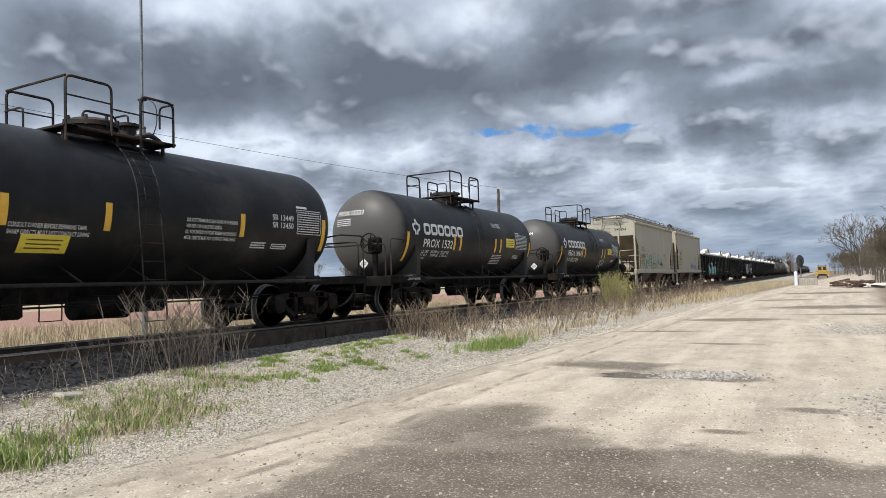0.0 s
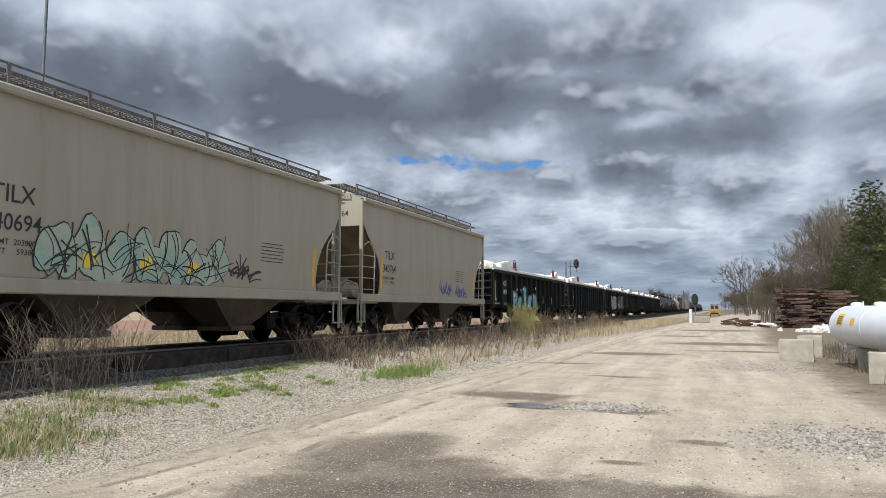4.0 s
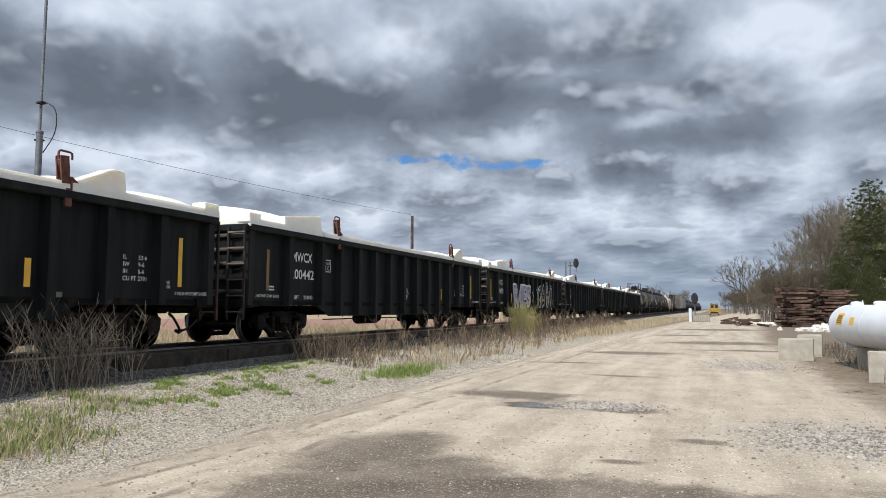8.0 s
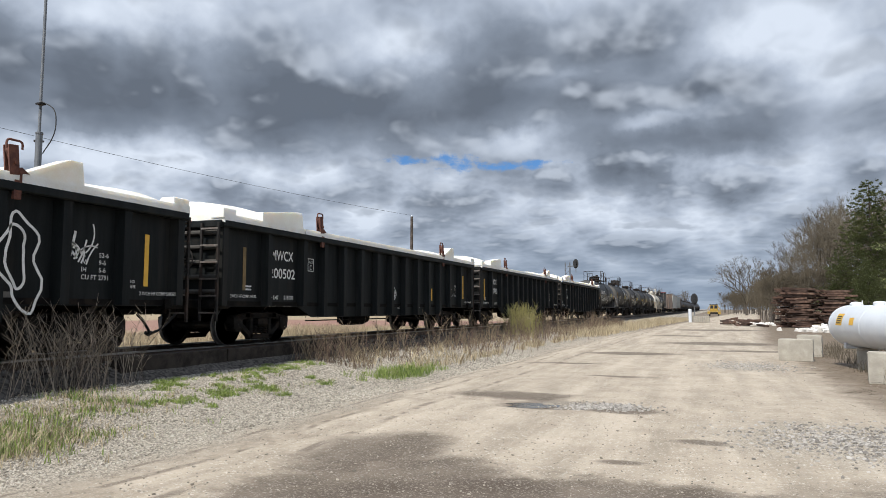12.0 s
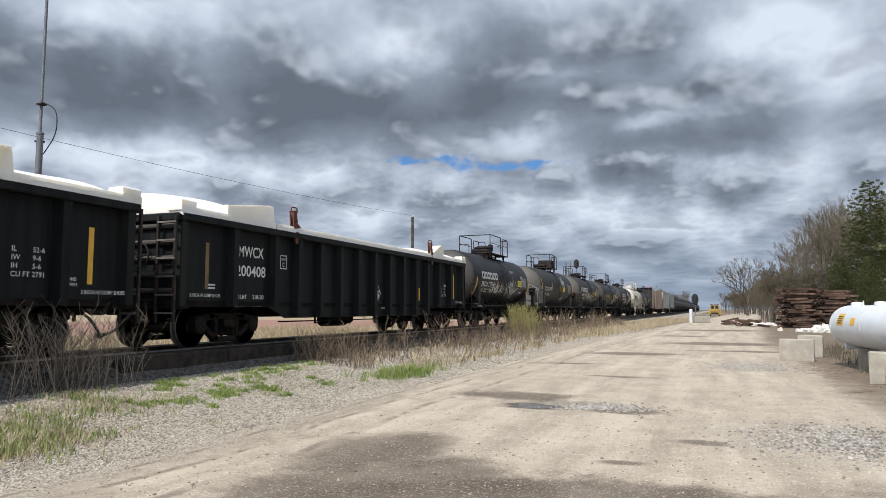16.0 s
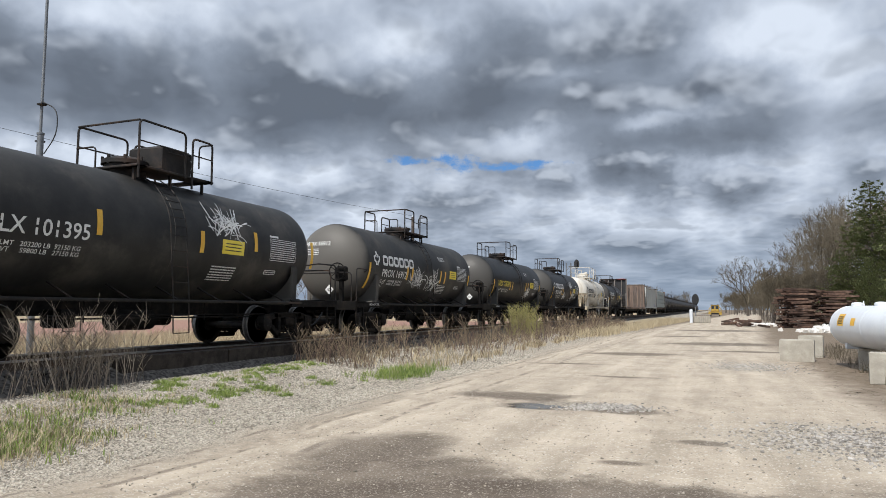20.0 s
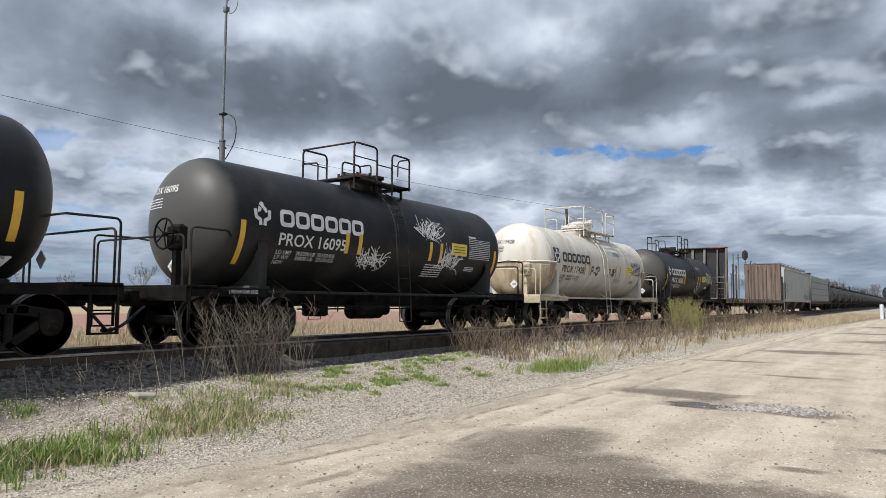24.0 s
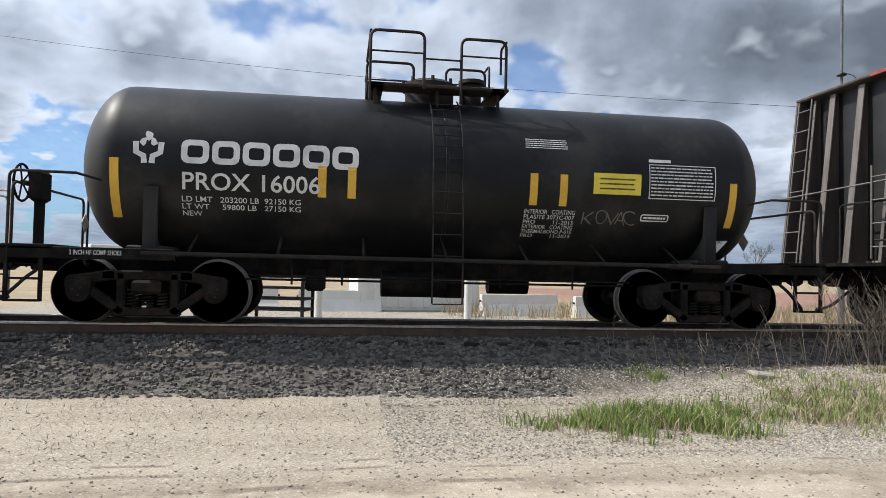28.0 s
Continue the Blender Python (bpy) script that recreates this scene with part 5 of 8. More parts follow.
        g.box((q * 1.08, 0, zt + 0.56), (0.03, 2 * hl - 0.7, 0.03))
        part("walk_rail", g, "flange_grey", car)
    for i in range(bays * 2):
        y = -hl + (i + 0.5) * 2 * hl / (bays * 2)
        g = Geo()
        g.lathe([(0.34, zt + 0.28), (0.34, zt + 0.44), (0.38, zt + 0.45), (0.30, zt + 0.52), (0.02, zt + 0.55)], "z", (0, y, 0), 18)
        part("hatch", g, col, car, smooth_angle=40)
    for s in (-1, 1):
        g = Geo()
        arch = [(-hw + 0.03, zt - 0.78), (hw - 0.03, zt - 0.78)] + [((hw - 0.03) * a, zt + 0.05 + 0.30 * (1 - a * a)) for a in (1, 0.75, 0.5, 0.25, 0, -0.25, -0.5, -0.75, -1)]
        g.prism(arch, "y", s * (hl - 0.03), s * hl)
        part("end_sheet", g, col, car)
        g = Geo()
        # browner than the car's beige: the recess's shade is put into this colour
        # slope sheet down to the hopper
        a, b = s * (hl - 0.02), s * (hl - 2.35)
        g.add([(-hw + 0.08, a, zt - 0.76), (hw - 0.08, a, zt - 0.76), (hw - 0.08, b, 1.25), (-hw + 0.08, b, 1.25),
               (-hw + 0.08, a, zt - 0.80), (hw - 0.08, a, zt - 0.80), (hw - 0.08, b, 1.20), (-hw + 0.08, b, 1.20)],
              [(0, 1, 2, 3), (7, 6, 5, 4), (0, 4, 5, 1), (2, 6, 7, 3), (1, 5, 6, 2), (3, 7, 4, 0)])
        part("slope_sheet", g, "hopper_shade", car)
        # end posts and ladders
        for x in (-1.5, -0.55, 0.55, 1.5):
            g = Geo()
            g.box((x, s * (hl + 0.04), (zt - (0.02 if abs(x) > 1 else 0.45) + 1.1) / 2), (0.09, 0.09, zt - 1.1 - (0.02 if abs(x) > 1 else 0.45)), None, 0.01)
            part("end_post", g, col, car)
        for q in (-1, 1):
            g = Geo()
            g.box((q * 1.53, s * (hl + 0.05), (zt + 0.3) / 2), (0.05, 0.05, zt - 0.3))
            ladder = part("end_ladder", g, col, car)
            for z in (1.42, 1.76, 2.10, 2.44):
                g = Geo()
                g.tube([(q * 0.60, s * (hl + 0.11), z), (q * 1.50, s * (hl + 0.11), z)], 0.016, 5)
                part("rung", g, col, ladder)
            g = Geo()
            g.box((q * 1.50, s * (hl + 0.02), 0.45), (0.08, 0.46, 0.04))
            g.box((q * 1.50, s * (hl - 0.2), 0.8), (0.04, 0.05, 0.7))
            g.box((q * 1.50, s * (hl + 0.22), 0.8), (0.04, 0.05, 0.7))
            part("sill_step", g, col, car)
            ys = s * (hl - 0.70)
            g = Geo()
            g.tube(loop([(q * 1.55, ys, 1.15), (q * 1.58, ys, 2.55), (q * 1.58, s * (hl - 0.35), 2.9), (q * 1.55, s * (hl - 0.05), 2.75)], 0.15), 0.022, 6)
            side = part("side_ladder", g, col, car, smooth_angle=50)
            for k in range(4):
                g = Geo()
                g.tube([(q * 1.56, ys, 1.42 + 0.34 * k), (q * 1.55, s * (hl + 0.04), 1.42 + 0.34 * k)], 0.014, 5)
                part("rung", g, col, side)
        # crossover platform of mesh on slanting brackets
        g = Geo()
        for x in (-0.45, 0.75):
            g.tube([(x, s * (hl + 0.02), zt - 0.42), (x + (0.18 if x < 0 else -0.18), s * (hl + 0.36), zt + 0.42)], 0.022, 5)
        for k in range(9):
            g.box((0.15 - 0.55 + 0.1375 * k, s * (hl + 0.20), zt + 0.44), (0.02, 0.46, 0.03))
        for k in range(5):
            g.box((0.15, s * (hl + 0.02 + 0.10 * k), zt + 0.44), (1.3, 0.02, 0.03))
        part("crossover_platform", g, "flange_grey", car, "open mesh crossover platform")
        g = Geo()
        g.box((0, s * (e - 0.62), 1.02), (2.9, 0.36, 0.10), None, 0.01)
        g.box((0, s * (hl - 0.6), 1.06), (2.7, 1.6, 0.12), None, 0.01)
        g.box((0, s * (hl - 1.4), 1.45), (0.5, 0.06, 0.8))
        part("end_platform", g, col, car)
        part("coupler", coupler_mesh(s, e), None, car)
        part("air_hose", hose_mesh(s, e), None, car)
    g = Geo()
    g.lathe([(0.10, -0.5), (0.24, -0.44), (0.24, 0.44), (0.10, 0.5)], "x", (0.55, -hl + 0.55, 1.42), 14)
    g.box((-0.2, -hl + 0.6, 1.40), (0.5, 0.4, 0.45), None, 0.04)
    g.lathe([(0.05, 1.1), (0.22, 1.15), (0.22, 1.6), (0.1, 1.72)], "z", (0.05, -hl + 0.35, 0), 14)
    g.tube(loop([(0.2, -hl + 0.4, 1.3), (0.9, -hl + 0.3, 1.75), (1.2, -hl + 0.6, 1.4)], 0.2), 0.02, 6)
    part("air_brake_gear", g, "under_cream" if style == "beige" else "under_black", car, "cream air tank and valves", 45)
    brake_wheel(car, -0.75, -hl - 0.16, 2.3, col)
    g = Geo()
    g.box((0, 0, 0.92), (0.42, 2 * e - 1.5, 0.32), None, 0.02)
    part("centre_sill", g, "under_black", car)
    # discharge hoppers
    for i in range(bays):
        y = (i - (bays - 1) / 2) * (2 * hl - 5.0) / max(1, bays - 0.45)
        for q in (-1, 1):
            g = Geo()
            w = 1.55 if bays == 2 else 1.7
            x0, x1 = q * 0.18, q * 1.45
            g.add([(x0, y - w, 1.25), (x1, y - w, 1.25), (x1, y + w, 1.25), (x0, y + w, 1.25),
                   (q * 0.3, y - 0.35, 0.42), (q * 1.05, y - 0.35, 0.42), (q * 1.05, y + 0.35, 0.42), (q * 0.3, y + 0.35, 0.42)],
                  [(0, 1, 2, 3), (4, 7, 6, 5), (0, 4, 5, 1), (1, 5, 6, 2), (2, 6, 7, 3), (3, 7, 4, 0)])
            g.box((q * 0.68, y, 0.38), (0.95, 0.85, 0.12), None, 0.02)
            part("hopper_chute", g, "chute_brown", car)
    on = lambda a, b: (hw - 0.06 + 0.06 * math.sin(math.pi * (b - zb) / (zt - zb)) + 0.006, a, b)
    on2 = lambda a, b: (on(a, b)[0] + 0.006, a, b)
    decal("car_mark", [text_shape(mark, -hl + 1.42, 2.42, 0.28, 0.72, 0.008)], "letter_black", car, on)
    decal("car_number", [text_shape(number, -hl + 1.32, 2.00, 0.26, 0.95, 0.008)], "letter_black", car, on)
    for k, line in enumerate(("LD LMT  203800", "LT WT     59300")):
        lettering("load_limit", line, -hl + 1.34, 1.78 - 0.14 * k, 0.09, "letter_black", car, on, 0.85, 0.004)
    decal("side_note", [bars_shape(hl - 3.6, 1.9, 0.9, 0.5, 6, rnd, 4, 0.22)], "letter_black", car, on)
    def end_face(a, b):
        return a, -hl - 0.006, b
    lettering("end_mark", mark, 0.30, zt - 0.18, 0.20, "letter_black", car, end_face, 0.42, 0.006)
    lettering("end_mark", number, 0.30, zt - 0.48, 0.18, "letter_black", car, end_face, 0.72, 0.006)
    decal("end_note", [bars_shape(-0.75, zt - 0.66, 0.85, 0.40, 5, rnd, 4, 0.24)], "letter_black", car, end_face)
    for y, h in ((-hl + 1.20, 1.0), (hl - 1.35, 1.0), ):
        decal("reflector_stripe", [rect_shape(y, 1.43, 0.12, h)], "stripe_yellow", car, on)
    if paint:
        a, w = -hl + 2.25, 4.4
        k = 7
        for i in range(k):
            hh = 0.98 + 0.1 * math.sin(i * 2.1)
            seed2 = 60 + i
            decal("graffiti_edge", [blob_shape(a + w * i / k - 0.025, 1.265, w / k * 1.20, hh + 0.01, random.Random(seed2))], "letter_black", car, lambda p, b: (on(p, b)[0] + 0.003, p, b), "dark graffiti outline")
            decal("graffiti", [blob_shape(a + w * i / k, 1.29, w / k * 1.14, hh - 0.04, random.Random(seed2))], "mint_paint", car, on2, "pale green graffiti letter")
            decal("graffiti_line", [scrawl_shape(a + w * i / k, 1.3, w / k, 0.9, 0.018, rnd, 3)], "letter_black", car, lambda p, b: (on(p, b)[0] + 0.010, p, b))
        for i in (1, 3, 5):
            decal("graffiti_fill", [blob_shape(a + w * (i + 0.3) / k, 1.5, 0.26, 0.3, rnd)], "panel_yellow", car, lambda p, b: (on(p, b)[0] + 0.008, p, b))
        decal("spray_tag", [scrawl_shape(a + w + 0.25, 1.4, 0.75, 0.5, 0.035, rnd, 5)], "letter_black", car, on)
    else:
        decal("spray_tag", [scrawl_shape(hl - 5.2, 1.35, 1.1, 0.45, 0.04, rnd, 7)], "blue_paint", car, on, "blue sprayed scrawl")
        decal("spray_tag", [scrawl_shape(hl - 3.6, 1.30, 1.3, 0.42, 0.04, rnd, 8)], "blue_paint", car, on, "blue sprayed scrawl")
    trucks(car, (-(e - 2.3), e - 2.3), turning)
    return car


def bulkhead_flat(lo, hi, seed, turning=True, load=False):
    """A flat car with a braced bulkhead at each end and steel stakes along its sides; or one loaded with wrapped lumber."""
    rnd = random.Random(seed)
    lab = "brown bulkhead flat car, empty, with steel stakes" if not load else "flat car stacked with silver-wrapped lumber"
    car, e = car_frame("flat_car", lab, "flat cars of the train", lo, hi)
    hl, hw = e - 0.55, 1.5
    g = Geo()
    g.box((0, 0, 0.84), (0.5, 2 * e - 1.5, 0.36), None, 0.02)
    g.prism([(-hl, 0.88), (-hl + 3.6, 0.88), (-hl + 4.6, 0.62), (hl - 4.6, 0.62), (hl - 3.6, 0.88), (hl, 0.88), (hl, 1.12), (-hl, 1.12)], "x", -0.9, -0.8)
    g.prism([(-hl, 0.88), (-hl + 3.6, 0.88), (-hl + 4.6, 0.62), (hl - 4.6, 0.62), (hl - 3.6, 0.88), (hl, 0.88), (hl, 1.12), (-hl, 1.12)], "x", 0.8, 0.9)
    part("underframe", g, "under_black", car)
    for q in (-1, 1):
        g = Geo()
        g.box((q * hw, 0, 1.02), (0.10, 2 * hl, 0.30), None, 0.02)
        n = 26
        for i in range(n):
            g.box((q * (hw + 0.07), -hl + 0.6 + (2 * hl - 1.2) * i / (n - 1), 1.0), (0.10, 0.14, 0.24), None, 0.02)
        part("side_sill", g, "brown_steel", car, "brown side sill with stake pockets")
    for i in range(18):
        w = (2 * hl - 0.8) / 18
        g = Geo()
        g.box((0, -hl + 0.4 + w * (i + 0.5), 1.15 + rnd.uniform(0, 0.02)), (2 * hw - 0.06, w - 0.03, 0.06))
        part("deck_board", g, "deck_wood", car)
    for s in (-1, 1):
        y = s * (hl - 0.25)
        zt = 4.42
        g = Geo()
        g.box((0, y - s * 0.24, (zt + 1.1) / 2), (2 * hw, 0.06, zt - 1.1))
        head = part("bulkhead", g, "signal_black", car, "tall braced bulkhead")
        for k in range(8):
            g = Geo()
            g.box((-hw + (k + 0.5) * 2 * hw / 8, y - s * 0.30, (zt + 1.15) / 2), (2 * hw / 8 - 0.015, 0.05, zt - 1.2))
            part("lining_plank", g, "brown_steel", head, "brown lining plank")
        for q in (-1, 1):
            g = Geo()
            g.prism([(y + s * 0.32, 1.1), (y - s * 0.24, 1.1), (y - s * 0.24, zt), (y - s * 0.02, zt)], "x", q * hw - 0.02, q * hw + 0.02)
            brace = part("side_brace", g, "brace_brown" if not load else "pale_steel", head, "brown tapered side plate")
            g = Geo()
            g.prism([(y + s * 0.34, 1.1), (y + s * 0.32, 1.1), (y - s * 0.02, zt), (y, zt)], "x", q * hw - 0.08, q * hw + 0.025)
            part("flange", g, "flange_grey", brace)
        for x, wd in ((-1.12, 0.03), (-0.62, 0.075), (0.12, 0.075), (0.92, 0.035)):
            g = Geo()
            g.prism([(y + s * 0.22, 1.12), (y - s * 0.20, 1.12), (y - s * 0.20, zt - 0.05), (y - s * 0.10, zt - 0.05)], "x", x - 0.012, x + 0.012)
            rib = part("rib", g, "brace_brown", head, "tapered steel rib")
            g = Geo()
            g.prism([(y + s * 0.24, 1.12), (y + s * 0.22, 1.12), (y - s * 0.10, zt - 0.05), (y - s * 0.08, zt - 0.05)], "x", x - wd, x + wd)
            part("flange", g, "flange_grey", rib)
        g = Geo()
        g.box((0, y - s * 0.12, zt + 0.02), (2 * hw + 0.1, 0.30, 0.07), None, 0.02)
        part("cap", g, "brace_brown", head)

        def rungs(xa, xb, za, zb, n, ya, yb, where):
            lad = Geo()
            lad.tube([(xa, ya, za), (xa, yb, zb)], 0.018, 5)
            up = part("ladder", lad, "flange_grey", where, "steel ladder")
            lad = Geo()
            lad.tube([(xb, ya, za), (xb, yb, zb)], 0.018, 5)
            part("stile", lad, "flange_grey", up)
            for k in range(n):
                t = (k + 0.5) / n
                lad = Geo()
                yy = ya + (yb - ya) * t
                lad.tube([(xa, yy, za + (zb - za) * t), (xb, yy, za + (zb - za) * t)], 0.013, 5)
                part("rung", lad, "flange_grey", up)
        rungs(-1.46, -1.02, 1.15, zt - 0.05, 8, y + s * 0.38, y + s * 0.06, car)
        rungs(0.98, 1.42, 1.2, 2.75, 4, y + s * 0.44, y + s * 0.44, car)
        g = Geo()
        g.tube([(-1.48, y + s * 0.42, 2.42), (1.48, y + s * 0.42, 2.48)], 0.016, 5)
        part("grab_bar", g, "flange_grey", head)
        g = Geo()
        g.tube(loop([(1.35, s * (e - 0.4), 0.5), (1.35, s * (e - 0.4), 2.15), (0.2, s * (e - 0.4), 2.15), (0.2, s * (e - 0.4), 1.1)], 0.1), 0.02, 6)
        g.tube(loop([(1.35, s * (e - 0.4), 1.5), (0.95, s * (e - 0.4), 1.5), (0.95, s * (e - 0.4), 2.3)], 0.1), 0.018, 6)
        part("end_handrail", g, "dark_steel", car, smooth_angle=50)
        g = Geo()
        g.box((0, s * (e - 0.45), 1.10), (2.9, 0.5, 0.06))
        part("end_platform", g, "under_black", car)
        part("coupler", coupler_mesh(s, e), None, car)
        part("air_hose", hose_mesh(s, e), None, car)
    if not load:
        for y, z in ((-hl + 1.7, 3.4), (-hl + 2.7, 3.35), (-hl + 6.7, 3.2), (-hl + 7.9, 3.9), (-hl + 9.2, 3.75), (-hl + 10.6, 3.7), (-hl + 12.6, 3.6), (-hl + 14.2, 3.5), (-hl + 16.5, 3.4), (-hl + 18.5, 3.4)):
            for q in ((1, -1) if rnd.random() < 0.7 else (1,)):
                g = Geo()
                g.box((q * (hw + 0.07), y + rnd.uniform(-0.08, 0.08), (z + 0.9) / 2), (0.08, 0.08, z - 0.9), Matrix.Rotation(rnd.uniform(-0.02, 0.02), 3, "X"))
                g.box((q * (hw + 0.07), y, z), (0.10, 0.10, 0.06))
                part("stake", g, "brace_brown", car)
        decal("edge_note", [bars_shape(-hl + 3.4, 0.97, 1.0, 0.14, 1, rnd)], "panel_yellow", car, flat_side(hw + 0.056))
        decal("reflector_stripe", [rect_shape(-hl + 0.05, 1.3, 0.11, 0.95)], "stripe_yellow", car, flat_side(hw + 0.056))
        decal("top_mark", [rect_shape(0.45, 4.412, 0.95, 0.052)], "red_paint", car, lambda a, b: (a, -hl + 0.214, b))
    else:
        n, rows = 6, 4
        w = (2 * hl - 1.6) / n
        for i in range(n):
            for k in range(rows):
                g = Geo()
                g.box((0, -hl + 0.8 + w * (i + 0.5), 1.22 + 0.76 * (k + 0.5)), (2.85, w - 0.06, 0.72), None, 0.06)
                part("lumber_pack", g, "wrap_silver", car, "silver-wrapped lumber pack" if i + k == 0 else "")
    trucks(car, (-(e - 2.7), e - 2.7), turning)
    return car


# the consist, from the leading car: couplings in metres along the train
tank_car(1.3, 14.65, "SR", "13449", wordmark=False, seed=11, code="1830")
tank_car(14.65, 27.5, "PROX", "15321", seed=12, code="3257")
tank_car(27.5, 41.28, "PROX", "16964", seed=13, code="3257", bottle=(0.95, 6.05, 1.36), lined=("INTERIOR   COATING", "PLASITE 3073  C-007", "PRO         07-2015", "EXTERIOR   COATING", "THERMALBOND P-015", "PRO         07-2015"))
covered_hopper(41.28, 54.25, "TILX", "340694", 14, paint=True)
covered_hopper(54.25, 67.25, "TILX", "340764", 15)
for lo, hi, num, paint, sd in ((67.37, 85.40, "200917", "cyan", 21), (85.40, 103.2, "200442", "tag", 22), (103.2, 121.0, "200439", "violet", 23),
                               (121.0, 138.7, "200502", "", 24), (138.7, 156.2, "200795", "", 25), (156.2, 173.95, "200408", "", 26)):
    gondola(lo, hi, num, sd, paint=paint)
tank_car(173.95, 186.85, "PROX", "17714", seed=31, dome="drum", emblem=False, bottle=(0.95, -3.75, 1.18), scrawls=((-2.25, -0.72, 1.95, 0.58), (0.50, -0.75, 1.6, 0.80)))
tank_car(186.85, 200.05, "TILX", "101395", wordmark=False, seed=32, style="grey", dome="housing", shield=True, scrawls=((1.1, 0.15, 1.0, 0.7),), label="dusty dark grey tank car with a head shield")
tank_car(200.05, 213.2, "PROX", "16912", seed=33, style="grey", scrawls=((-1.30, -0.70, 0.8, 0.62), (0.0, -0.75, 1.0, 0.66)))
tank_car(213.2, 226.4, "UTLX", "125038", wordmark=False, seed=34, scrawls=((1.6, -0.7, 0.6, 0.4),), label="black tank car with faded yellow lettering")
tank_car(226.4, 239.45, "PROX", "16095", seed=35, scrawls=((-1.4, -0.75, 0.9, 0.5), (0.9, 0.1, 0.7, 0.5), (1.7, -0.6, 0.9, 0.5)))
tank_car(239.45, 252.85, "PROX", "17428", style="white", seed=36, dome="housing", lined=("INTERIOR   COATING", "PLASITE 3073  C-007", "PRO"), label="weathered cream-white tank car with rust stains", scrawls=((-1.27, -0.42, 0.82, 0.36, "P-IP", 0.012, "letter_black"), (0.52, -0.40, 0.75, 0.32, "P-IP", 0.010, "letter_black")))
tank_car(252.85, 265.85, "PROX", "16006", seed=37, lined=("INTERIOR   COATING", "PLASITE 3073C-007", "PRO         11-2015", "EXTERIOR   COATING", "THERMALBOND P-015", "PRO         11-2015"), scrawls=((2.12, -0.74, 0.86, 0.26, "KOVAC", -0.022, "shield_grey"),))
bulkhead_flat(266.15, 289.8, 41)
covered_hopper(289.8, 310.5, "TILX", "050", 42, "grey", bays=3, turning=False)
bulkhead_flat(310.5, 333.5, 43, turning=False, load=True)
far_tank = tank_car(333.5, 346.9, "", "", seed=51, turning=False, lettered=False, wordmark=False, label="plain black tank car far down the train")
for k in range(1, 21):
    mid = 333.5 + 13.4 * (k + 0.5)
    CARS.append((copy_thing(far_tank, pose(TRACK_X, mid, RAIL_TOP)), mid))


# ---- ground ----
def sstep(v, a, b):
    t = min(1.0, max(0.0, (v - a) / (b - a)))
    return t * t * (3 - 2 * t)


POTHOLE = (-2.95, 11.9)


def ground_z(x, y):
    """Height of the ground: flat road, a gravel verge rising to the track, the ballast bed, fields beyond."""
    verge = 0.02 + 0.32 * sstep(y, 2.0, 8.0)
    z = verge * sstep(-x, 6.2, 9.2)
    d = abs(x - TRACK_X)
    bed = 0.61 - 0.52 * (sstep(d, 1.0, 2.6) if x > TRACK_X else sstep(d, 1.45, 3.2))
    if d < 3.3:
        z = max(z, bed - 0.03 * (noise.noise((x * 1.3, y * 1.3, 3)) + 1) * sstep(d, 1.3, 1.8))
    if x < TRACK_X - 2.5:
        z = max(0.0, 0.15 - 0.02 * (TRACK_X - 2.5 - x)) if x > TRACK_X - 10 else 0.0
        z = max(z, bed if d < 3.3 else 0.0)
    near = 1.0 - sstep(math.hypot(x, y), 40, 90)
    z += near * (0.022 * noise.noise((x * 0.45, y * 0.3, 0)) + 0.010 * noise.noise((x * 1.9, y * 1.6, 5)) + 0.004 * noise.noise((x * 6, y * 6, 9)))
    r = math.hypot((x - POTHOLE[0]) / 1.15, (y - POTHOLE[1]) / 0.75)
    z -= 0.055 * (1 - sstep(r + 0.25 * noise.noise((x * 2, y * 2, 1)), 0.35, 1.25))
    return z


def spaced(spans):
    out = []
    for a, b, st in spans:
        n = max(1, round((b - a) / st))
        out += [a + (b - a) * i / n for i in range(n)]
    return out + [spans[-1][1]]


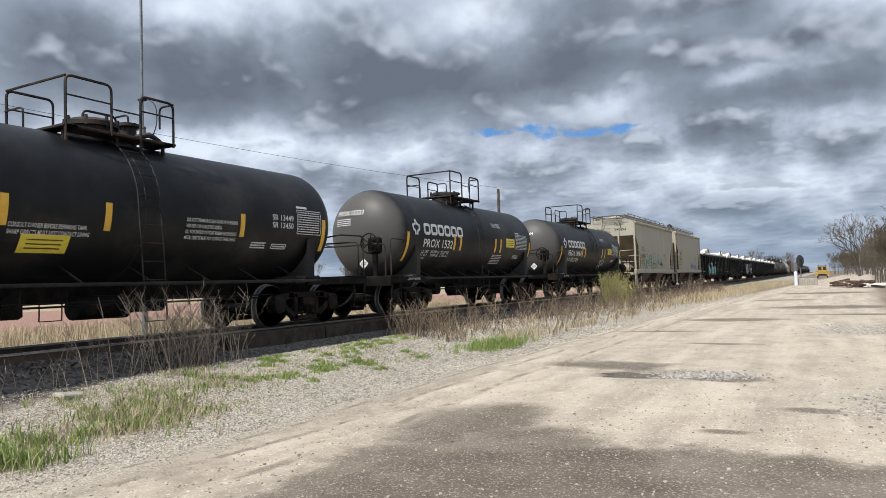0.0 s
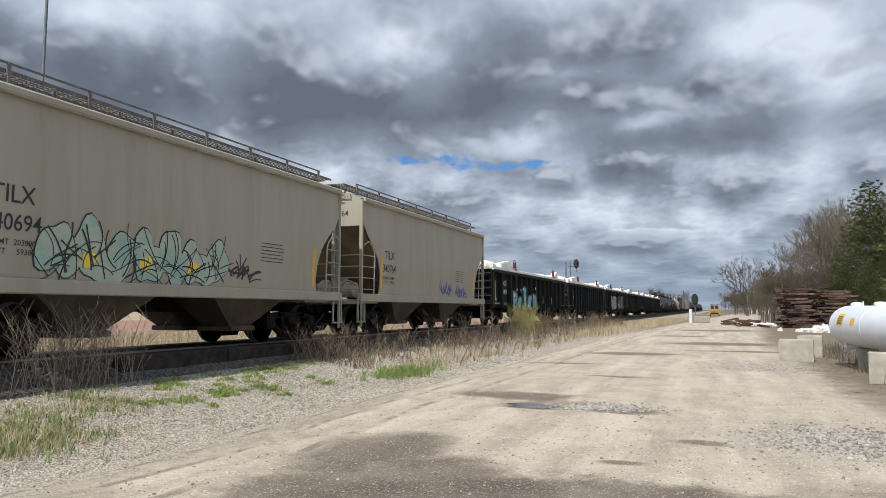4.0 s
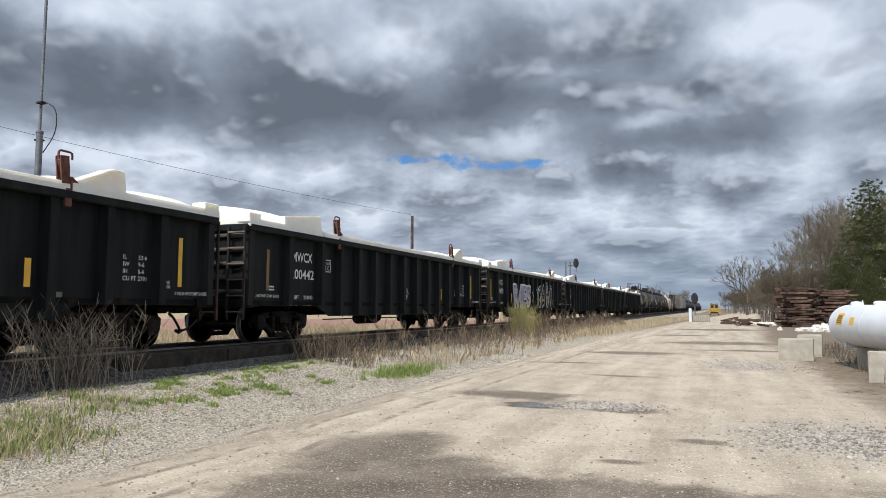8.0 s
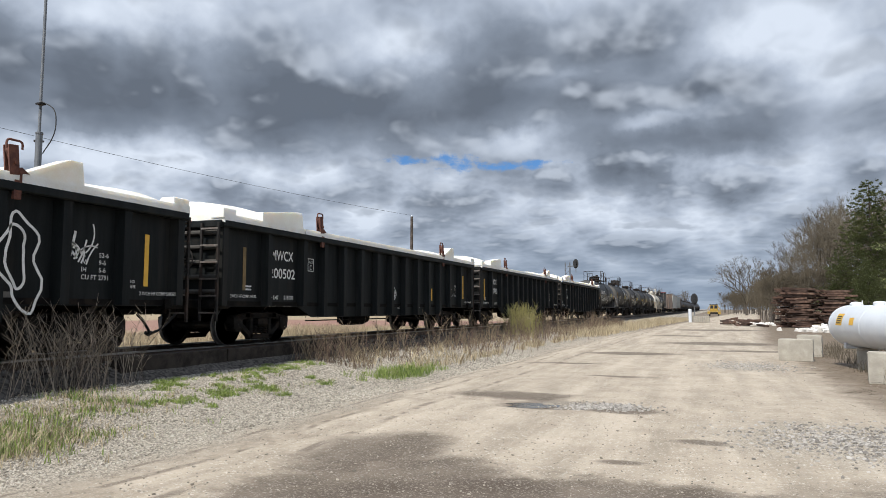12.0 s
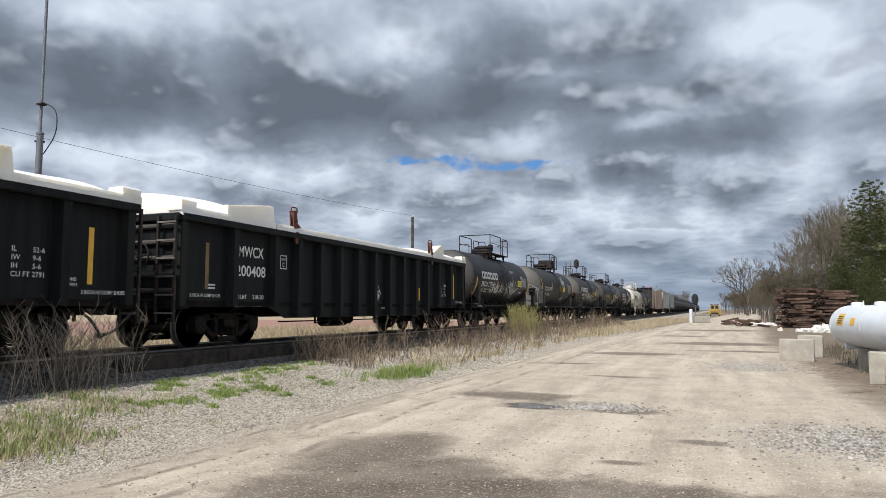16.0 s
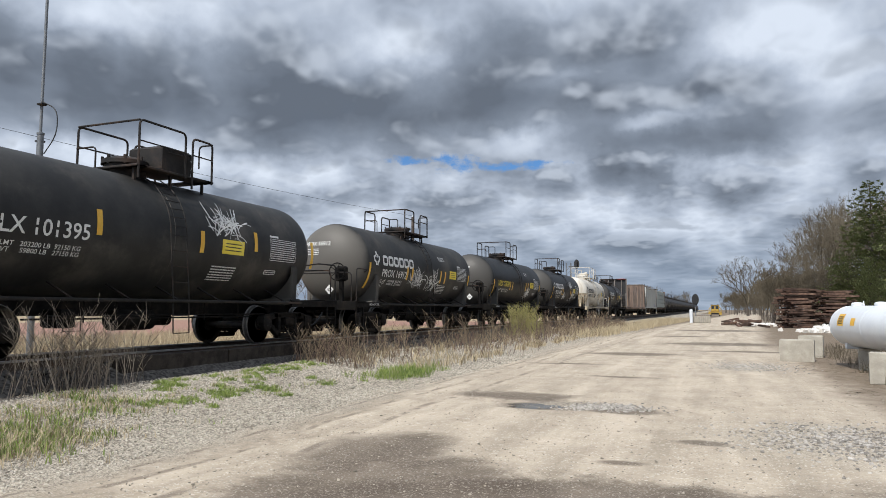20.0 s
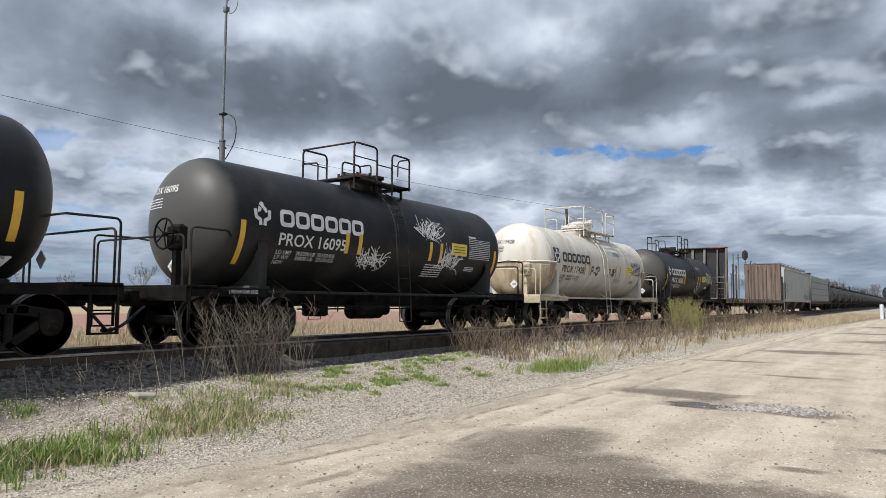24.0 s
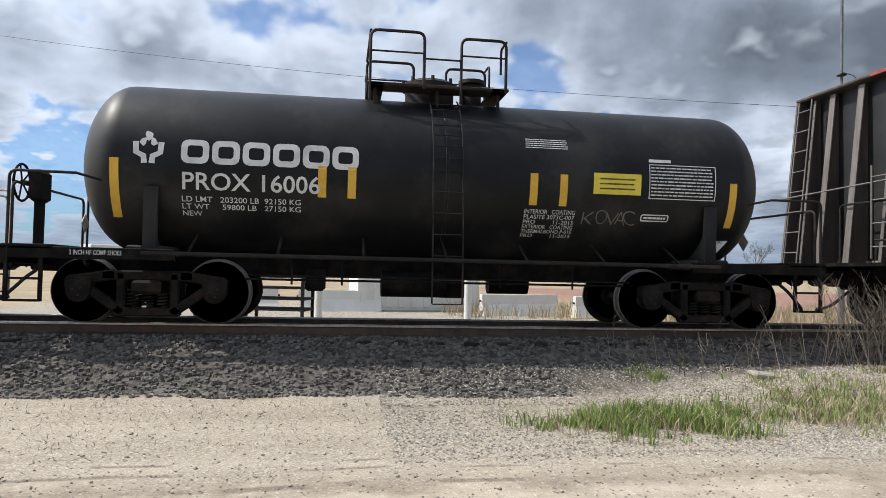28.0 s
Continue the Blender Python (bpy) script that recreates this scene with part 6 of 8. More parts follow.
def ground_material():
    m = bpy.data.materials.new("dirt_and_gravel")
    m.use_nodes = True
    m.node_tree.nodes.clear()
    add = nodes_of(m.node_tree)
    co = add("ShaderNodeTexCoord").outputs["Object"]
    sep = add("ShaderNodeSeparateXYZ", ins={0: co})
    X, Y, _ = sep.outputs

    def noi(scale, detail=5.0, rough=0.6, vec=None):
        return add("ShaderNodeTexNoise", ins={"Vector": vec if vec is not None else co, "Scale": scale, "Detail": detail, "Roughness": rough}).outputs["Fac"]
    n_big, n_mid, n_small, n_tiny = noi(0.35), noi(1.3), noi(6.0), noi(34.0, 6.0, 0.7)
    wob = fmath(add, "MULTIPLY_ADD", n_mid, 1.8, -0.9)
    wob2 = fmath(add, "MULTIPLY_ADD", n_small, 0.7, -0.35)
    w = fmath(add, "ADD", wob, wob2)
    # wheel tracks pull the dirt along the road
    vr = add("ShaderNodeVectorMath", op="MULTIPLY", ins={0: co, 1: (1.6, 0.16, 1.0)}).outputs[0]
    n_track = noi(1.0, 5.0, 0.6, vr)
    stones = add("ShaderNodeTexVoronoi", ins={"Vector": co, "Scale": 66.0})
    stones2 = add("ShaderNodeTexVoronoi", ins={"Vector": co, "Scale": 19.0})
    sc = add("ShaderNodeSeparateColor", ins={0: stones.outputs["Color"]}).outputs[0]
    sc2 = add("ShaderNodeSeparateColor", ins={0: stones2.outputs["Color"]}).outputs[0]

    def c3(a, b, f):
        return mixc(add, f, (*a, 1), (*b, 1))
    fine = smooth(add, fmath(add, "ADD", fmath(add, "MULTIPLY", n_tiny, 0.5), fmath(add, "MULTIPLY", n_mid, 0.5)), 0.35, 0.65)
    dirt = c3((0.31, 0.258, 0.197), (0.46, 0.39, 0.305), fine)
    dirt = mixc(add, fmath(add, "MULTIPLY", smooth(add, n_track, 0.46, 0.68), 0.65), dirt, (0.53, 0.455, 0.36, 1))
    dirt = mixc(add, fmath(add, "MULTIPLY", smooth(add, n_track, 0.50, 0.33), 0.55), dirt, (0.25, 0.21, 0.16, 1))
    speck = fmath(add, "MULTIPLY", smooth(add, sc, 0.78, 0.86), 0.65)
    dirt = mixc(add, speck, dirt, c3((0.22, 0.19, 0.15), (0.68, 0.63, 0.55), sc2))
    gravel = c3((0.135, 0.116, 0.091), (0.48, 0.43, 0.352), smooth(add, fmath(add, "ADD", fmath(add, "MULTIPLY", sc, 0.6), fmath(add, "MULTIPLY", n_tiny, 0.4)), 0.15, 0.85))
    damp = c3((0.078, 0.060, 0.045), (0.150, 0.119, 0.092), fine)
    damp = mixc(add, fmath(add, "MULTIPLY", smooth(add, sc, 0.76, 0.95), 0.5), damp, (0.38, 0.34, 0.285, 1))
    soil = c3((0.11, 0.083, 0.060), (0.225, 0.178, 0.13), smooth(add, fmath(add, "ADD", fmath(add, "MULTIPLY", n_tiny, 0.5), fmath(add, "MULTIPLY", n_small, 0.5)), 0.35, 0.65))
    ballast = c3((0.035, 0.030, 0.026), (0.145, 0.13, 0.115), sc2)
    field = c3((0.25, 0.19, 0.12), (0.40, 0.32, 0.21), smooth(add, fmath(add, "ADD", fmath(add, "MULTIPLY", n_tiny, 0.4), fmath(add, "MULTIPLY", n_big, 0.6)), 0.36, 0.64))
    red = c3((0.22, 0.115, 0.09), (0.31, 0.18, 0.14), fine)

    def band(v, lo, hi, soft):
        return fmath(add, "MULTIPLY", smooth(add, v, lo - soft, lo + soft), fmath(add, "SUBTRACT", 1.0, smooth(add, v, hi - soft, hi + soft)))

    def blob(cx, cy, rx, ry, soft=0.35, rag=0.30):
        a = fmath(add, "DIVIDE", fmath(add, "SUBTRACT", X, cx), rx)
        b = fmath(add, "DIVIDE", fmath(add, "SUBTRACT", Y, cy), ry)
        r = fmath(add, "SQRT", fmath(add, "ADD", fmath(add, "MULTIPLY", a, a), fmath(add, "MULTIPLY", b, b)))
        r = fmath(add, "MULTIPLY_ADD", w, rag, r)
        return fmath(add, "SUBTRACT", 1.0, smooth(add, r, 1.0 - soft, 1.0 + soft))
    xw = fmath(add, "MULTIPLY_ADD", w, 0.45, X)
    col = soil
    # the field across the track turns red-brown further off
    far_red = fmath(add, "MULTIPLY", band(X, -75.0, -19.0, 3.0), band(Y, 14.0, 90.0, 5.0))
    col = mixc(add, band(xw, -400.0, -13.5, 0.5), col, field)
    col = mixc(add, fmath(add, "MULTIPLY", far_red, 0.9), col, red)
    lot = fmath(add, "MULTIPLY", band(xw, -34.0, -14.2, 0.6), band(fmath(add, "ADD", Y, w), -12.0, 7.5, 1.0))
    col = mixc(add, lot, col, gravel)
    # verge, road
    col = mixc(add, band(xw, -9.9, -5.5, 0.35), col, gravel)
    earthy = fmath(add, "MULTIPLY", band(xw, -9.9, -5.6, 0.4), smooth(add, fmath(add, "MULTIPLY_ADD", w, 1.5, Y), 6.0, 2.0))
    col = mixc(add, fmath(add, "MULTIPLY", earthy, 0.5), col, dirt)
    far_x = fmath(add, "MULTIPLY", fmath(add, "MAXIMUM", fmath(add, "SUBTRACT", Y, 40.0), 0.0), 0.05)
    rx = fmath(add, "SUBTRACT", xw, far_x)
    rx = fmath(add, "MULTIPLY_ADD", smooth(add, Y, 20.0, 4.0), -0.6, rx)
    col = mixc(add, band(fmath(add, "MULTIPLY_ADD", w, 0.9, rx), -6.1, 2.3, 0.75), col, dirt)
    for b in (blob(-2.7, 5.0, 1.5, 2.2, 0.14), blob(-0.7, 4.6, 2.9, 2.3, 0.12), blob(-3.7, 7.4, 0.8, 1.1, 0.35), blob(-3.6, 13.0, 1.1, 0.55, 0.3, 0.6), blob(-2.5, 12.0, 1.2, 0.5, 0.3, 0.6), blob(-1.4, 11.6, 0.6, 0.35, 0.3, 0.6), blob(-0.2, 9.2, 0.32, 0.16, 0.4, 0.5), blob(-1.0, 7.7, 0.25, 0.12, 0.4, 0.5), blob(-2.3, 17.4, 0.8, 0.22, 0.5, 0.9), blob(-4.2, 21.0, 1.0, 0.22, 0.5, 0.6), blob(1.1, 29.5, 1.8, 0.5, 0.5, 0.8), blob(2.6, 6.0, 2.2, 1.6),
              blob(-2.9, 26.5, 1.6, 0.8), blob(0.2, 35.5, 2.4, 1.6), blob(0.2, 58.0, 3.2, 2.2), blob(-2.2, 45.0, 1.6, 0.9)):
        col = mixc(add, fmath(add, "MULTIPLY", b, 0.85), col, damp)
    # loose grey gravel at the road's side and in the pothole
    for b in (blob(1.7, 9.9, 1.7, 1.5, 0.35, 0.5), blob(-2.35, 12.1, 0.75, 0.42, 0.4, 0.6), blob(0.6, 21.5, 0.9, 1.2, 0.5, 0.6)):
        col = mixc(add, fmath(add, "MULTIPLY", b, 0.7), col, gravel)
    # thin ruts that tyres have pressed into the road's edge
    bend = fmath(add, "MULTIPLY_ADD", noi(0.22, 2.0), 0.9, -0.45)
    for rx0, rw in ((-5.75, 0.035), (-5.30, 0.05), (-6.05, 0.03), (-4.55, 0.06)):
        dx = fmath(add, "ABSOLUTE", fmath(add, "SUBTRACT", fmath(add, "ADD", X, bend), rx0))
        line = fmath(add, "MULTIPLY", fmath(add, "SUBTRACT", 1.0, smooth(add, fmath(add, "MULTIPLY_ADD", n_small, 0.05, dx), rw * 0.6 + 0.02, rw * 1.6 + 0.03)), smooth(add, n_mid, 0.44, 0.58))
        col = mixc(add, fmath(add, "MULTIPLY", line, 0.7), col, damp)
    col = mixc(add, blob(-6.6, 7.5, 0.5, 4.0), col, gravel)
    near = fmath(add, "SUBTRACT", 1.0, smooth(add, fmath(add, "ADD", Y, w), 3.0, 5.5))
    col = mixc(add, fmath(add, "MULTIPLY", band(fmath(add, "MULTIPLY_ADD", w, 0.35, X), TRACK_X, TRACK_X + 2.6, 0.3), near), col, ballast)
    col = mixc(add, band(fmath(add, "MULTIPLY_ADD", w, 0.25, X), TRACK_X - 2.6, TRACK_X + 2.05, 0.25), col, ballast)
    rough = fmath(add, "MULTIPLY_ADD", n_tiny, 0.1, 0.86)
    bs = add("ShaderNodeBsdfPrincipled", ins={"Base Color": col, "Roughness": rough, "Specular IOR Level": 0.25})
    hgt = fmath(add, "ADD", fmath(add, "MULTIPLY", stones.outputs["Distance"], -0.6), fmath(add, "ADD", fmath(add, "MULTIPLY", n_tiny, 0.7), fmath(add, "MULTIPLY", n_small, 1.2)))
    bp = add("ShaderNodeBump", ins={"Height": hgt, "Strength": 0.4, "Distance": 0.025})
    m.node_tree.links.new(bp.outputs[0], bs.inputs["Normal"])
    out = add("ShaderNodeOutputMaterial")
    m.node_tree.links.new(bs.outputs[0], out.inputs[0])
    M["ground"] = m


def build_ground():
    ground_material()
    xs = spaced([(-2500, -300, 200), (-300, -60, 20), (-60, -16, 2), (-16, 6, 0.2), (6, 20, 1.0), (20, 80, 6), (80, 300, 30), (300, 2500, 200)])
    ys = spaced([(-300, -40, 30), (-40, -8, 2), (-8, 26, 0.22), (26, 60, 0.6), (60, 130, 2), (130, 400, 15), (400, 3500, 200)])
    vs = [(x, y, ground_z(x, y)) for y in ys for x in xs]
    n = len(xs)
    fs = [(j * n + i, j * n + i + 1, (j + 1) * n + i + 1, (j + 1) * n + i) for j in range(len(ys) - 1) for i in range(n - 1)]
    me = bpy.data.meshes.new("ground")
    me.from_pydata(vs, [], fs)
    me.materials.append(M["ground"])
    me.shade_smooth()
    tagged(new("ground", me), "tan dirt road, grey gravel verge, ballast and dry fields", "ground", kind="structure")


build_ground()


def stone_points(rnd, r, flat=0.7):
    """A small rough stone of eight corners."""
    vs = []
    for sx, sy, sz in ((-1, -1, -1), (1, -1, -1), (1, 1, -1), (-1, 1, -1), (-1, -1, 1), (1, -1, 1), (1, 1, 1), (-1, 1, 1)):
        k = 0.62 if sz < 0 else rnd.uniform(0.35, 0.7)
        vs.append(Vector((sx * k * rnd.uniform(0.7, 1.2), sy * k * rnd.uniform(0.7, 1.2), sz * 0.55 * flat * rnd.uniform(0.7, 1.2))) * r)
    t = rnd.uniform(0, 6.28)
    tl = rnd.uniform(-0.5, 0.5)
    m = Matrix.Rotation(t, 3, "Z") @ Matrix.Rotation(tl, 3, "X")
    return [m @ v for v in vs]


STONE_FACES = [(0, 3, 2, 1), (4, 5, 6, 7), (0, 1, 5, 4), (1, 2, 6, 5), (2, 3, 7, 6), (3, 0, 4, 7)]


def stones(name, label, mat, count, where, rnd):
    g = Geo()
    for _ in range(count):
        p = where(rnd)
        if p is None:
            continue
        x, y, r = p
        z = ground_z(x, y) + r * 0.18
        g.add([v + Vector((x, y, z)) for v in stone_points(rnd, r)], STONE_FACES)
    me = bpy.data.meshes.new(name)
    me.from_pydata(g.v, [], g.f)
    me.materials.append(M[mat])
    tagged(new(name, me), label, "stones", kind="stuff")


def ballast_spot(rnd):
    y = -7 + (13 * rnd.random() if rnd.random() < 0.55 else 13 + 34 * rnd.random())
    x = TRACK_X + rnd.uniform(-1.6, 2.75 if y < 3 or y > 22 else 1.4)
    return x, y, rnd.uniform(0.022, 0.052) if y < 6 else rnd.uniform(0.035, 0.07)


def pebble_spot(rnd):
    d = 3.2 + 15 * rnd.random() ** 1.7
    a = radians(rnd.uniform(-14, 118))
    x, y = -d * math.sin(a), d * math.cos(a)
    if x < -9.3 or y < -5:
        return None
    return x, y, rnd.uniform(0.006, 0.015) * (1.7 if rnd.random() < 0.05 else 1.0)


def verge_spot(rnd):
    y = 0.5 + 24 * rnd.random() ** 1.25
    x = -5.9 - 3.7 * rnd.random() ** 0.85
    return x, y, rnd.uniform(0.007, 0.017) + 0.0006 * y


def gravel_spot(rnd):
    cx, cy, sx, sy = rnd.choice(((1.7, 9.9, 0.75, 0.65), (1.7, 9.9, 0.75, 0.65), (-1.75, 11.9, 0.35, 0.22), (0.9, 22.0, 0.6, 0.8)))
    return rnd.gauss(cx, sx), rnd.gauss(cy, sy), rnd.uniform(0.012, 0.034)


RND = random.Random(5)
stones("ballast", "dark grey crushed stone ballast beside the rails", "ballast_stone", 26000, ballast_spot, RND)
stones("pebbles", "small pale pebbles strewn on the dirt road", "pebble", 15000, pebble_spot, RND)
stones("loose_gravel", "loose grey gravel at the road's side and in the pothole", "gravel_grey", 3600, gravel_spot, RND)
stones("verge_gravel", "pale crushed gravel on the verge", "gravel_pale", 42000, verge_spot, RND)

# water lying in the pothole
g = Geo()
ring = []
for i in range(36):
    t = 2 * math.pi * i / 36
    k = 1 + 0.25 * math.sin(3 * t + 1) + 0.16 * math.sin(5 * t) + 0.10 * math.sin(9 * t + 2)
    ring.append((0.50 * k * math.cos(t), 0.34 * k * math.sin(t), 0))
g.add(ring, [tuple(range(36))])
M["water"] = material("water", (0.10, 0.085, 0.065), (0.14, 0.12, 0.09), 0.12)
pud = new("puddle", g.mesh("puddle", "water"))
pud.matrix_basis = pose(POTHOLE[0] - 0.05, POTHOLE[1] + 0.05, ground_z(*POTHOLE) + 0.007)
tagged(pud, "shallow muddy puddle in a pothole of the road", "puddle", kind="structure")


# ---- track ----
def rail_part(x, parent):
    prof = [(-0.07, 0.0), (0.07, 0.0), (0.07, 0.012), (0.012, 0.03), (0.009, 0.125), (0.034, 0.14), (-0.034, 0.14), (-0.009, 0.125), (-0.012, 0.03), (-0.07, 0.012)]
    g = Geo()
    z0 = RAIL_TOP - 0.172
    g.prism([(x + a, z0 + b) for a, b in prof], "y", -120, 900)
    rail = part("rail", g, "rail_steel", parent, "rust-brown steel rail")
    g = Geo()
    g.prism([(x - 0.036, RAIL_TOP - 0.034), (x + 0.036, RAIL_TOP - 0.034), (x + 0.036, RAIL_TOP - 0.008), (x + 0.026, RAIL_TOP), (x - 0.026, RAIL_TOP), (x - 0.036, RAIL_TOP - 0.008)], "y", -120, 900)
    part("rail_head", g, ["rail_head"], rail, "polished rail head")


def build_track():
    tr = tagged(new("track"), "straight single railway track on wooden ties", "railway track", kind="structure")
    for s in (-1, 1):
        rail_part(TRACK_X + s * 0.753, tr)
    rnd = random.Random(9)
    g = Geo()
    g.box((0, 0, 0), (2.6, 0.23, 0.18), None, 0.012)
    me = g.mesh("tie", "tie_wood")
    gp = Geo()
    for s in (-1, 1):
        gp.box((s * 0.753, 0, 0.098), (0.36, 0.19, 0.02), None, 0.004)
        for dx in (-0.10, 0.10):
            gp.box((s * 0.753 + dx, 0.05, 0.125), (0.03, 0.03, 0.05))
            gp.box((s * 0.753 + dx, -0.05, 0.125), (0.03, 0.03, 0.05))
    plate = gp.mesh("tie_plate", "rail_steel")
    far = Geo()
    y = -9.0
    while y < 260:
        p = pose(TRACK_X + rnd.uniform(-0.05, 0.05), y, RAIL_TOP - 0.172 - 0.11 + rnd.uniform(-0.01, 0.0), 0, 0, rnd.uniform(-1.2, 1.2))
        if y < 62:
            t = part("tie", me, None, tr, at=p)
            part("tie_plate", plate, None, t)
        else:
            far.box((p.translation.x, y, p.translation.z), (2.6, 0.23, 0.18))
        y += 0.52
    tagged(part("far_ties", far, "tie_wood", tr), kind="stuff")


build_track()

# crossing timbers laid against the near rail
tm = thing("crossing_timbers", "dark creosoted timbers laid against the near rail", "timbers", (TRACK_X + 1.36, 0, 0))
for k in range(3):
    g = Geo()
    g.box((0.01 * (k % 2), 11.0 + 2.92 * k, RAIL_TOP - 0.23), (0.24, 2.88, 0.40), None, 0.015)
    part("timber", g, "tie_wood", tm)


# ---- grass and weeds ----
def blades(g, x, y, rnd, n, h, spread, wid=0.006, lean=0.35, z=None):
    z = ground_z(x, y) - 0.01 if z is None else z
    for _ in range(n):
        a, r = rnd.uniform(0, 6.28), spread * rnd.random() ** 0.7
        bx, by = x + r * math.cos(a), y + r * math.sin(a)
        hh = h * rnd.uniform(0.5, 1.15)
        la, ll = rnd.uniform(0, 6.28), hh * lean * rnd.random()
        w = wid * rnd.uniform(0.7, 1.4)
        t = rnd.uniform(0, 3.14)
        cx, cy = w * math.cos(t), w * math.sin(t)
        mx, my = bx + ll * 0.35 * math.cos(la), by + ll * 0.35 * math.sin(la)
        tx, ty = bx + ll * math.cos(la), by + ll * math.sin(la)
        g.add([(bx - cx, by - cy, z), (bx + cx, by + cy, z), (mx + cx * 0.7, my + cy * 0.7, z + hh * 0.6), (mx - cx * 0.7, my - cy * 0.7, z + hh * 0.6), (tx, ty, z + hh)],
              [(0, 1, 2, 3), (3, 2, 4)])


def stuff(name, g, mat, label, category):
    me = bpy.data.meshes.new(name)
    me.from_pydata(g.v, [], g.f)
    me.materials.append(M[mat])
    return tagged(new(name, me), label, category, kind="stuff")


def weed_stem(g, x, y, rnd, h, thick, forks=4, lean=0.25):
    """One dead stem with side twigs."""
    z = ground_z(x, y) - 0.02
    la = rnd.uniform(0, 6.28)
    lx, ly = lean * h * rnd.random() * math.cos(la), lean * h * rnd.random() * math.sin(la)
    p0, p1, p2 = Vector((x, y, z)), Vector((x + lx * 0.4, y + ly * 0.4, z + h * 0.55)), Vector((x + lx, y + ly, z + h))
    g.tube([p0, p1, p2], thick, 3, thick * 0.4, cap=False)
    for _ in range(forks):
        t = rnd.uniform(0.35, 0.95)
        b = p0.lerp(p1, t * 2) if t < 0.5 else p1.lerp(p2, t * 2 - 1)
        a, l = rnd.uniform(0, 6.28), h * rnd.uniform(0.12, 0.32)
        g.tube([b, b + Vector((math.cos(a) * l * 0.6, math.sin(a) * l * 0.6, l * rnd.uniform(0.4, 0.9)))], thick * 0.55, 3, thick * 0.3, cap=False)


def build_weeds():
    rnd = random.Random(21)
    # the thick dead clump beside the rails
    g = Geo()
    for _ in range(150):
        weed_stem(g, rnd.gauss(-9.55, 0.20), rnd.gauss(8.3, 0.55), rnd, rnd.uniform(0.5, 1.35), 0.0062, 6, 0.7)
    for _ in range(40):
        weed_stem(g, rnd.gauss(-9.5, 0.35), rnd.uniform(3.5, 7.4), rnd, rnd.uniform(0.3, 0.7), 0.005, 4, 0.6)
    stuff("dead_weed_clump", g, "twig_grey", "grey-brown dead weed stems standing beside the rail", "weeds")
    # long strip of dry weeds along the track
    g, g2, g3 = Geo(), Geo(), Geo()
    for _ in range(2300):
        y = 14.6 + 50 * rnd.random() ** 1.5
        x = rnd.uniform(-9.7, -7.7) + 1.5 * (rnd.random() ** 3) * sstep(y, 16, 23)
        k = 0.5 + noise.noise((x * 1.2, y * 0.55, 2))
        if k < 0.28:
            continue
        weed_stem(g if rnd.random() < 0.55 else g2, x, y, rnd, rnd.uniform(0.3, 1.15) * (1.1 if x < -8.6 else 0.6) * (0.6 + 0.6 * k) * (0.72 + 0.28 * sstep(y, 17, 24)), 0.006 + 0.00016 * y, 4, 0.9)
    for _ in range(620):
        y = 15.0 + 52 * rnd.random() ** 1.4
        x = -7.0 - 2.4 * rnd.random() ** 1.8
        if noise.noise((x * 1.0, y * 0.5, 12)) < -0.05:
            continue
        blades(g3, x, y, rnd, 9, rnd.uniform(0.15, 0.36), 0.2, 0.006 + 0.00025 * y, 1.2)
    stuff("dead_weed_strip", g, "weed_dry", "dry tan weeds in a long strip beside the track", "weeds")
    stuff("reddish_weed_strip", g2, "weed_red", "reddish-brown dead stems beside the track", "weeds")
    stuff("straw_grass", g3, "straw", "straw-coloured dry grass at the road's edge", "grass")
    # further strip towards the signal
    g = Geo()
    for _ in range(1600):
        y = 40 + 75 * rnd.random()
        x = rnd.uniform(-9.0, -6.2 + 0.045 * (y - 40))
        blades(g, x, y, rnd, 5, 0.45, 0.4, 0.016, 0.9, 0.05)
    stuff("far_straw_grass", g, "straw", "dry grass between the track and the road", "grass")
    # taller pale shrub
    g = Geo()
    for _ in range(150):
        weed_stem(g, rnd.gauss(-8.9, 0.35), rnd.gauss(33.6, 0.5), rnd, rnd.uniform(0.8, 1.7), 0.012, 5, 0.3)
    stuff("willow_shrub", g, "brush_shrub", "yellow-green budding shrub beside the track", "shrub")
    # green tufts on the gravel, and the grass bank
    g, gs = Geo(), Geo()
    spots = [(-8.1, 8.2), (-7.7, 9.0), (-7.5, 10.4), (-8.5, 9.2), (-7.9, 10.9), (-8.4, 12.3), (-9.2, 12.0), (-9.0, 11.2), (-9.3, 13.4), (-8.6, 13.0), (-8.3, 9.9), (-7.9, 8.8), (-8.7, 10.5), (-8.2, 11.6), (-8.9, 14.2), (-7.6, 9.6), (-8.0, 12.6), (-9.2, 10.0)]
    for sx, sy in spots:
        for _ in range(2):
            tx, ty, k = rnd.gauss(sx, 0.30), rnd.gauss(sy, 0.38), rnd.uniform(0.5, 1.2)
            for _ in range(int(13 * k)):
                blades(g, rnd.gauss(tx, 0.09 * k), rnd.gauss(ty, 0.13 * k), rnd, 16, 0.075, 0.07, 0.007, 1.3)
    # thick green patch, then a patch mixed with straw, then scattered tufts
    for cx, cy, rx, ry, n, green, dry, hgt in ((-7.15, 3.45, 0.55, 1.15, 430, 13, 3, 0.19), (-7.70, 6.0, 1.05, 1.15, 330, 6, 7, 0.13), (-8.4, 7.7, 0.8, 0.8, 130, 5, 7, 0.12), (-7.25, 5.5, 0.40, 0.7, 90, 5, 10, 0.15), (-9.3, 4.3, 0.25, 0.5, 30, 10, 1, 0.11)):
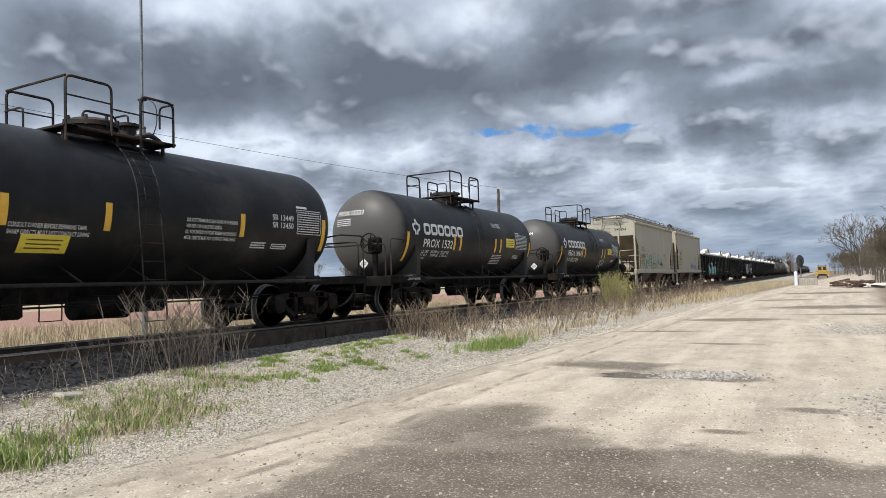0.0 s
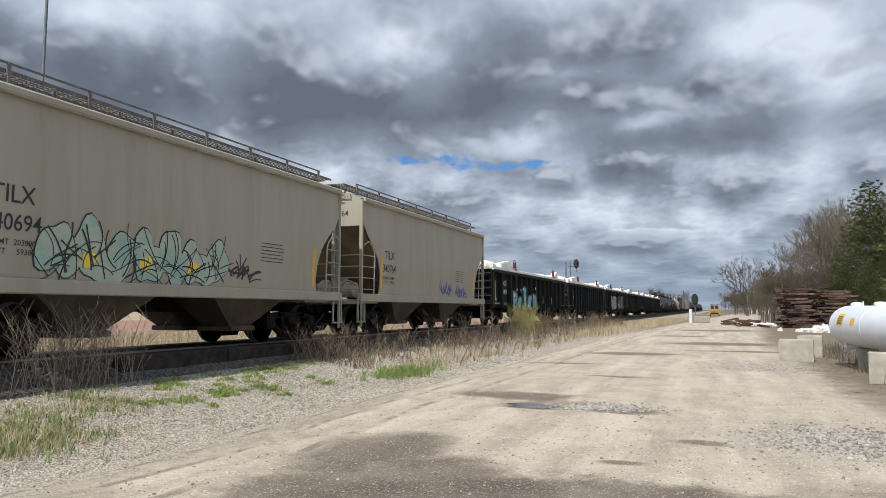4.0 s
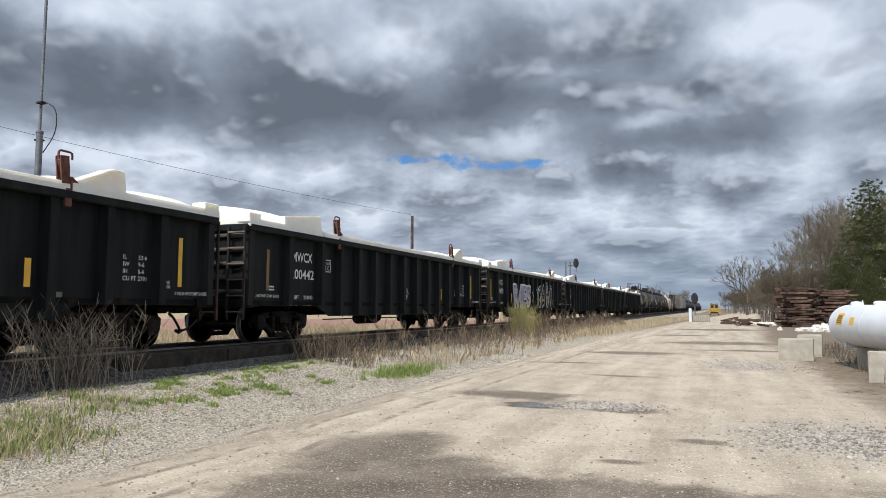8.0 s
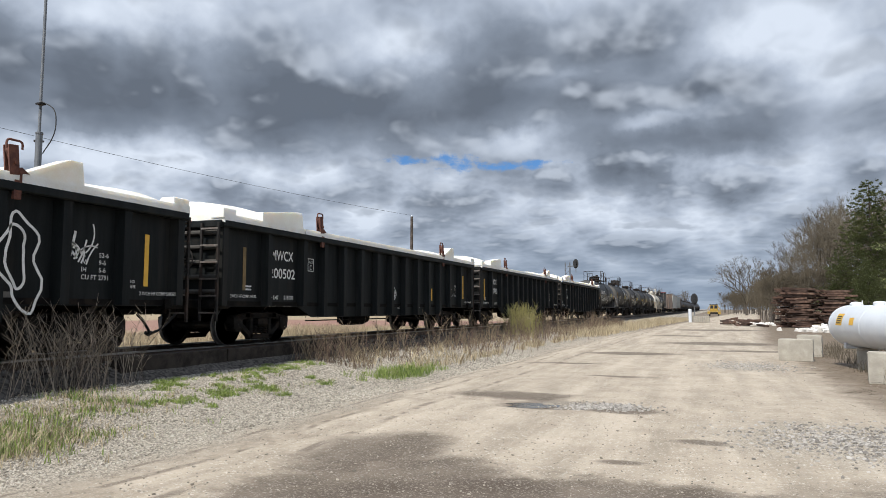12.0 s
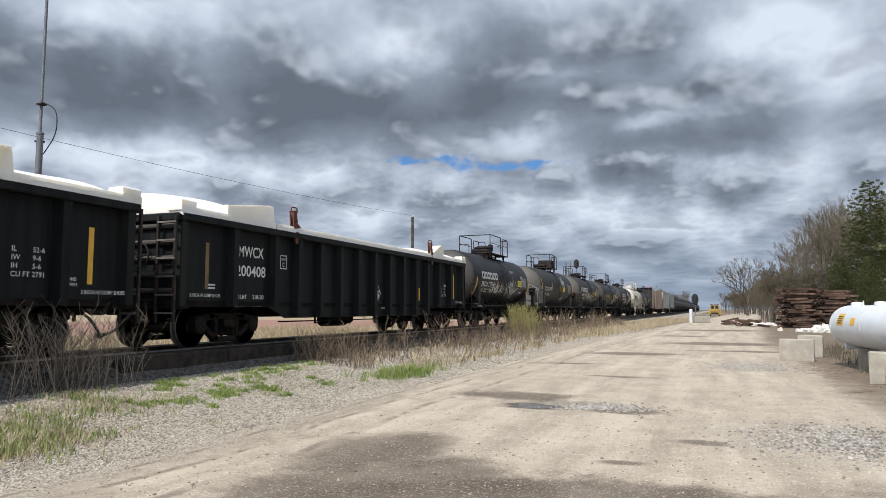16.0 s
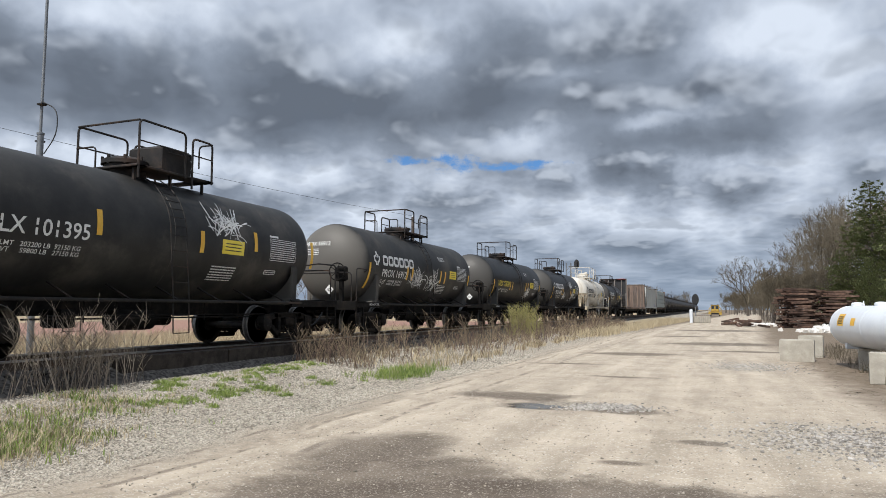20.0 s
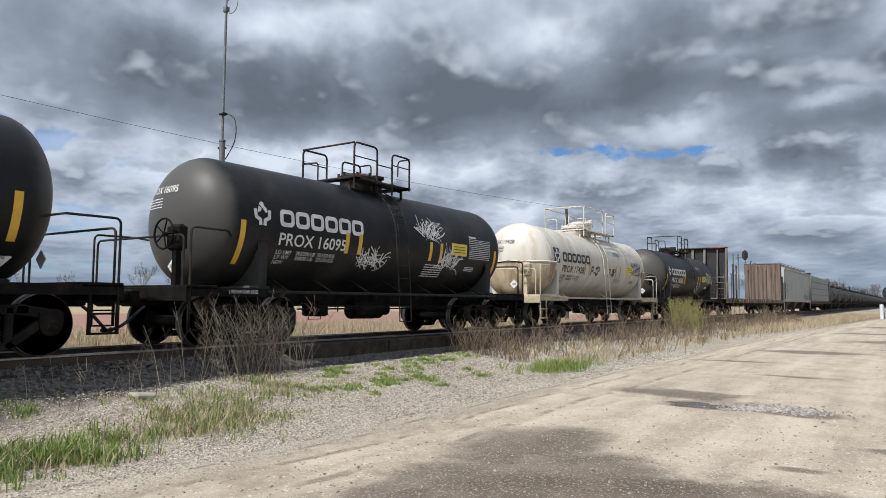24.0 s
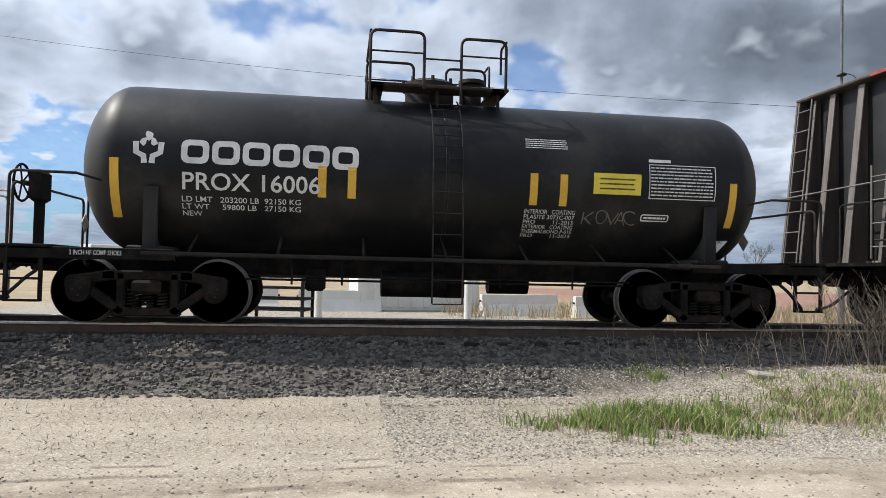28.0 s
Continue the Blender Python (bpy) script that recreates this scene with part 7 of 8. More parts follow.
        for _ in range(n):
            x, y = cx + rx * rnd.gauss(0, 0.55), cy + ry * rnd.gauss(0, 0.55)
            if noise.noise((x * 1.7, y * 1.5, 4)) < -0.12 or x > -6.35 or x < -9.6:
                continue
            k = rnd.uniform(0.55, 1.25)
            blades(g, x, y, rnd, green, hgt * k, 0.10, 0.006, 0.8)
            if dry:
                blades(gs, rnd.gauss(x, 0.2), rnd.gauss(y, 0.2), rnd, dry, hgt * k, 0.14, 0.005, 1.5)
    for _ in range(420):
        y = rnd.uniform(5.6, 14.4)
        x = rnd.uniform(-9.3, -7.3)
        if noise.noise((x * 1.3, y * 1.1, 8)) < 0.10:
            continue
        blades(gs, x, y, rnd, 4, 0.09, 0.18, 0.005, 1.4)
        blades(g, x, y, rnd, 6, 0.07, 0.10, 0.006, 1.1)
    for _ in range(120):
        blades(g, rnd.gauss(-7.0, 0.22), rnd.gauss(15.4, 0.8), rnd, 12, 0.2, 0.12, 0.007, 0.9)
    stuff("green_grass", g, "grass_green", "fresh green grass tufts on the gravel verge", "grass")
    for _ in range(900):
        y, x = rnd.uniform(-6.0, 3.2), -6.3 - 2.4 * rnd.random()
        blades(gs, x, y, rnd, 2, 0.05, 0.2, 0.004, 2.6)
    stuff("dead_grass", gs, "straw", "dead straw tangled in the grass", "grass")
    # litter of stalks around the concrete blocks
    g = Geo()
    for _ in range(900):
        y = 9 + 24 * rnd.random()
        x = 1.6 + 5.4 * rnd.random() ** 0.7 + 0.02 * y
        a, l = rnd.uniform(0, 6.28), rnd.uniform(0.15, 0.6)
        z = ground_z(x, y) + rnd.uniform(0.0, 0.06)
        g.tube([(x, y, z), (x + l * math.cos(a), y + l * math.sin(a), z + rnd.uniform(-0.01, 0.10))], 0.0035, 3, 0.002, cap=False)
    for _ in range(420):
        blades(g, rnd.uniform(3.4, 7.5), rnd.uniform(17, 34), rnd, 7, 0.4, 0.2, 0.005, 0.9)
    stuff("dead_stalks", g, "twig_brown", "brown dead stalks and litter around the concrete blocks", "weeds")
    # dry field beyond the track
    g = Geo()
    for _ in range(9000):
        d = rnd.random() ** 1.6
        x = TRACK_X - 3.4 - 16 * d
        y = 4 + 44 * rnd.random()
        if y < 8.5 and x > -24:
            continue
        blades(g, x, y, rnd, 5, 0.55, 0.35, 0.010, 0.6, 0.0)
    stuff("field_grass", g, "straw", "tall dry grass in the field across the track", "grass")


build_weeds()


# ---- trees ----
def limb(g, rnd, p, d, length, r, depth, spread, thin, lift=0.12):
    k = 3
    pts = [p]
    q = p.copy()
    dd = d.copy()
    for _ in range(k):
        dd = (dd + Vector((rnd.gauss(0, 0.10), rnd.gauss(0, 0.10), rnd.gauss(lift * 0.4, 0.06)))).normalized()
        q = q + dd * (length / k)
        pts.append(q.copy())
    g.tube(pts, r, 5 if depth > 2 else 3, r * 0.62, cap=False)
    if depth <= 0:
        return
    n = rnd.choice((2, 3)) if depth > 1 else thin
    for i in range(n):
        a = dd.orthogonal().normalized()
        a.rotate(Matrix.Rotation(rnd.uniform(0, 6.28), 3, dd).to_quaternion())
        nd = (dd + a * rnd.uniform(0.5, 1.0) * spread + Vector((0, 0, lift))).normalized()
        b = pts[-1] if (i < 2 or depth <= 1) else pts[-2]
        if depth <= 1:
            b = pts[0].lerp(pts[-1], rnd.uniform(0.3, 1.0))
        limb(g, rnd, b, nd, length * rnd.uniform(0.6, 0.82), max(0.010, r * 0.62), depth - 1, spread, thin, lift)


def bare_tree_parts(seed, height, trunk_r, bark="bark", depth=5, spread=0.75, forks=2, thin=4, low=0.30):
    rnd = random.Random(seed)
    t = Geo()
    first = height * low
    t.tube([(0, 0, -0.3), (rnd.gauss(0, 0.06), rnd.gauss(0, 0.06), first * 0.5), (rnd.gauss(0, 0.15), rnd.gauss(0, 0.15), first)], trunk_r * 1.15, 8, trunk_r * 0.8)
    c = Geo()
    top = Vector(t.v[-1])
    for i in range(forks + 1):
        a = 6.28 * (i + rnd.random() * 0.5) / (forks + 1)
        d = Vector((math.cos(a) * 0.45 * spread, math.sin(a) * 0.45 * spread, 1)).normalized()
        limb(c, rnd, top - Vector((0, 0, 0.2)), d, height * 0.25, trunk_r * 0.62, depth, spread, thin)
    return t.mesh("trunk", bark, 60), c.mesh("crown", "twig_brown" if bark == "bark" else "crown_wood", 60)


def place_tree(name, meshes, x, y, label, scale=1.0, rz=0.0, group="bare trees"):
    tr = thing(name, label, "tree", (x, y, ground_z(x, y)), group, rz=rz)
    tr.scale = (scale, scale, scale)
    for nm, me in zip(("trunk", "crown"), meshes):
        part(nm, me, None, tr)
    return tr


def pine_parts(seed, height):
    rnd = random.Random(seed)
    t, c = Geo(), Geo()
    t.tube([(0, 0, -0.3), (0, 0, height * 0.5), (0, 0, height)], height * 0.017, 8, 0.03)
    z = height * 0.10
    while z < height * 0.985:
        k = 1 - z / height
        reach = height * 0.36 * (k ** 0.75) * rnd.uniform(0.8, 1.15) + 0.25
        n = 8 if k > 0.25 else 5
        a0 = rnd.uniform(0, 6.28)
        for i in range(n):
            a = a0 + 6.28 * i / n + rnd.gauss(0, 0.2)
            l = reach * rnd.uniform(0.65, 1.15)
            up = 0.18 + 0.35 * (1 - k)
            tip = Vector((l * math.cos(a), l * math.sin(a), z + l * up))
            t.tube([(0, 0, z), tip], max(0.012, 0.045 * k), 3, 0.01, cap=False)
            m = max(3, int(l * 4.2))
            for j in range(m):
                s = (j + 0.6) / m
                if s < 0.22:
                    continue
                b = Vector((0, 0, z)).lerp(tip, s) + Vector((rnd.gauss(0, 0.24), rnd.gauss(0, 0.24), rnd.gauss(0.04, 0.16)))
                for _ in range(30):
                    d = Vector((rnd.gauss(0, 1) + math.cos(a) * 0.7, rnd.gauss(0, 1) + math.sin(a) * 0.7, rnd.gauss(0.1, 0.7))).normalized()
                    ll = rnd.uniform(0.14, 0.32)
                    w = d.orthogonal().normalized() * rnd.uniform(0.018, 0.036)
                    c.add([b - w, b + w, b + d * ll + w * 0.35, b + d * ll - w * 0.35], [(0, 1, 2, 3)])
        z += height * 0.030 * rnd.uniform(0.8, 1.2)
    me = bpy.data.meshes.new("crown")
    me.from_pydata(c.v, [], c.f)
    me.materials.append(M["needles"])
    return t.mesh("trunk", "bark", 60), me


def build_trees():
    rnd = random.Random(77)
    big = bare_tree_parts(3, 17.0, 0.36, depth=6, spread=0.95, forks=3, thin=5, low=0.17)
    mids = [bare_tree_parts(10 + i, 15.0, 0.11, "bark_pale", 5, 0.42, 1, 5) for i in range(3)] + [bare_tree_parts(20 + i, 12.0, 0.11, "bark", 5, 0.60, 2, 5) for i in range(3)]
    shrub = [bare_tree_parts(30 + i, 5.5, 0.04, "bark", 5, 0.8, 3, 5) for i in range(3)]
    place_tree("oak_tree", big, 7.6, 200, "large bare oak beside the road", 0.95, 40, "")
    place_tree("oak_tree", big, 11.2, 215, "smaller bare oak beside the road", 0.72, 200, "")
    pines = [pine_parts(40 + i, 15.0) for i in range(2)]
    for x, y, s, i in ((15.4, 84, 1.0, 0), (19.6, 82, 1.05, 1), (23.5, 90, 1.1, 0), (12.9, 88, 0.55, 1), (27, 86, 1.0, 1), (14.2, 80, 0.45, 0)):
        place_tree("pine_tree", pines[i], x, y, "dense dark green pine behind the stacked ties", s, 70 * i + 13 * x, "pines at the wood's edge")

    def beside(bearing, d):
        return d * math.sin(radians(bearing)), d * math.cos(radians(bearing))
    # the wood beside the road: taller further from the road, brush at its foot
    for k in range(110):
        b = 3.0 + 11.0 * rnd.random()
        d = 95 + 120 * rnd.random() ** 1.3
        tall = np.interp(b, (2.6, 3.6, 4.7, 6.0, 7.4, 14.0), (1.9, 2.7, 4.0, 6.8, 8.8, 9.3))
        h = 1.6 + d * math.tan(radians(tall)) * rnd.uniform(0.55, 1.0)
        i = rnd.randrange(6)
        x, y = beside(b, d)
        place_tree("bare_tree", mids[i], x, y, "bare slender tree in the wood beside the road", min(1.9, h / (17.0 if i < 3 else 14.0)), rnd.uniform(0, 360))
    for k in range(250):
        b = 3.1 + 9.5 * rnd.random() ** 1.2
        d = 88 + 150 * rnd.random() ** 1.2
        x, y = beside(b, d)
        place_tree("brush", shrub[rnd.randrange(3)], x, y, "tangled leafless brush at the wood's edge", rnd.uniform(0.6, 1.3), rnd.uniform(0, 360), "brush at the wood's edge")
    for k in range(80):
        x, y = beside(rnd.uniform(0.9, 4.2), rnd.uniform(225, 330))
        place_tree("brush", shrub[rnd.randrange(3)], x, y, "tangled leafless brush at the wood's edge", rnd.uniform(0.8, 1.4), rnd.uniform(0, 360), "brush at the wood's edge")
    for k in range(50):
        x, y = beside(rnd.uniform(0.2, 3.4), rnd.uniform(250, 380))
        place_tree("far_tree", (mids + shrub)[3 + rnd.randrange(6)], x, y, "leafless tree far down the line", rnd.uniform(0.5, 0.9), rnd.uniform(0, 360), "far tree line")
    # far tree line across the track
    for k in range(60):
        a = radians(rnd.uniform(9, 75))
        d = rnd.uniform(120, 210)
        place_tree("far_tree", (mids + shrub)[3 + rnd.randrange(6)], -d * math.sin(a), d * math.cos(a), "leafless tree along the far side of the field", rnd.uniform(0.4, 0.85), rnd.uniform(0, 360), "far tree line")
    for k in range(16):
        place_tree("far_tree", mids[rnd.randrange(3, 6)], rnd.uniform(-24, -6) - 6, rnd.uniform(300, 420), "leafless tree far down the line", rnd.uniform(0.5, 0.9), rnd.uniform(0, 360), "far tree line")


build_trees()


# ---- along the road ----
def concrete_block(x, y, w, d, h, rz, label):
    rnd = random.Random(int(x * 100 + y * 10))
    g = Geo()
    g.box((0, 0, h / 2), (w, d, h), None, 0.03)
    me = g.mesh("concrete_block", "concrete")
    bm = bmesh.new()
    bm.from_mesh(me)
    bmesh.ops.subdivide_edges(bm, edges=bm.edges, cuts=3, use_grid_fill=True)
    for v in bm.verts:
        v.co += Vector((rnd.gauss(0, 0.006), rnd.gauss(0, 0.006), rnd.gauss(0, 0.005)))
    bm.to_mesh(me)
    bm.free()
    ob = new("concrete_block", me)
    ob.matrix_basis = pose(x, y, ground_z(x, y) - 0.02, 0, 0, rz)
    tagged(ob, label, "block", "concrete blocks by the road")
    return ob


concrete_block(2.31, 24.57, 0.96, 0.55, 0.70, -9, "weathered grey concrete block on the dirt")
concrete_block(2.98, 27.1, 0.75, 0.55, 0.76, -9, "weathered grey concrete block behind another")
concrete_block(3.66, 17.95, 1.10, 0.55, 0.70, -9, "concrete block bearing a white gas tank")
concrete_block(3.80, 21.9, 0.5, 0.4, 0.60, -9, "concrete block bearing a white gas tank")


def gas_tank():
    a, b = Vector((3.52, 23.3, 1.16)), Vector((4.36, 18.3, 1.18))
    d = b - a
    ln, r = d.length, 0.57
    tk = thing("gas_tank", "white steel gas tank lying on concrete blocks", "gas tank", tuple(a), rz=math.degrees(math.atan2(d.y, d.x)) - 90)
    g = Geo()
    prof = [(max(0.003, r * math.sin(i / 8 * math.pi / 2)), r * 0.62 * (1 - math.cos(i / 8 * math.pi / 2))) for i in range(9)]
    prof += [(r, ln * 0.5)] + [(rr, ln - h) for rr, h in prof[::-1]]
    g.lathe(prof, "y", (0, 0, 0), 40)
    sh = part("shell", g, "propane_white", tk, smooth_angle=40)
    for y in (0.42, ln - 0.42, ln * 0.52):
        g = Geo()
        g.lathe([(r - 0.01, y - 0.02), (r + 0.005, y - 0.012), (r + 0.005, y + 0.012), (r - 0.01, y + 0.02)], "y", (0, 0, 0), 40)
        part("weld_band", g, "propane_white", sh, smooth_angle=40)
    g = Geo()
    for y in (0.9, ln * 0.5):
        g.lathe([(0.16, r - 0.03), (0.16, r + 0.05), (0.12, r + 0.09), (0.02, r + 0.10)], "z", (0, y, 0), 14)
    g.tube([(0, 1.35, r - 0.02), (0, 1.35, r + 0.13)], 0.03, 8, 0.01)
    part("valve_dome", g, "propane_white", tk, smooth_angle=40)
    rnd = random.Random(3)

    def on(p, q):
        t = q / r
        return ((r + 0.005) * math.cos(t), p, (r + 0.005) * math.sin(t))

    def on2(p, q):
        t = q / r
        return ((r + 0.009) * math.cos(t), p, (r + 0.009) * math.sin(t))
    decal("warning_label", [rect_shape(0.95, 0.02, 0.46, 0.34, 5), rect_shape(1.95, 0.04, 0.30, 0.20, 3)], "stripe_yellow", tk, on, "orange warning label")
    decal("label_note", [bars_shape(1.02, 0.06, 0.32, 0.24, 4, rnd)], "letter_black", tk, on2)
    for y in (0.9, ln - 1.2):
        g = Geo()
        g.box((0, y, -r + 0.02), (0.7, 0.14, 0.16), None, 0.02)
        part("saddle_foot", g, "propane_white", tk)


gas_tank()


def tie_stack():
    """Two heaps of long rust-brown timbers laid crosswise in rough layers."""
    rnd = random.Random(8)
    st = thing("timber_stack", "tall heap of rust-brown old timbers beside the road", "timber stack", (8.15, 69.7, 0.0), rz=12)
    for heap, (x0, w) in enumerate(((-1.50, 2.9), (1.50, 2.9))):
        for row in range(17):
            z = 0.12 + 0.205 * row
            if heap == 1 and row > 15:
                continue
            for k in range(4):
                b = Geo()
                l = w * rnd.choice((0.45, 0.55, 0.9, 1.0, 1.05)) * rnd.uniform(0.92, 1.1)
                yy = -0.9 + 0.6 * k + rnd.gauss(0, 0.06)
                b.box((0, 0, 0), (l, 0.22, 0.165), None, 0.012)
                part("timber", b, "rust_beam", st, at=pose(x0 + rnd.gauss(0, 0.22), yy, z + rnd.gauss(0, 0.02), 0, rnd.gauss(0, 1.6), rnd.gauss(0, 5.0)))
            if row % 4 == 3:
                for x in (x0 - 1.2, x0 + 1.2):
                    b = Geo()
                    b.box((0, 0, 0), (0.2, 2.7, 0.06))
                    part("spacer", b, "rust_beam", st, at=pose(x, 0, z + 0.105))
    # loose ones on the ground
    for k in range(16):
        b = Geo()
        b.box((0, 0, 0), (3.2 * rnd.uniform(0.6, 1.1), 0.24, 0.18), None, 0.012)
        part("timber", b, "rust_beam", st, at=pose(-4.6 + rnd.gauss(0, 0.5), rnd.uniform(2, 14), 0.12 + 0.2 * (k % 3), 0, rnd.gauss(0, 3), 90 + rnd.gauss(0, 14)))


tie_stack()

g = Geo()
rnd = random.Random(4)
for _ in range(160):
    x, y = rnd.gauss(7.3, 0.8), rnd.gauss(57.0, 1.0)
    r = rnd.uniform(0.10, 0.28)
    h = max(0.0, 0.5 - 0.35 * math.hypot((x - 7.3) / 0.8, (y - 57)))
    g.add([v + Vector((x, y, h * rnd.random() + 0.08)) for v in stone_points(rnd, r, 1.0)], STONE_FACES)
stuff("rubble_heap", g, "rubble_white", "small heap of pale broken concrete", "rubble")
g = Geo()
for _ in range(60):
    x, y = rnd.gauss(4.4, 0.9), rnd.gauss(80.0, 3.0)
    g.add([v + Vector((x, y, 0.1)) for v in stone_points(rnd, rnd.uniform(0.1, 0.3), 0.8)], STONE_FACES)
stuff("scattered_rubble", g, "rubble_white", "scattered pale rubble near the timber heap", "rubble")

# a flat stone and a few scraps on the verge
for x, y, s in ((-9.0, 5.9, 0.42), (-8.6, 15.4, 0.16), (-6.8, 12.4, 0.10)):
    g = Geo()
    g.box((0, 0, 0.03), (s, s * 0.6, 0.07), None, 0.02)
    ob = new("flat_stone", g.mesh("flat_stone", "concrete"))
    ob.matrix_basis = pose(x, y, ground_z(x, y), 4, 6, 30 * x)
    tagged(ob, "flat pale stone lying on the verge", "stone", "stones on the verge")


def maintenance_machine():
    x, y = -0.4, 180.0
    mc = thing("track_machine", "yellow track maintenance machine standing on the road", "machine", (x, y, 0.25))
    mc.scale = (0.82, 0.82, 0.82)
    g = Geo()
    g.box((0, 0, 0.75), (2.6, 5.5, 0.5), None, 0.05)
    part("chassis", g, "machine_yellow", mc)
    g = Geo()
    g.box((0, -0.6, 2.0), (2.3, 2.2, 1.9), None, 0.10)
    cab = part("cab", g, "machine_yellow", mc)
    for sx in (-0.55, 0.55):
        g = Geo()
        g.box((sx, -1.71, 2.3), (0.8, 0.04, 0.9))
        part("window", g, "glass_dark", cab)
    g = Geo()
    g.box((0, 1.4, 1.6), (2.2, 1.8, 1.1), None, 0.1)
    part("engine_hood", g, "machine_yellow", mc)
    g = Geo()
    g.box((0, -0.6, 3.02), (2.4, 2.4, 0.12), None, 0.03)
    g.box((-0.8, -1.6, 3.15), (0.2, 0.2, 0.2))
    g.box((0.8, -1.6, 3.15), (0.2, 0.2, 0.2))
    part("roof", g, "dark_steel", mc)
    for s in (-1, 1):
        for yy in (-1.8, 1.8):
            g = Geo()
            g.lathe([(0.1, s * 1.0), (0.5, s * 1.0), (0.55, s * 1.06), (0.55, s * 1.28), (0.5, s * 1.34), (0.1, s * 1.34)], "x", (0, yy, 0.55 - 0.25), 20)
            part("wheel", g, "rubber", mc, smooth_angle=40)
        g = Geo()
        g.tube(loop([(s * 1.4, -2.9, 0.5), (s * 1.7, -2.9, 1.6), (s * 1.2, -2.4, 2.4)], 0.3), 0.12, 6)
        g.box((s * 1.45, -2.9, 0.6), (0.7, 0.3, 0.8), None, 0.05)
        part("side_arm", g, "machine_yellow", mc, smooth_angle=40)
    g = Geo()
    g.box((0, -2.85, 0.55), (2.0, 0.2, 0.5), None, 0.04)
    part("bumper", g, "dark_steel", mc)


maintenance_machine()


def signal(x, y, top, head_z, lattice=False):
    sg = thing("railway_signal", "black railway signal with an oval backboard on a mast", "signal", (x, y, ground_z(x, y)), "railway signals")
    g = Geo()
    if lattice:
        for dx in (-0.35, 0.35):
            for dy in (-0.3, 0.3):
                g.tube([(dx - 1.3, dy, 0), (dx - 1.3, dy, top)], 0.05, 5)
        for k in range(int(top / 0.7)):
            g.tube([(-1.65, -0.3, k * 0.7), (-0.95, -0.3, k * 0.7 + 0.7)], 0.03, 4)
            g.tube([(-0.95, -0.3, k * 0.7), (-0.95, 0.3, k * 0.7 + 0.7)], 0.03, 4)
        g.tube([(-1.3, 0, top - 0.6), (0, 0, top - 0.6)], 0.08, 6)
        g.tube([(0, 0, top - 1.6), (0, 0, top + 0.4)], 0.06, 6)
    else:
        g.tube([(0, 0, 0), (0, 0, top)], 0.07, 8)
        g.box((0, 0, 0.3), (0.5, 0.5, 0.6), None, 0.05)
    part("mast", g, "galvanised", sg, smooth_angle=50)
    g = Geo()
    n = 28
    oval = [(0.44 * math.cos(2 * math.pi * i / n), head_z + 0.74 * math.sin(2 * math.pi * i / n)) for i in range(n)]
    g.prism(oval, "y", -0.12, -0.08)
    part("backboard", g, "signal_black", sg)
    for dz in (-0.36, 0.0, 0.36):
        g = Geo()
        g.tube([(0, -0.12, head_z + dz), (0, -0.42, head_z + dz - 0.02)], 0.17, 12)
        part("lamp_hood", g, "signal_black", sg, smooth_angle=40)


signal(-2.60, 98.0, 3.6, 2.95)
signal(-20.4, 110.0, 9.0, 8.75, True)
# post and instrument case beside the signal
ob = thing("marker_post", "white marker post beside the signal", "post", (-2.95, 91.0, 0))
g = Geo()
g.tube([(0, 0, 0), (0, 0, 1.55)], 0.20, 12)
g.lathe([(0.20, 1.55), (0.17, 1.62), (0.02, 1.66)], "z", (0, 0, 0), 12)
part("post", g, "propane_white", ob, smooth_angle=40)
ob = thing("signal_case", "low grey concrete case with a railing", "case", (-1.8, 92.0, 0))
g = Geo()
g.box((0, 0, 0.4), (2.1, 1.4, 0.8), None, 0.05)
part("case", g, "concrete", ob)
g = Geo()
g.box((0, -0.75, 1.02), (2.1, 0.06, 0.06))
rail = part("railing", g, "pale_steel", ob)
for k in range(9):
    g = Geo()
    g.box((-1.0 + 0.25 * k, -0.75, 0.52), (0.05, 0.05, 0.94))
    part("baluster", g, "pale_steel", rail)


# ---- across the track ----
def antenna_mast():
    x, y = -19.7, 15.45
    am = thing("antenna_mast", "thin grey antenna mast strapped to a metal pole", "mast", (x, y, 0))
    g = Geo()
    g.tube([(0, 0, 0), (0, 0, 7.1)], 0.10, 12)
    g.lathe([(0.115, 7.1), (0.115, 7.16), (0.02, 7.2)], "z", (0, 0, 0), 12)
    part("pole", g, "galvanised", am, "grey steel pole", 50)
    g = Geo()
    g.tube([(-0.14, 0.10, 3.0), (-0.14, 0.10, 11.9)], 0.046, 8)
    g.tube([(-0.14, 0.10, 11.9), (-0.14, 0.10, 15.2)], 0.034, 6)
    part("mast_tube", g, "galvanised", am, smooth_angle=50)
    for z in (4.0, 5.6, 6.9, 8.1):
        g = Geo()
        g.box((-0.07, 0.05, z), (0.22, 0.20, 0.06), None, 0.01)
        part("bracket", g, "dark_steel", am)
    g = Geo()
    ring = [(0.16 + 0.30 * math.sin(t), 0.1, 12.0 + 0.30 * math.cos(t)) for t in [i * 0.3 for i in range(22)]]
    g.tube(ring, 0.014, 5, cap=False)
    g.box((-0.14, 0.1, 11.9), (0.16, 0.16, 0.22), None, 0.02)
    part("loop_antenna", g, "galvanised", am, smooth_angle=50)
    g = Geo()
    g.tube(loop([(-0.10, 0.1, 8.2), (0.55, 0.1, 7.9), (0.60, 0.1, 7.1), (0.05, 0.1, 6.5)], 0.4, 6), 0.018, 5)
    part("cable", g, "rubber", am, smooth_angle=50)


antenna_mast()


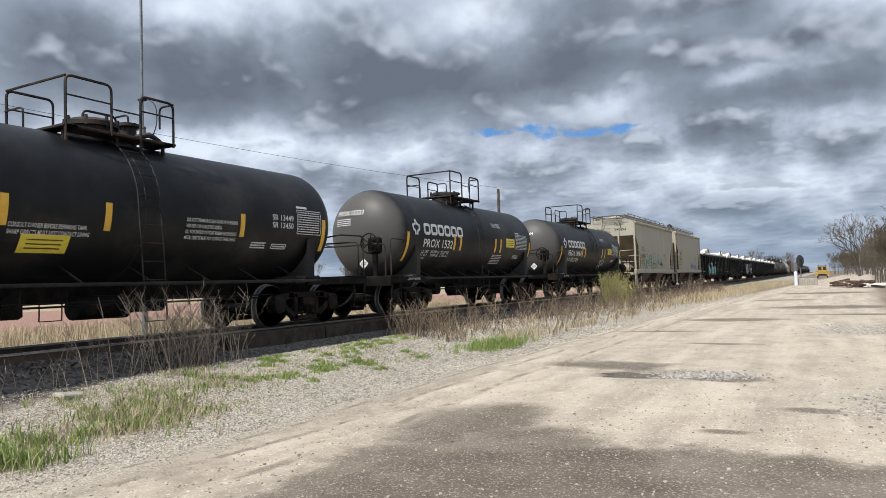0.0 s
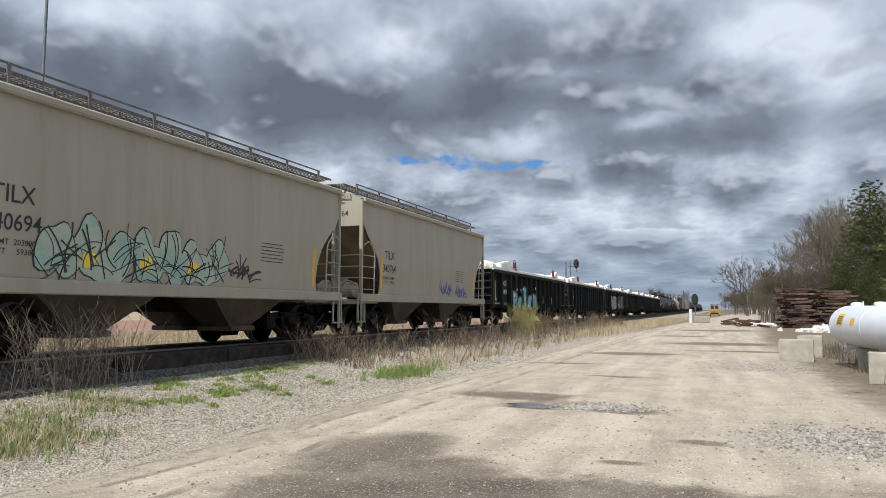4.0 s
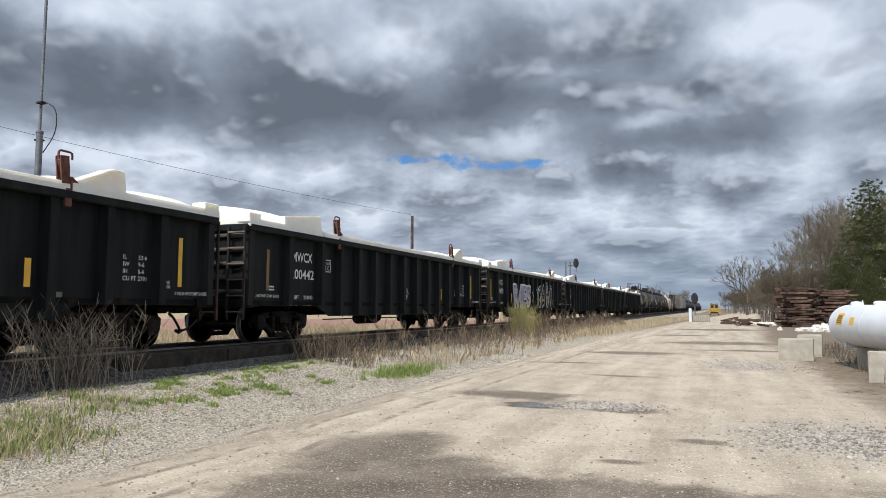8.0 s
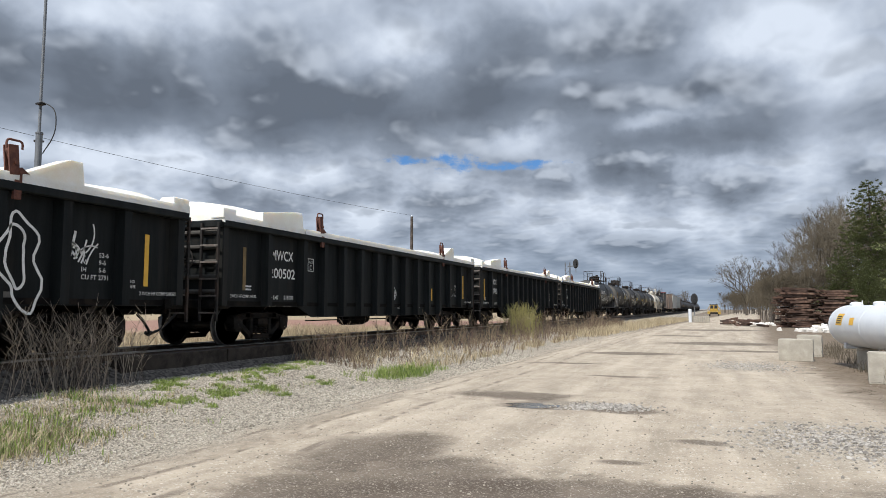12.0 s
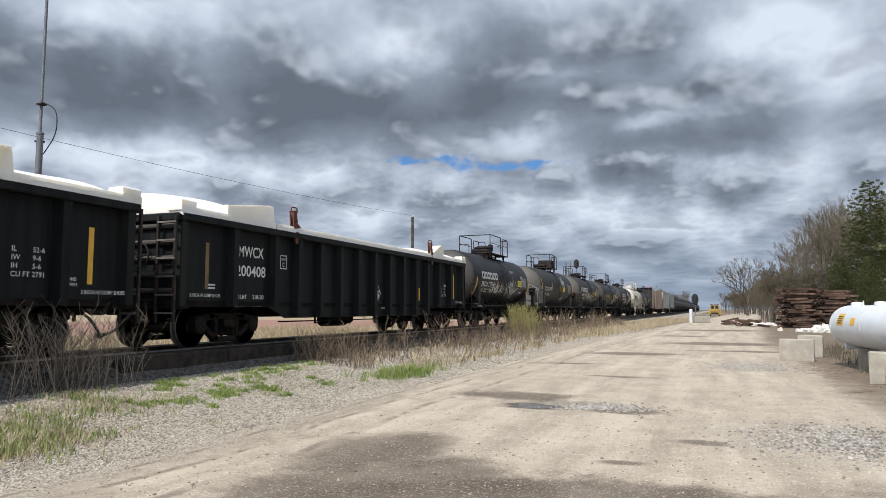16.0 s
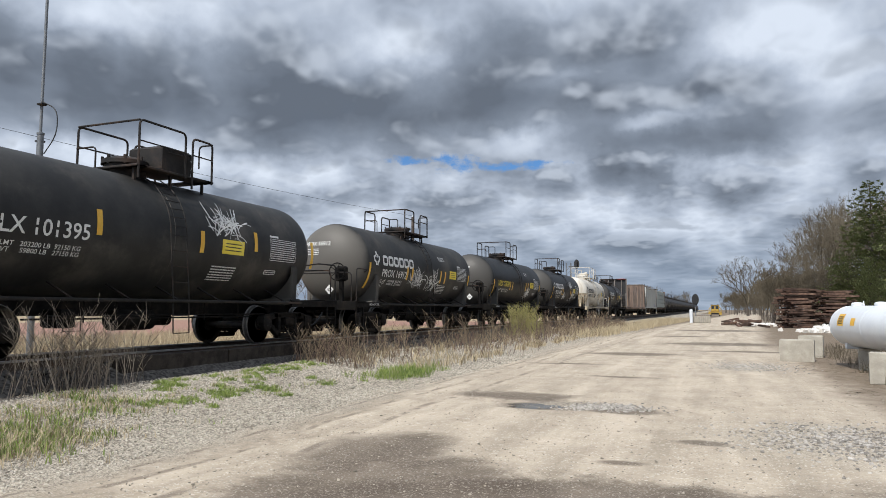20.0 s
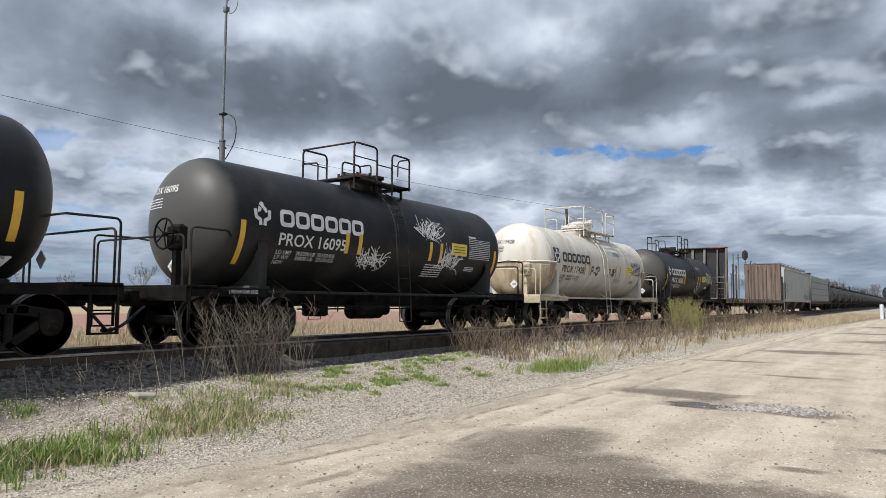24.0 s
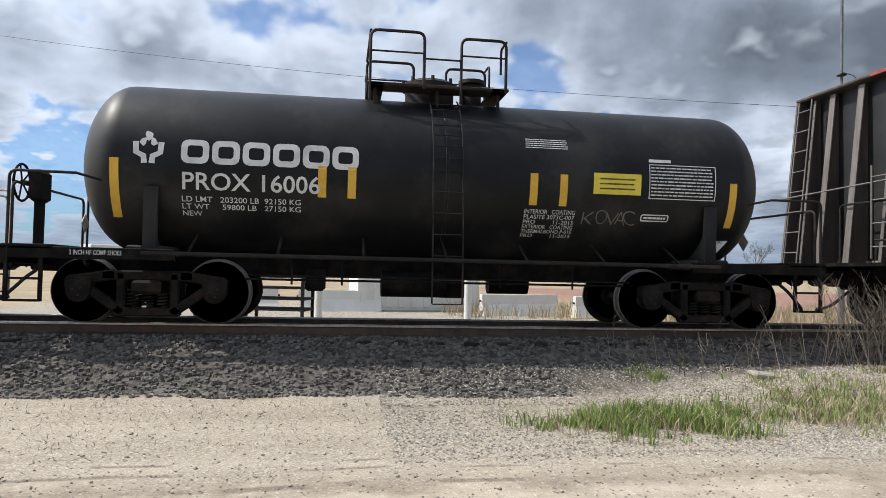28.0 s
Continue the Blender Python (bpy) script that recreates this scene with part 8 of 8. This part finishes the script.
def utility_pole(x, y, h, arm=True):
    up = thing("utility_pole", "weathered wooden utility pole in the field", "pole", (x, y, 0), "utility poles")
    g = Geo()
    g.tube([(0, 0, -0.2), (0, 0, h)], 0.17, 10, 0.12)
    part("pole", g, "bark", up, smooth_angle=50)
    g = Geo()
    g.lathe([(0.05, h), (0.06, h + 0.05), (0.04, h + 0.12), (0.01, h + 0.16)], "z", (0, 0, 0), 8)
    part("insulator", g, "propane_white", up, smooth_angle=50)


P1, P2 = (-24.3, 54.8, 9.6), (-46.0, -22.0, 15.5)
utility_pole(P1[0], P1[1], 9.6)
utility_pole(P2[0], P2[1], 15.5)
g = Geo()
pts = []
for i in range(25):
    t = i / 24
    p = Vector(P1).lerp(Vector(P2), t)
    p.z += 0.10 - 4 * 1.5 * t * (1 - t)
    pts.append(p)
g.tube(pts, 0.011, 5)
ob = new("overhead_wire", g.mesh("overhead_wire", "rubber"))
tagged(ob, "thin black overhead wire between two poles", "wire")


def barrier(x, y, rz, ln=3.2):
    br = thing("concrete_barrier", "low whitewashed concrete barrier on the gravel lot", "barrier", (x, y, 0), "barriers on the gravel lot", rz=rz)
    g = Geo()
    g.prism([(-0.3, 0.0), (0.3, 0.0), (0.22, 0.18), (0.10, 0.45), (0.09, 0.8), (-0.09, 0.8), (-0.10, 0.45), (-0.22, 0.18)], "y", -ln / 2, ln / 2)
    part("body", g, "shed_white", br)
    for s in (-1, 1):
        g = Geo()
        g.tube([(0, s * ln / 2, 0.55), (0, s * (ln / 2 + 0.06), 0.55)], 0.04, 6)
        part("pin", g, "dark_steel", br)


for x, y, rz in ((-26.0, 6.8, 12), (-25.3, 10.2, 12), (-27.5, 0.0, 5), (-28.0, -4.0, 0)):
    barrier(x, y, rz)


def post(x, y, h, mat, label, r=0.07):
    ps = thing("post", label, "post", (x, y, 0), "posts on the gravel lot")
    g = Geo()
    g.tube([(0, 0, -0.1), (0, 0, h)], r, 8)
    g.lathe([(r + 0.01, h), (r + 0.01, h + 0.03), (0.01, h + 0.06)], "z", (0, 0, 0), 8)
    part("shaft", g, mat, ps, smooth_angle=50)


for x, y, h, mt, lb, r in ((-20.0, -0.6, 1.9, "shed_white", "white painted metal post on gravel", 0.11), (-20.6, 3.8, 1.8, "shed_white", "white painted post on the gravel lot", 0.11),
                           (-23.0, -3.0, 1.6, "bark", "weathered wooden post on the gravel lot", 0.09), (-22.5, -4.4, 1.6, "bark", "weathered wooden post on the gravel lot", 0.09)):
    post(x, y, h, mt, lb, r)


def rack(x, y, rz):
    rk = thing("timber_rack", "dark timber rack with boards across the track", "rack", (x, y, 0), rz=rz)
    for k in range(2):
        for s in (-1, 1):
            g = Geo()
            g.box((s * 0.9, k * 1.4, 0.8), (0.09, 0.09, 1.6))
            part("upright", g, "tie_wood", rk)
    for k in range(4):
        g = Geo()
        g.box((0, 0.7, 0.35 + 0.33 * k), (2.0, 1.5, 0.05))
        part("board", g, "tie_wood", rk)


rack(-21.5, -2.0, 80)
for k, (x, y) in enumerate(((-29.0, 3.0), (-31.0, -8.0))):
    bx = thing("storage_box", "pale storage container on the gravel lot", "container", (x, y, 0), "containers on the gravel lot", rz=8 + 20 * k)
    g = Geo()
    g.box((0, 0, 1.2), (2.4, 5.0, 2.4), None, 0.04)
    part("body", g, "shed_white", bx)
    for j in range(10):
        g = Geo()
        g.box((1.22, -2.3 + 0.51 * j, 1.2), (0.05, 0.2, 2.1), None, 0.01)
        part("rib", g, "shed_white", bx)


# ---- motion ----
SPEEDS = ((0.0, 9.12), (19.0, 9.12), (24.0, 9.5), (28.0, 9.5))


def run_at(t):
    """Metres that the train has run at t seconds."""
    s = 0.0
    for (t0, v0), (t1, v1) in zip(SPEEDS, SPEEDS[1:]):
        if t <= t0:
            break
        q = min(t, t1)
        v = v0 + (v1 - v0) * (q - t0) / (t1 - t0)
        s += (v0 + v) / 2 * (q - t0)
    return s


def motions():
    for car, mid in CARS:
        walk(car, [(t, pose(TRACK_X, mid - run_at(t), RAIL_TOP)) for t in range(0, 29)])
    steps = int(SECONDS * FPS) // 2
    times = [2 * k / FPS for k in range(steps + 1)]
    spin = [run_at(t) / WHEEL_R for t in times]
    for ws, y in ROLLING:
        walk(ws, [(t, Matrix.LocRotScale((0, y, WHEEL_R), Euler((a, 0, 0)), None)) for t, a in zip(times, spin)])


motions()
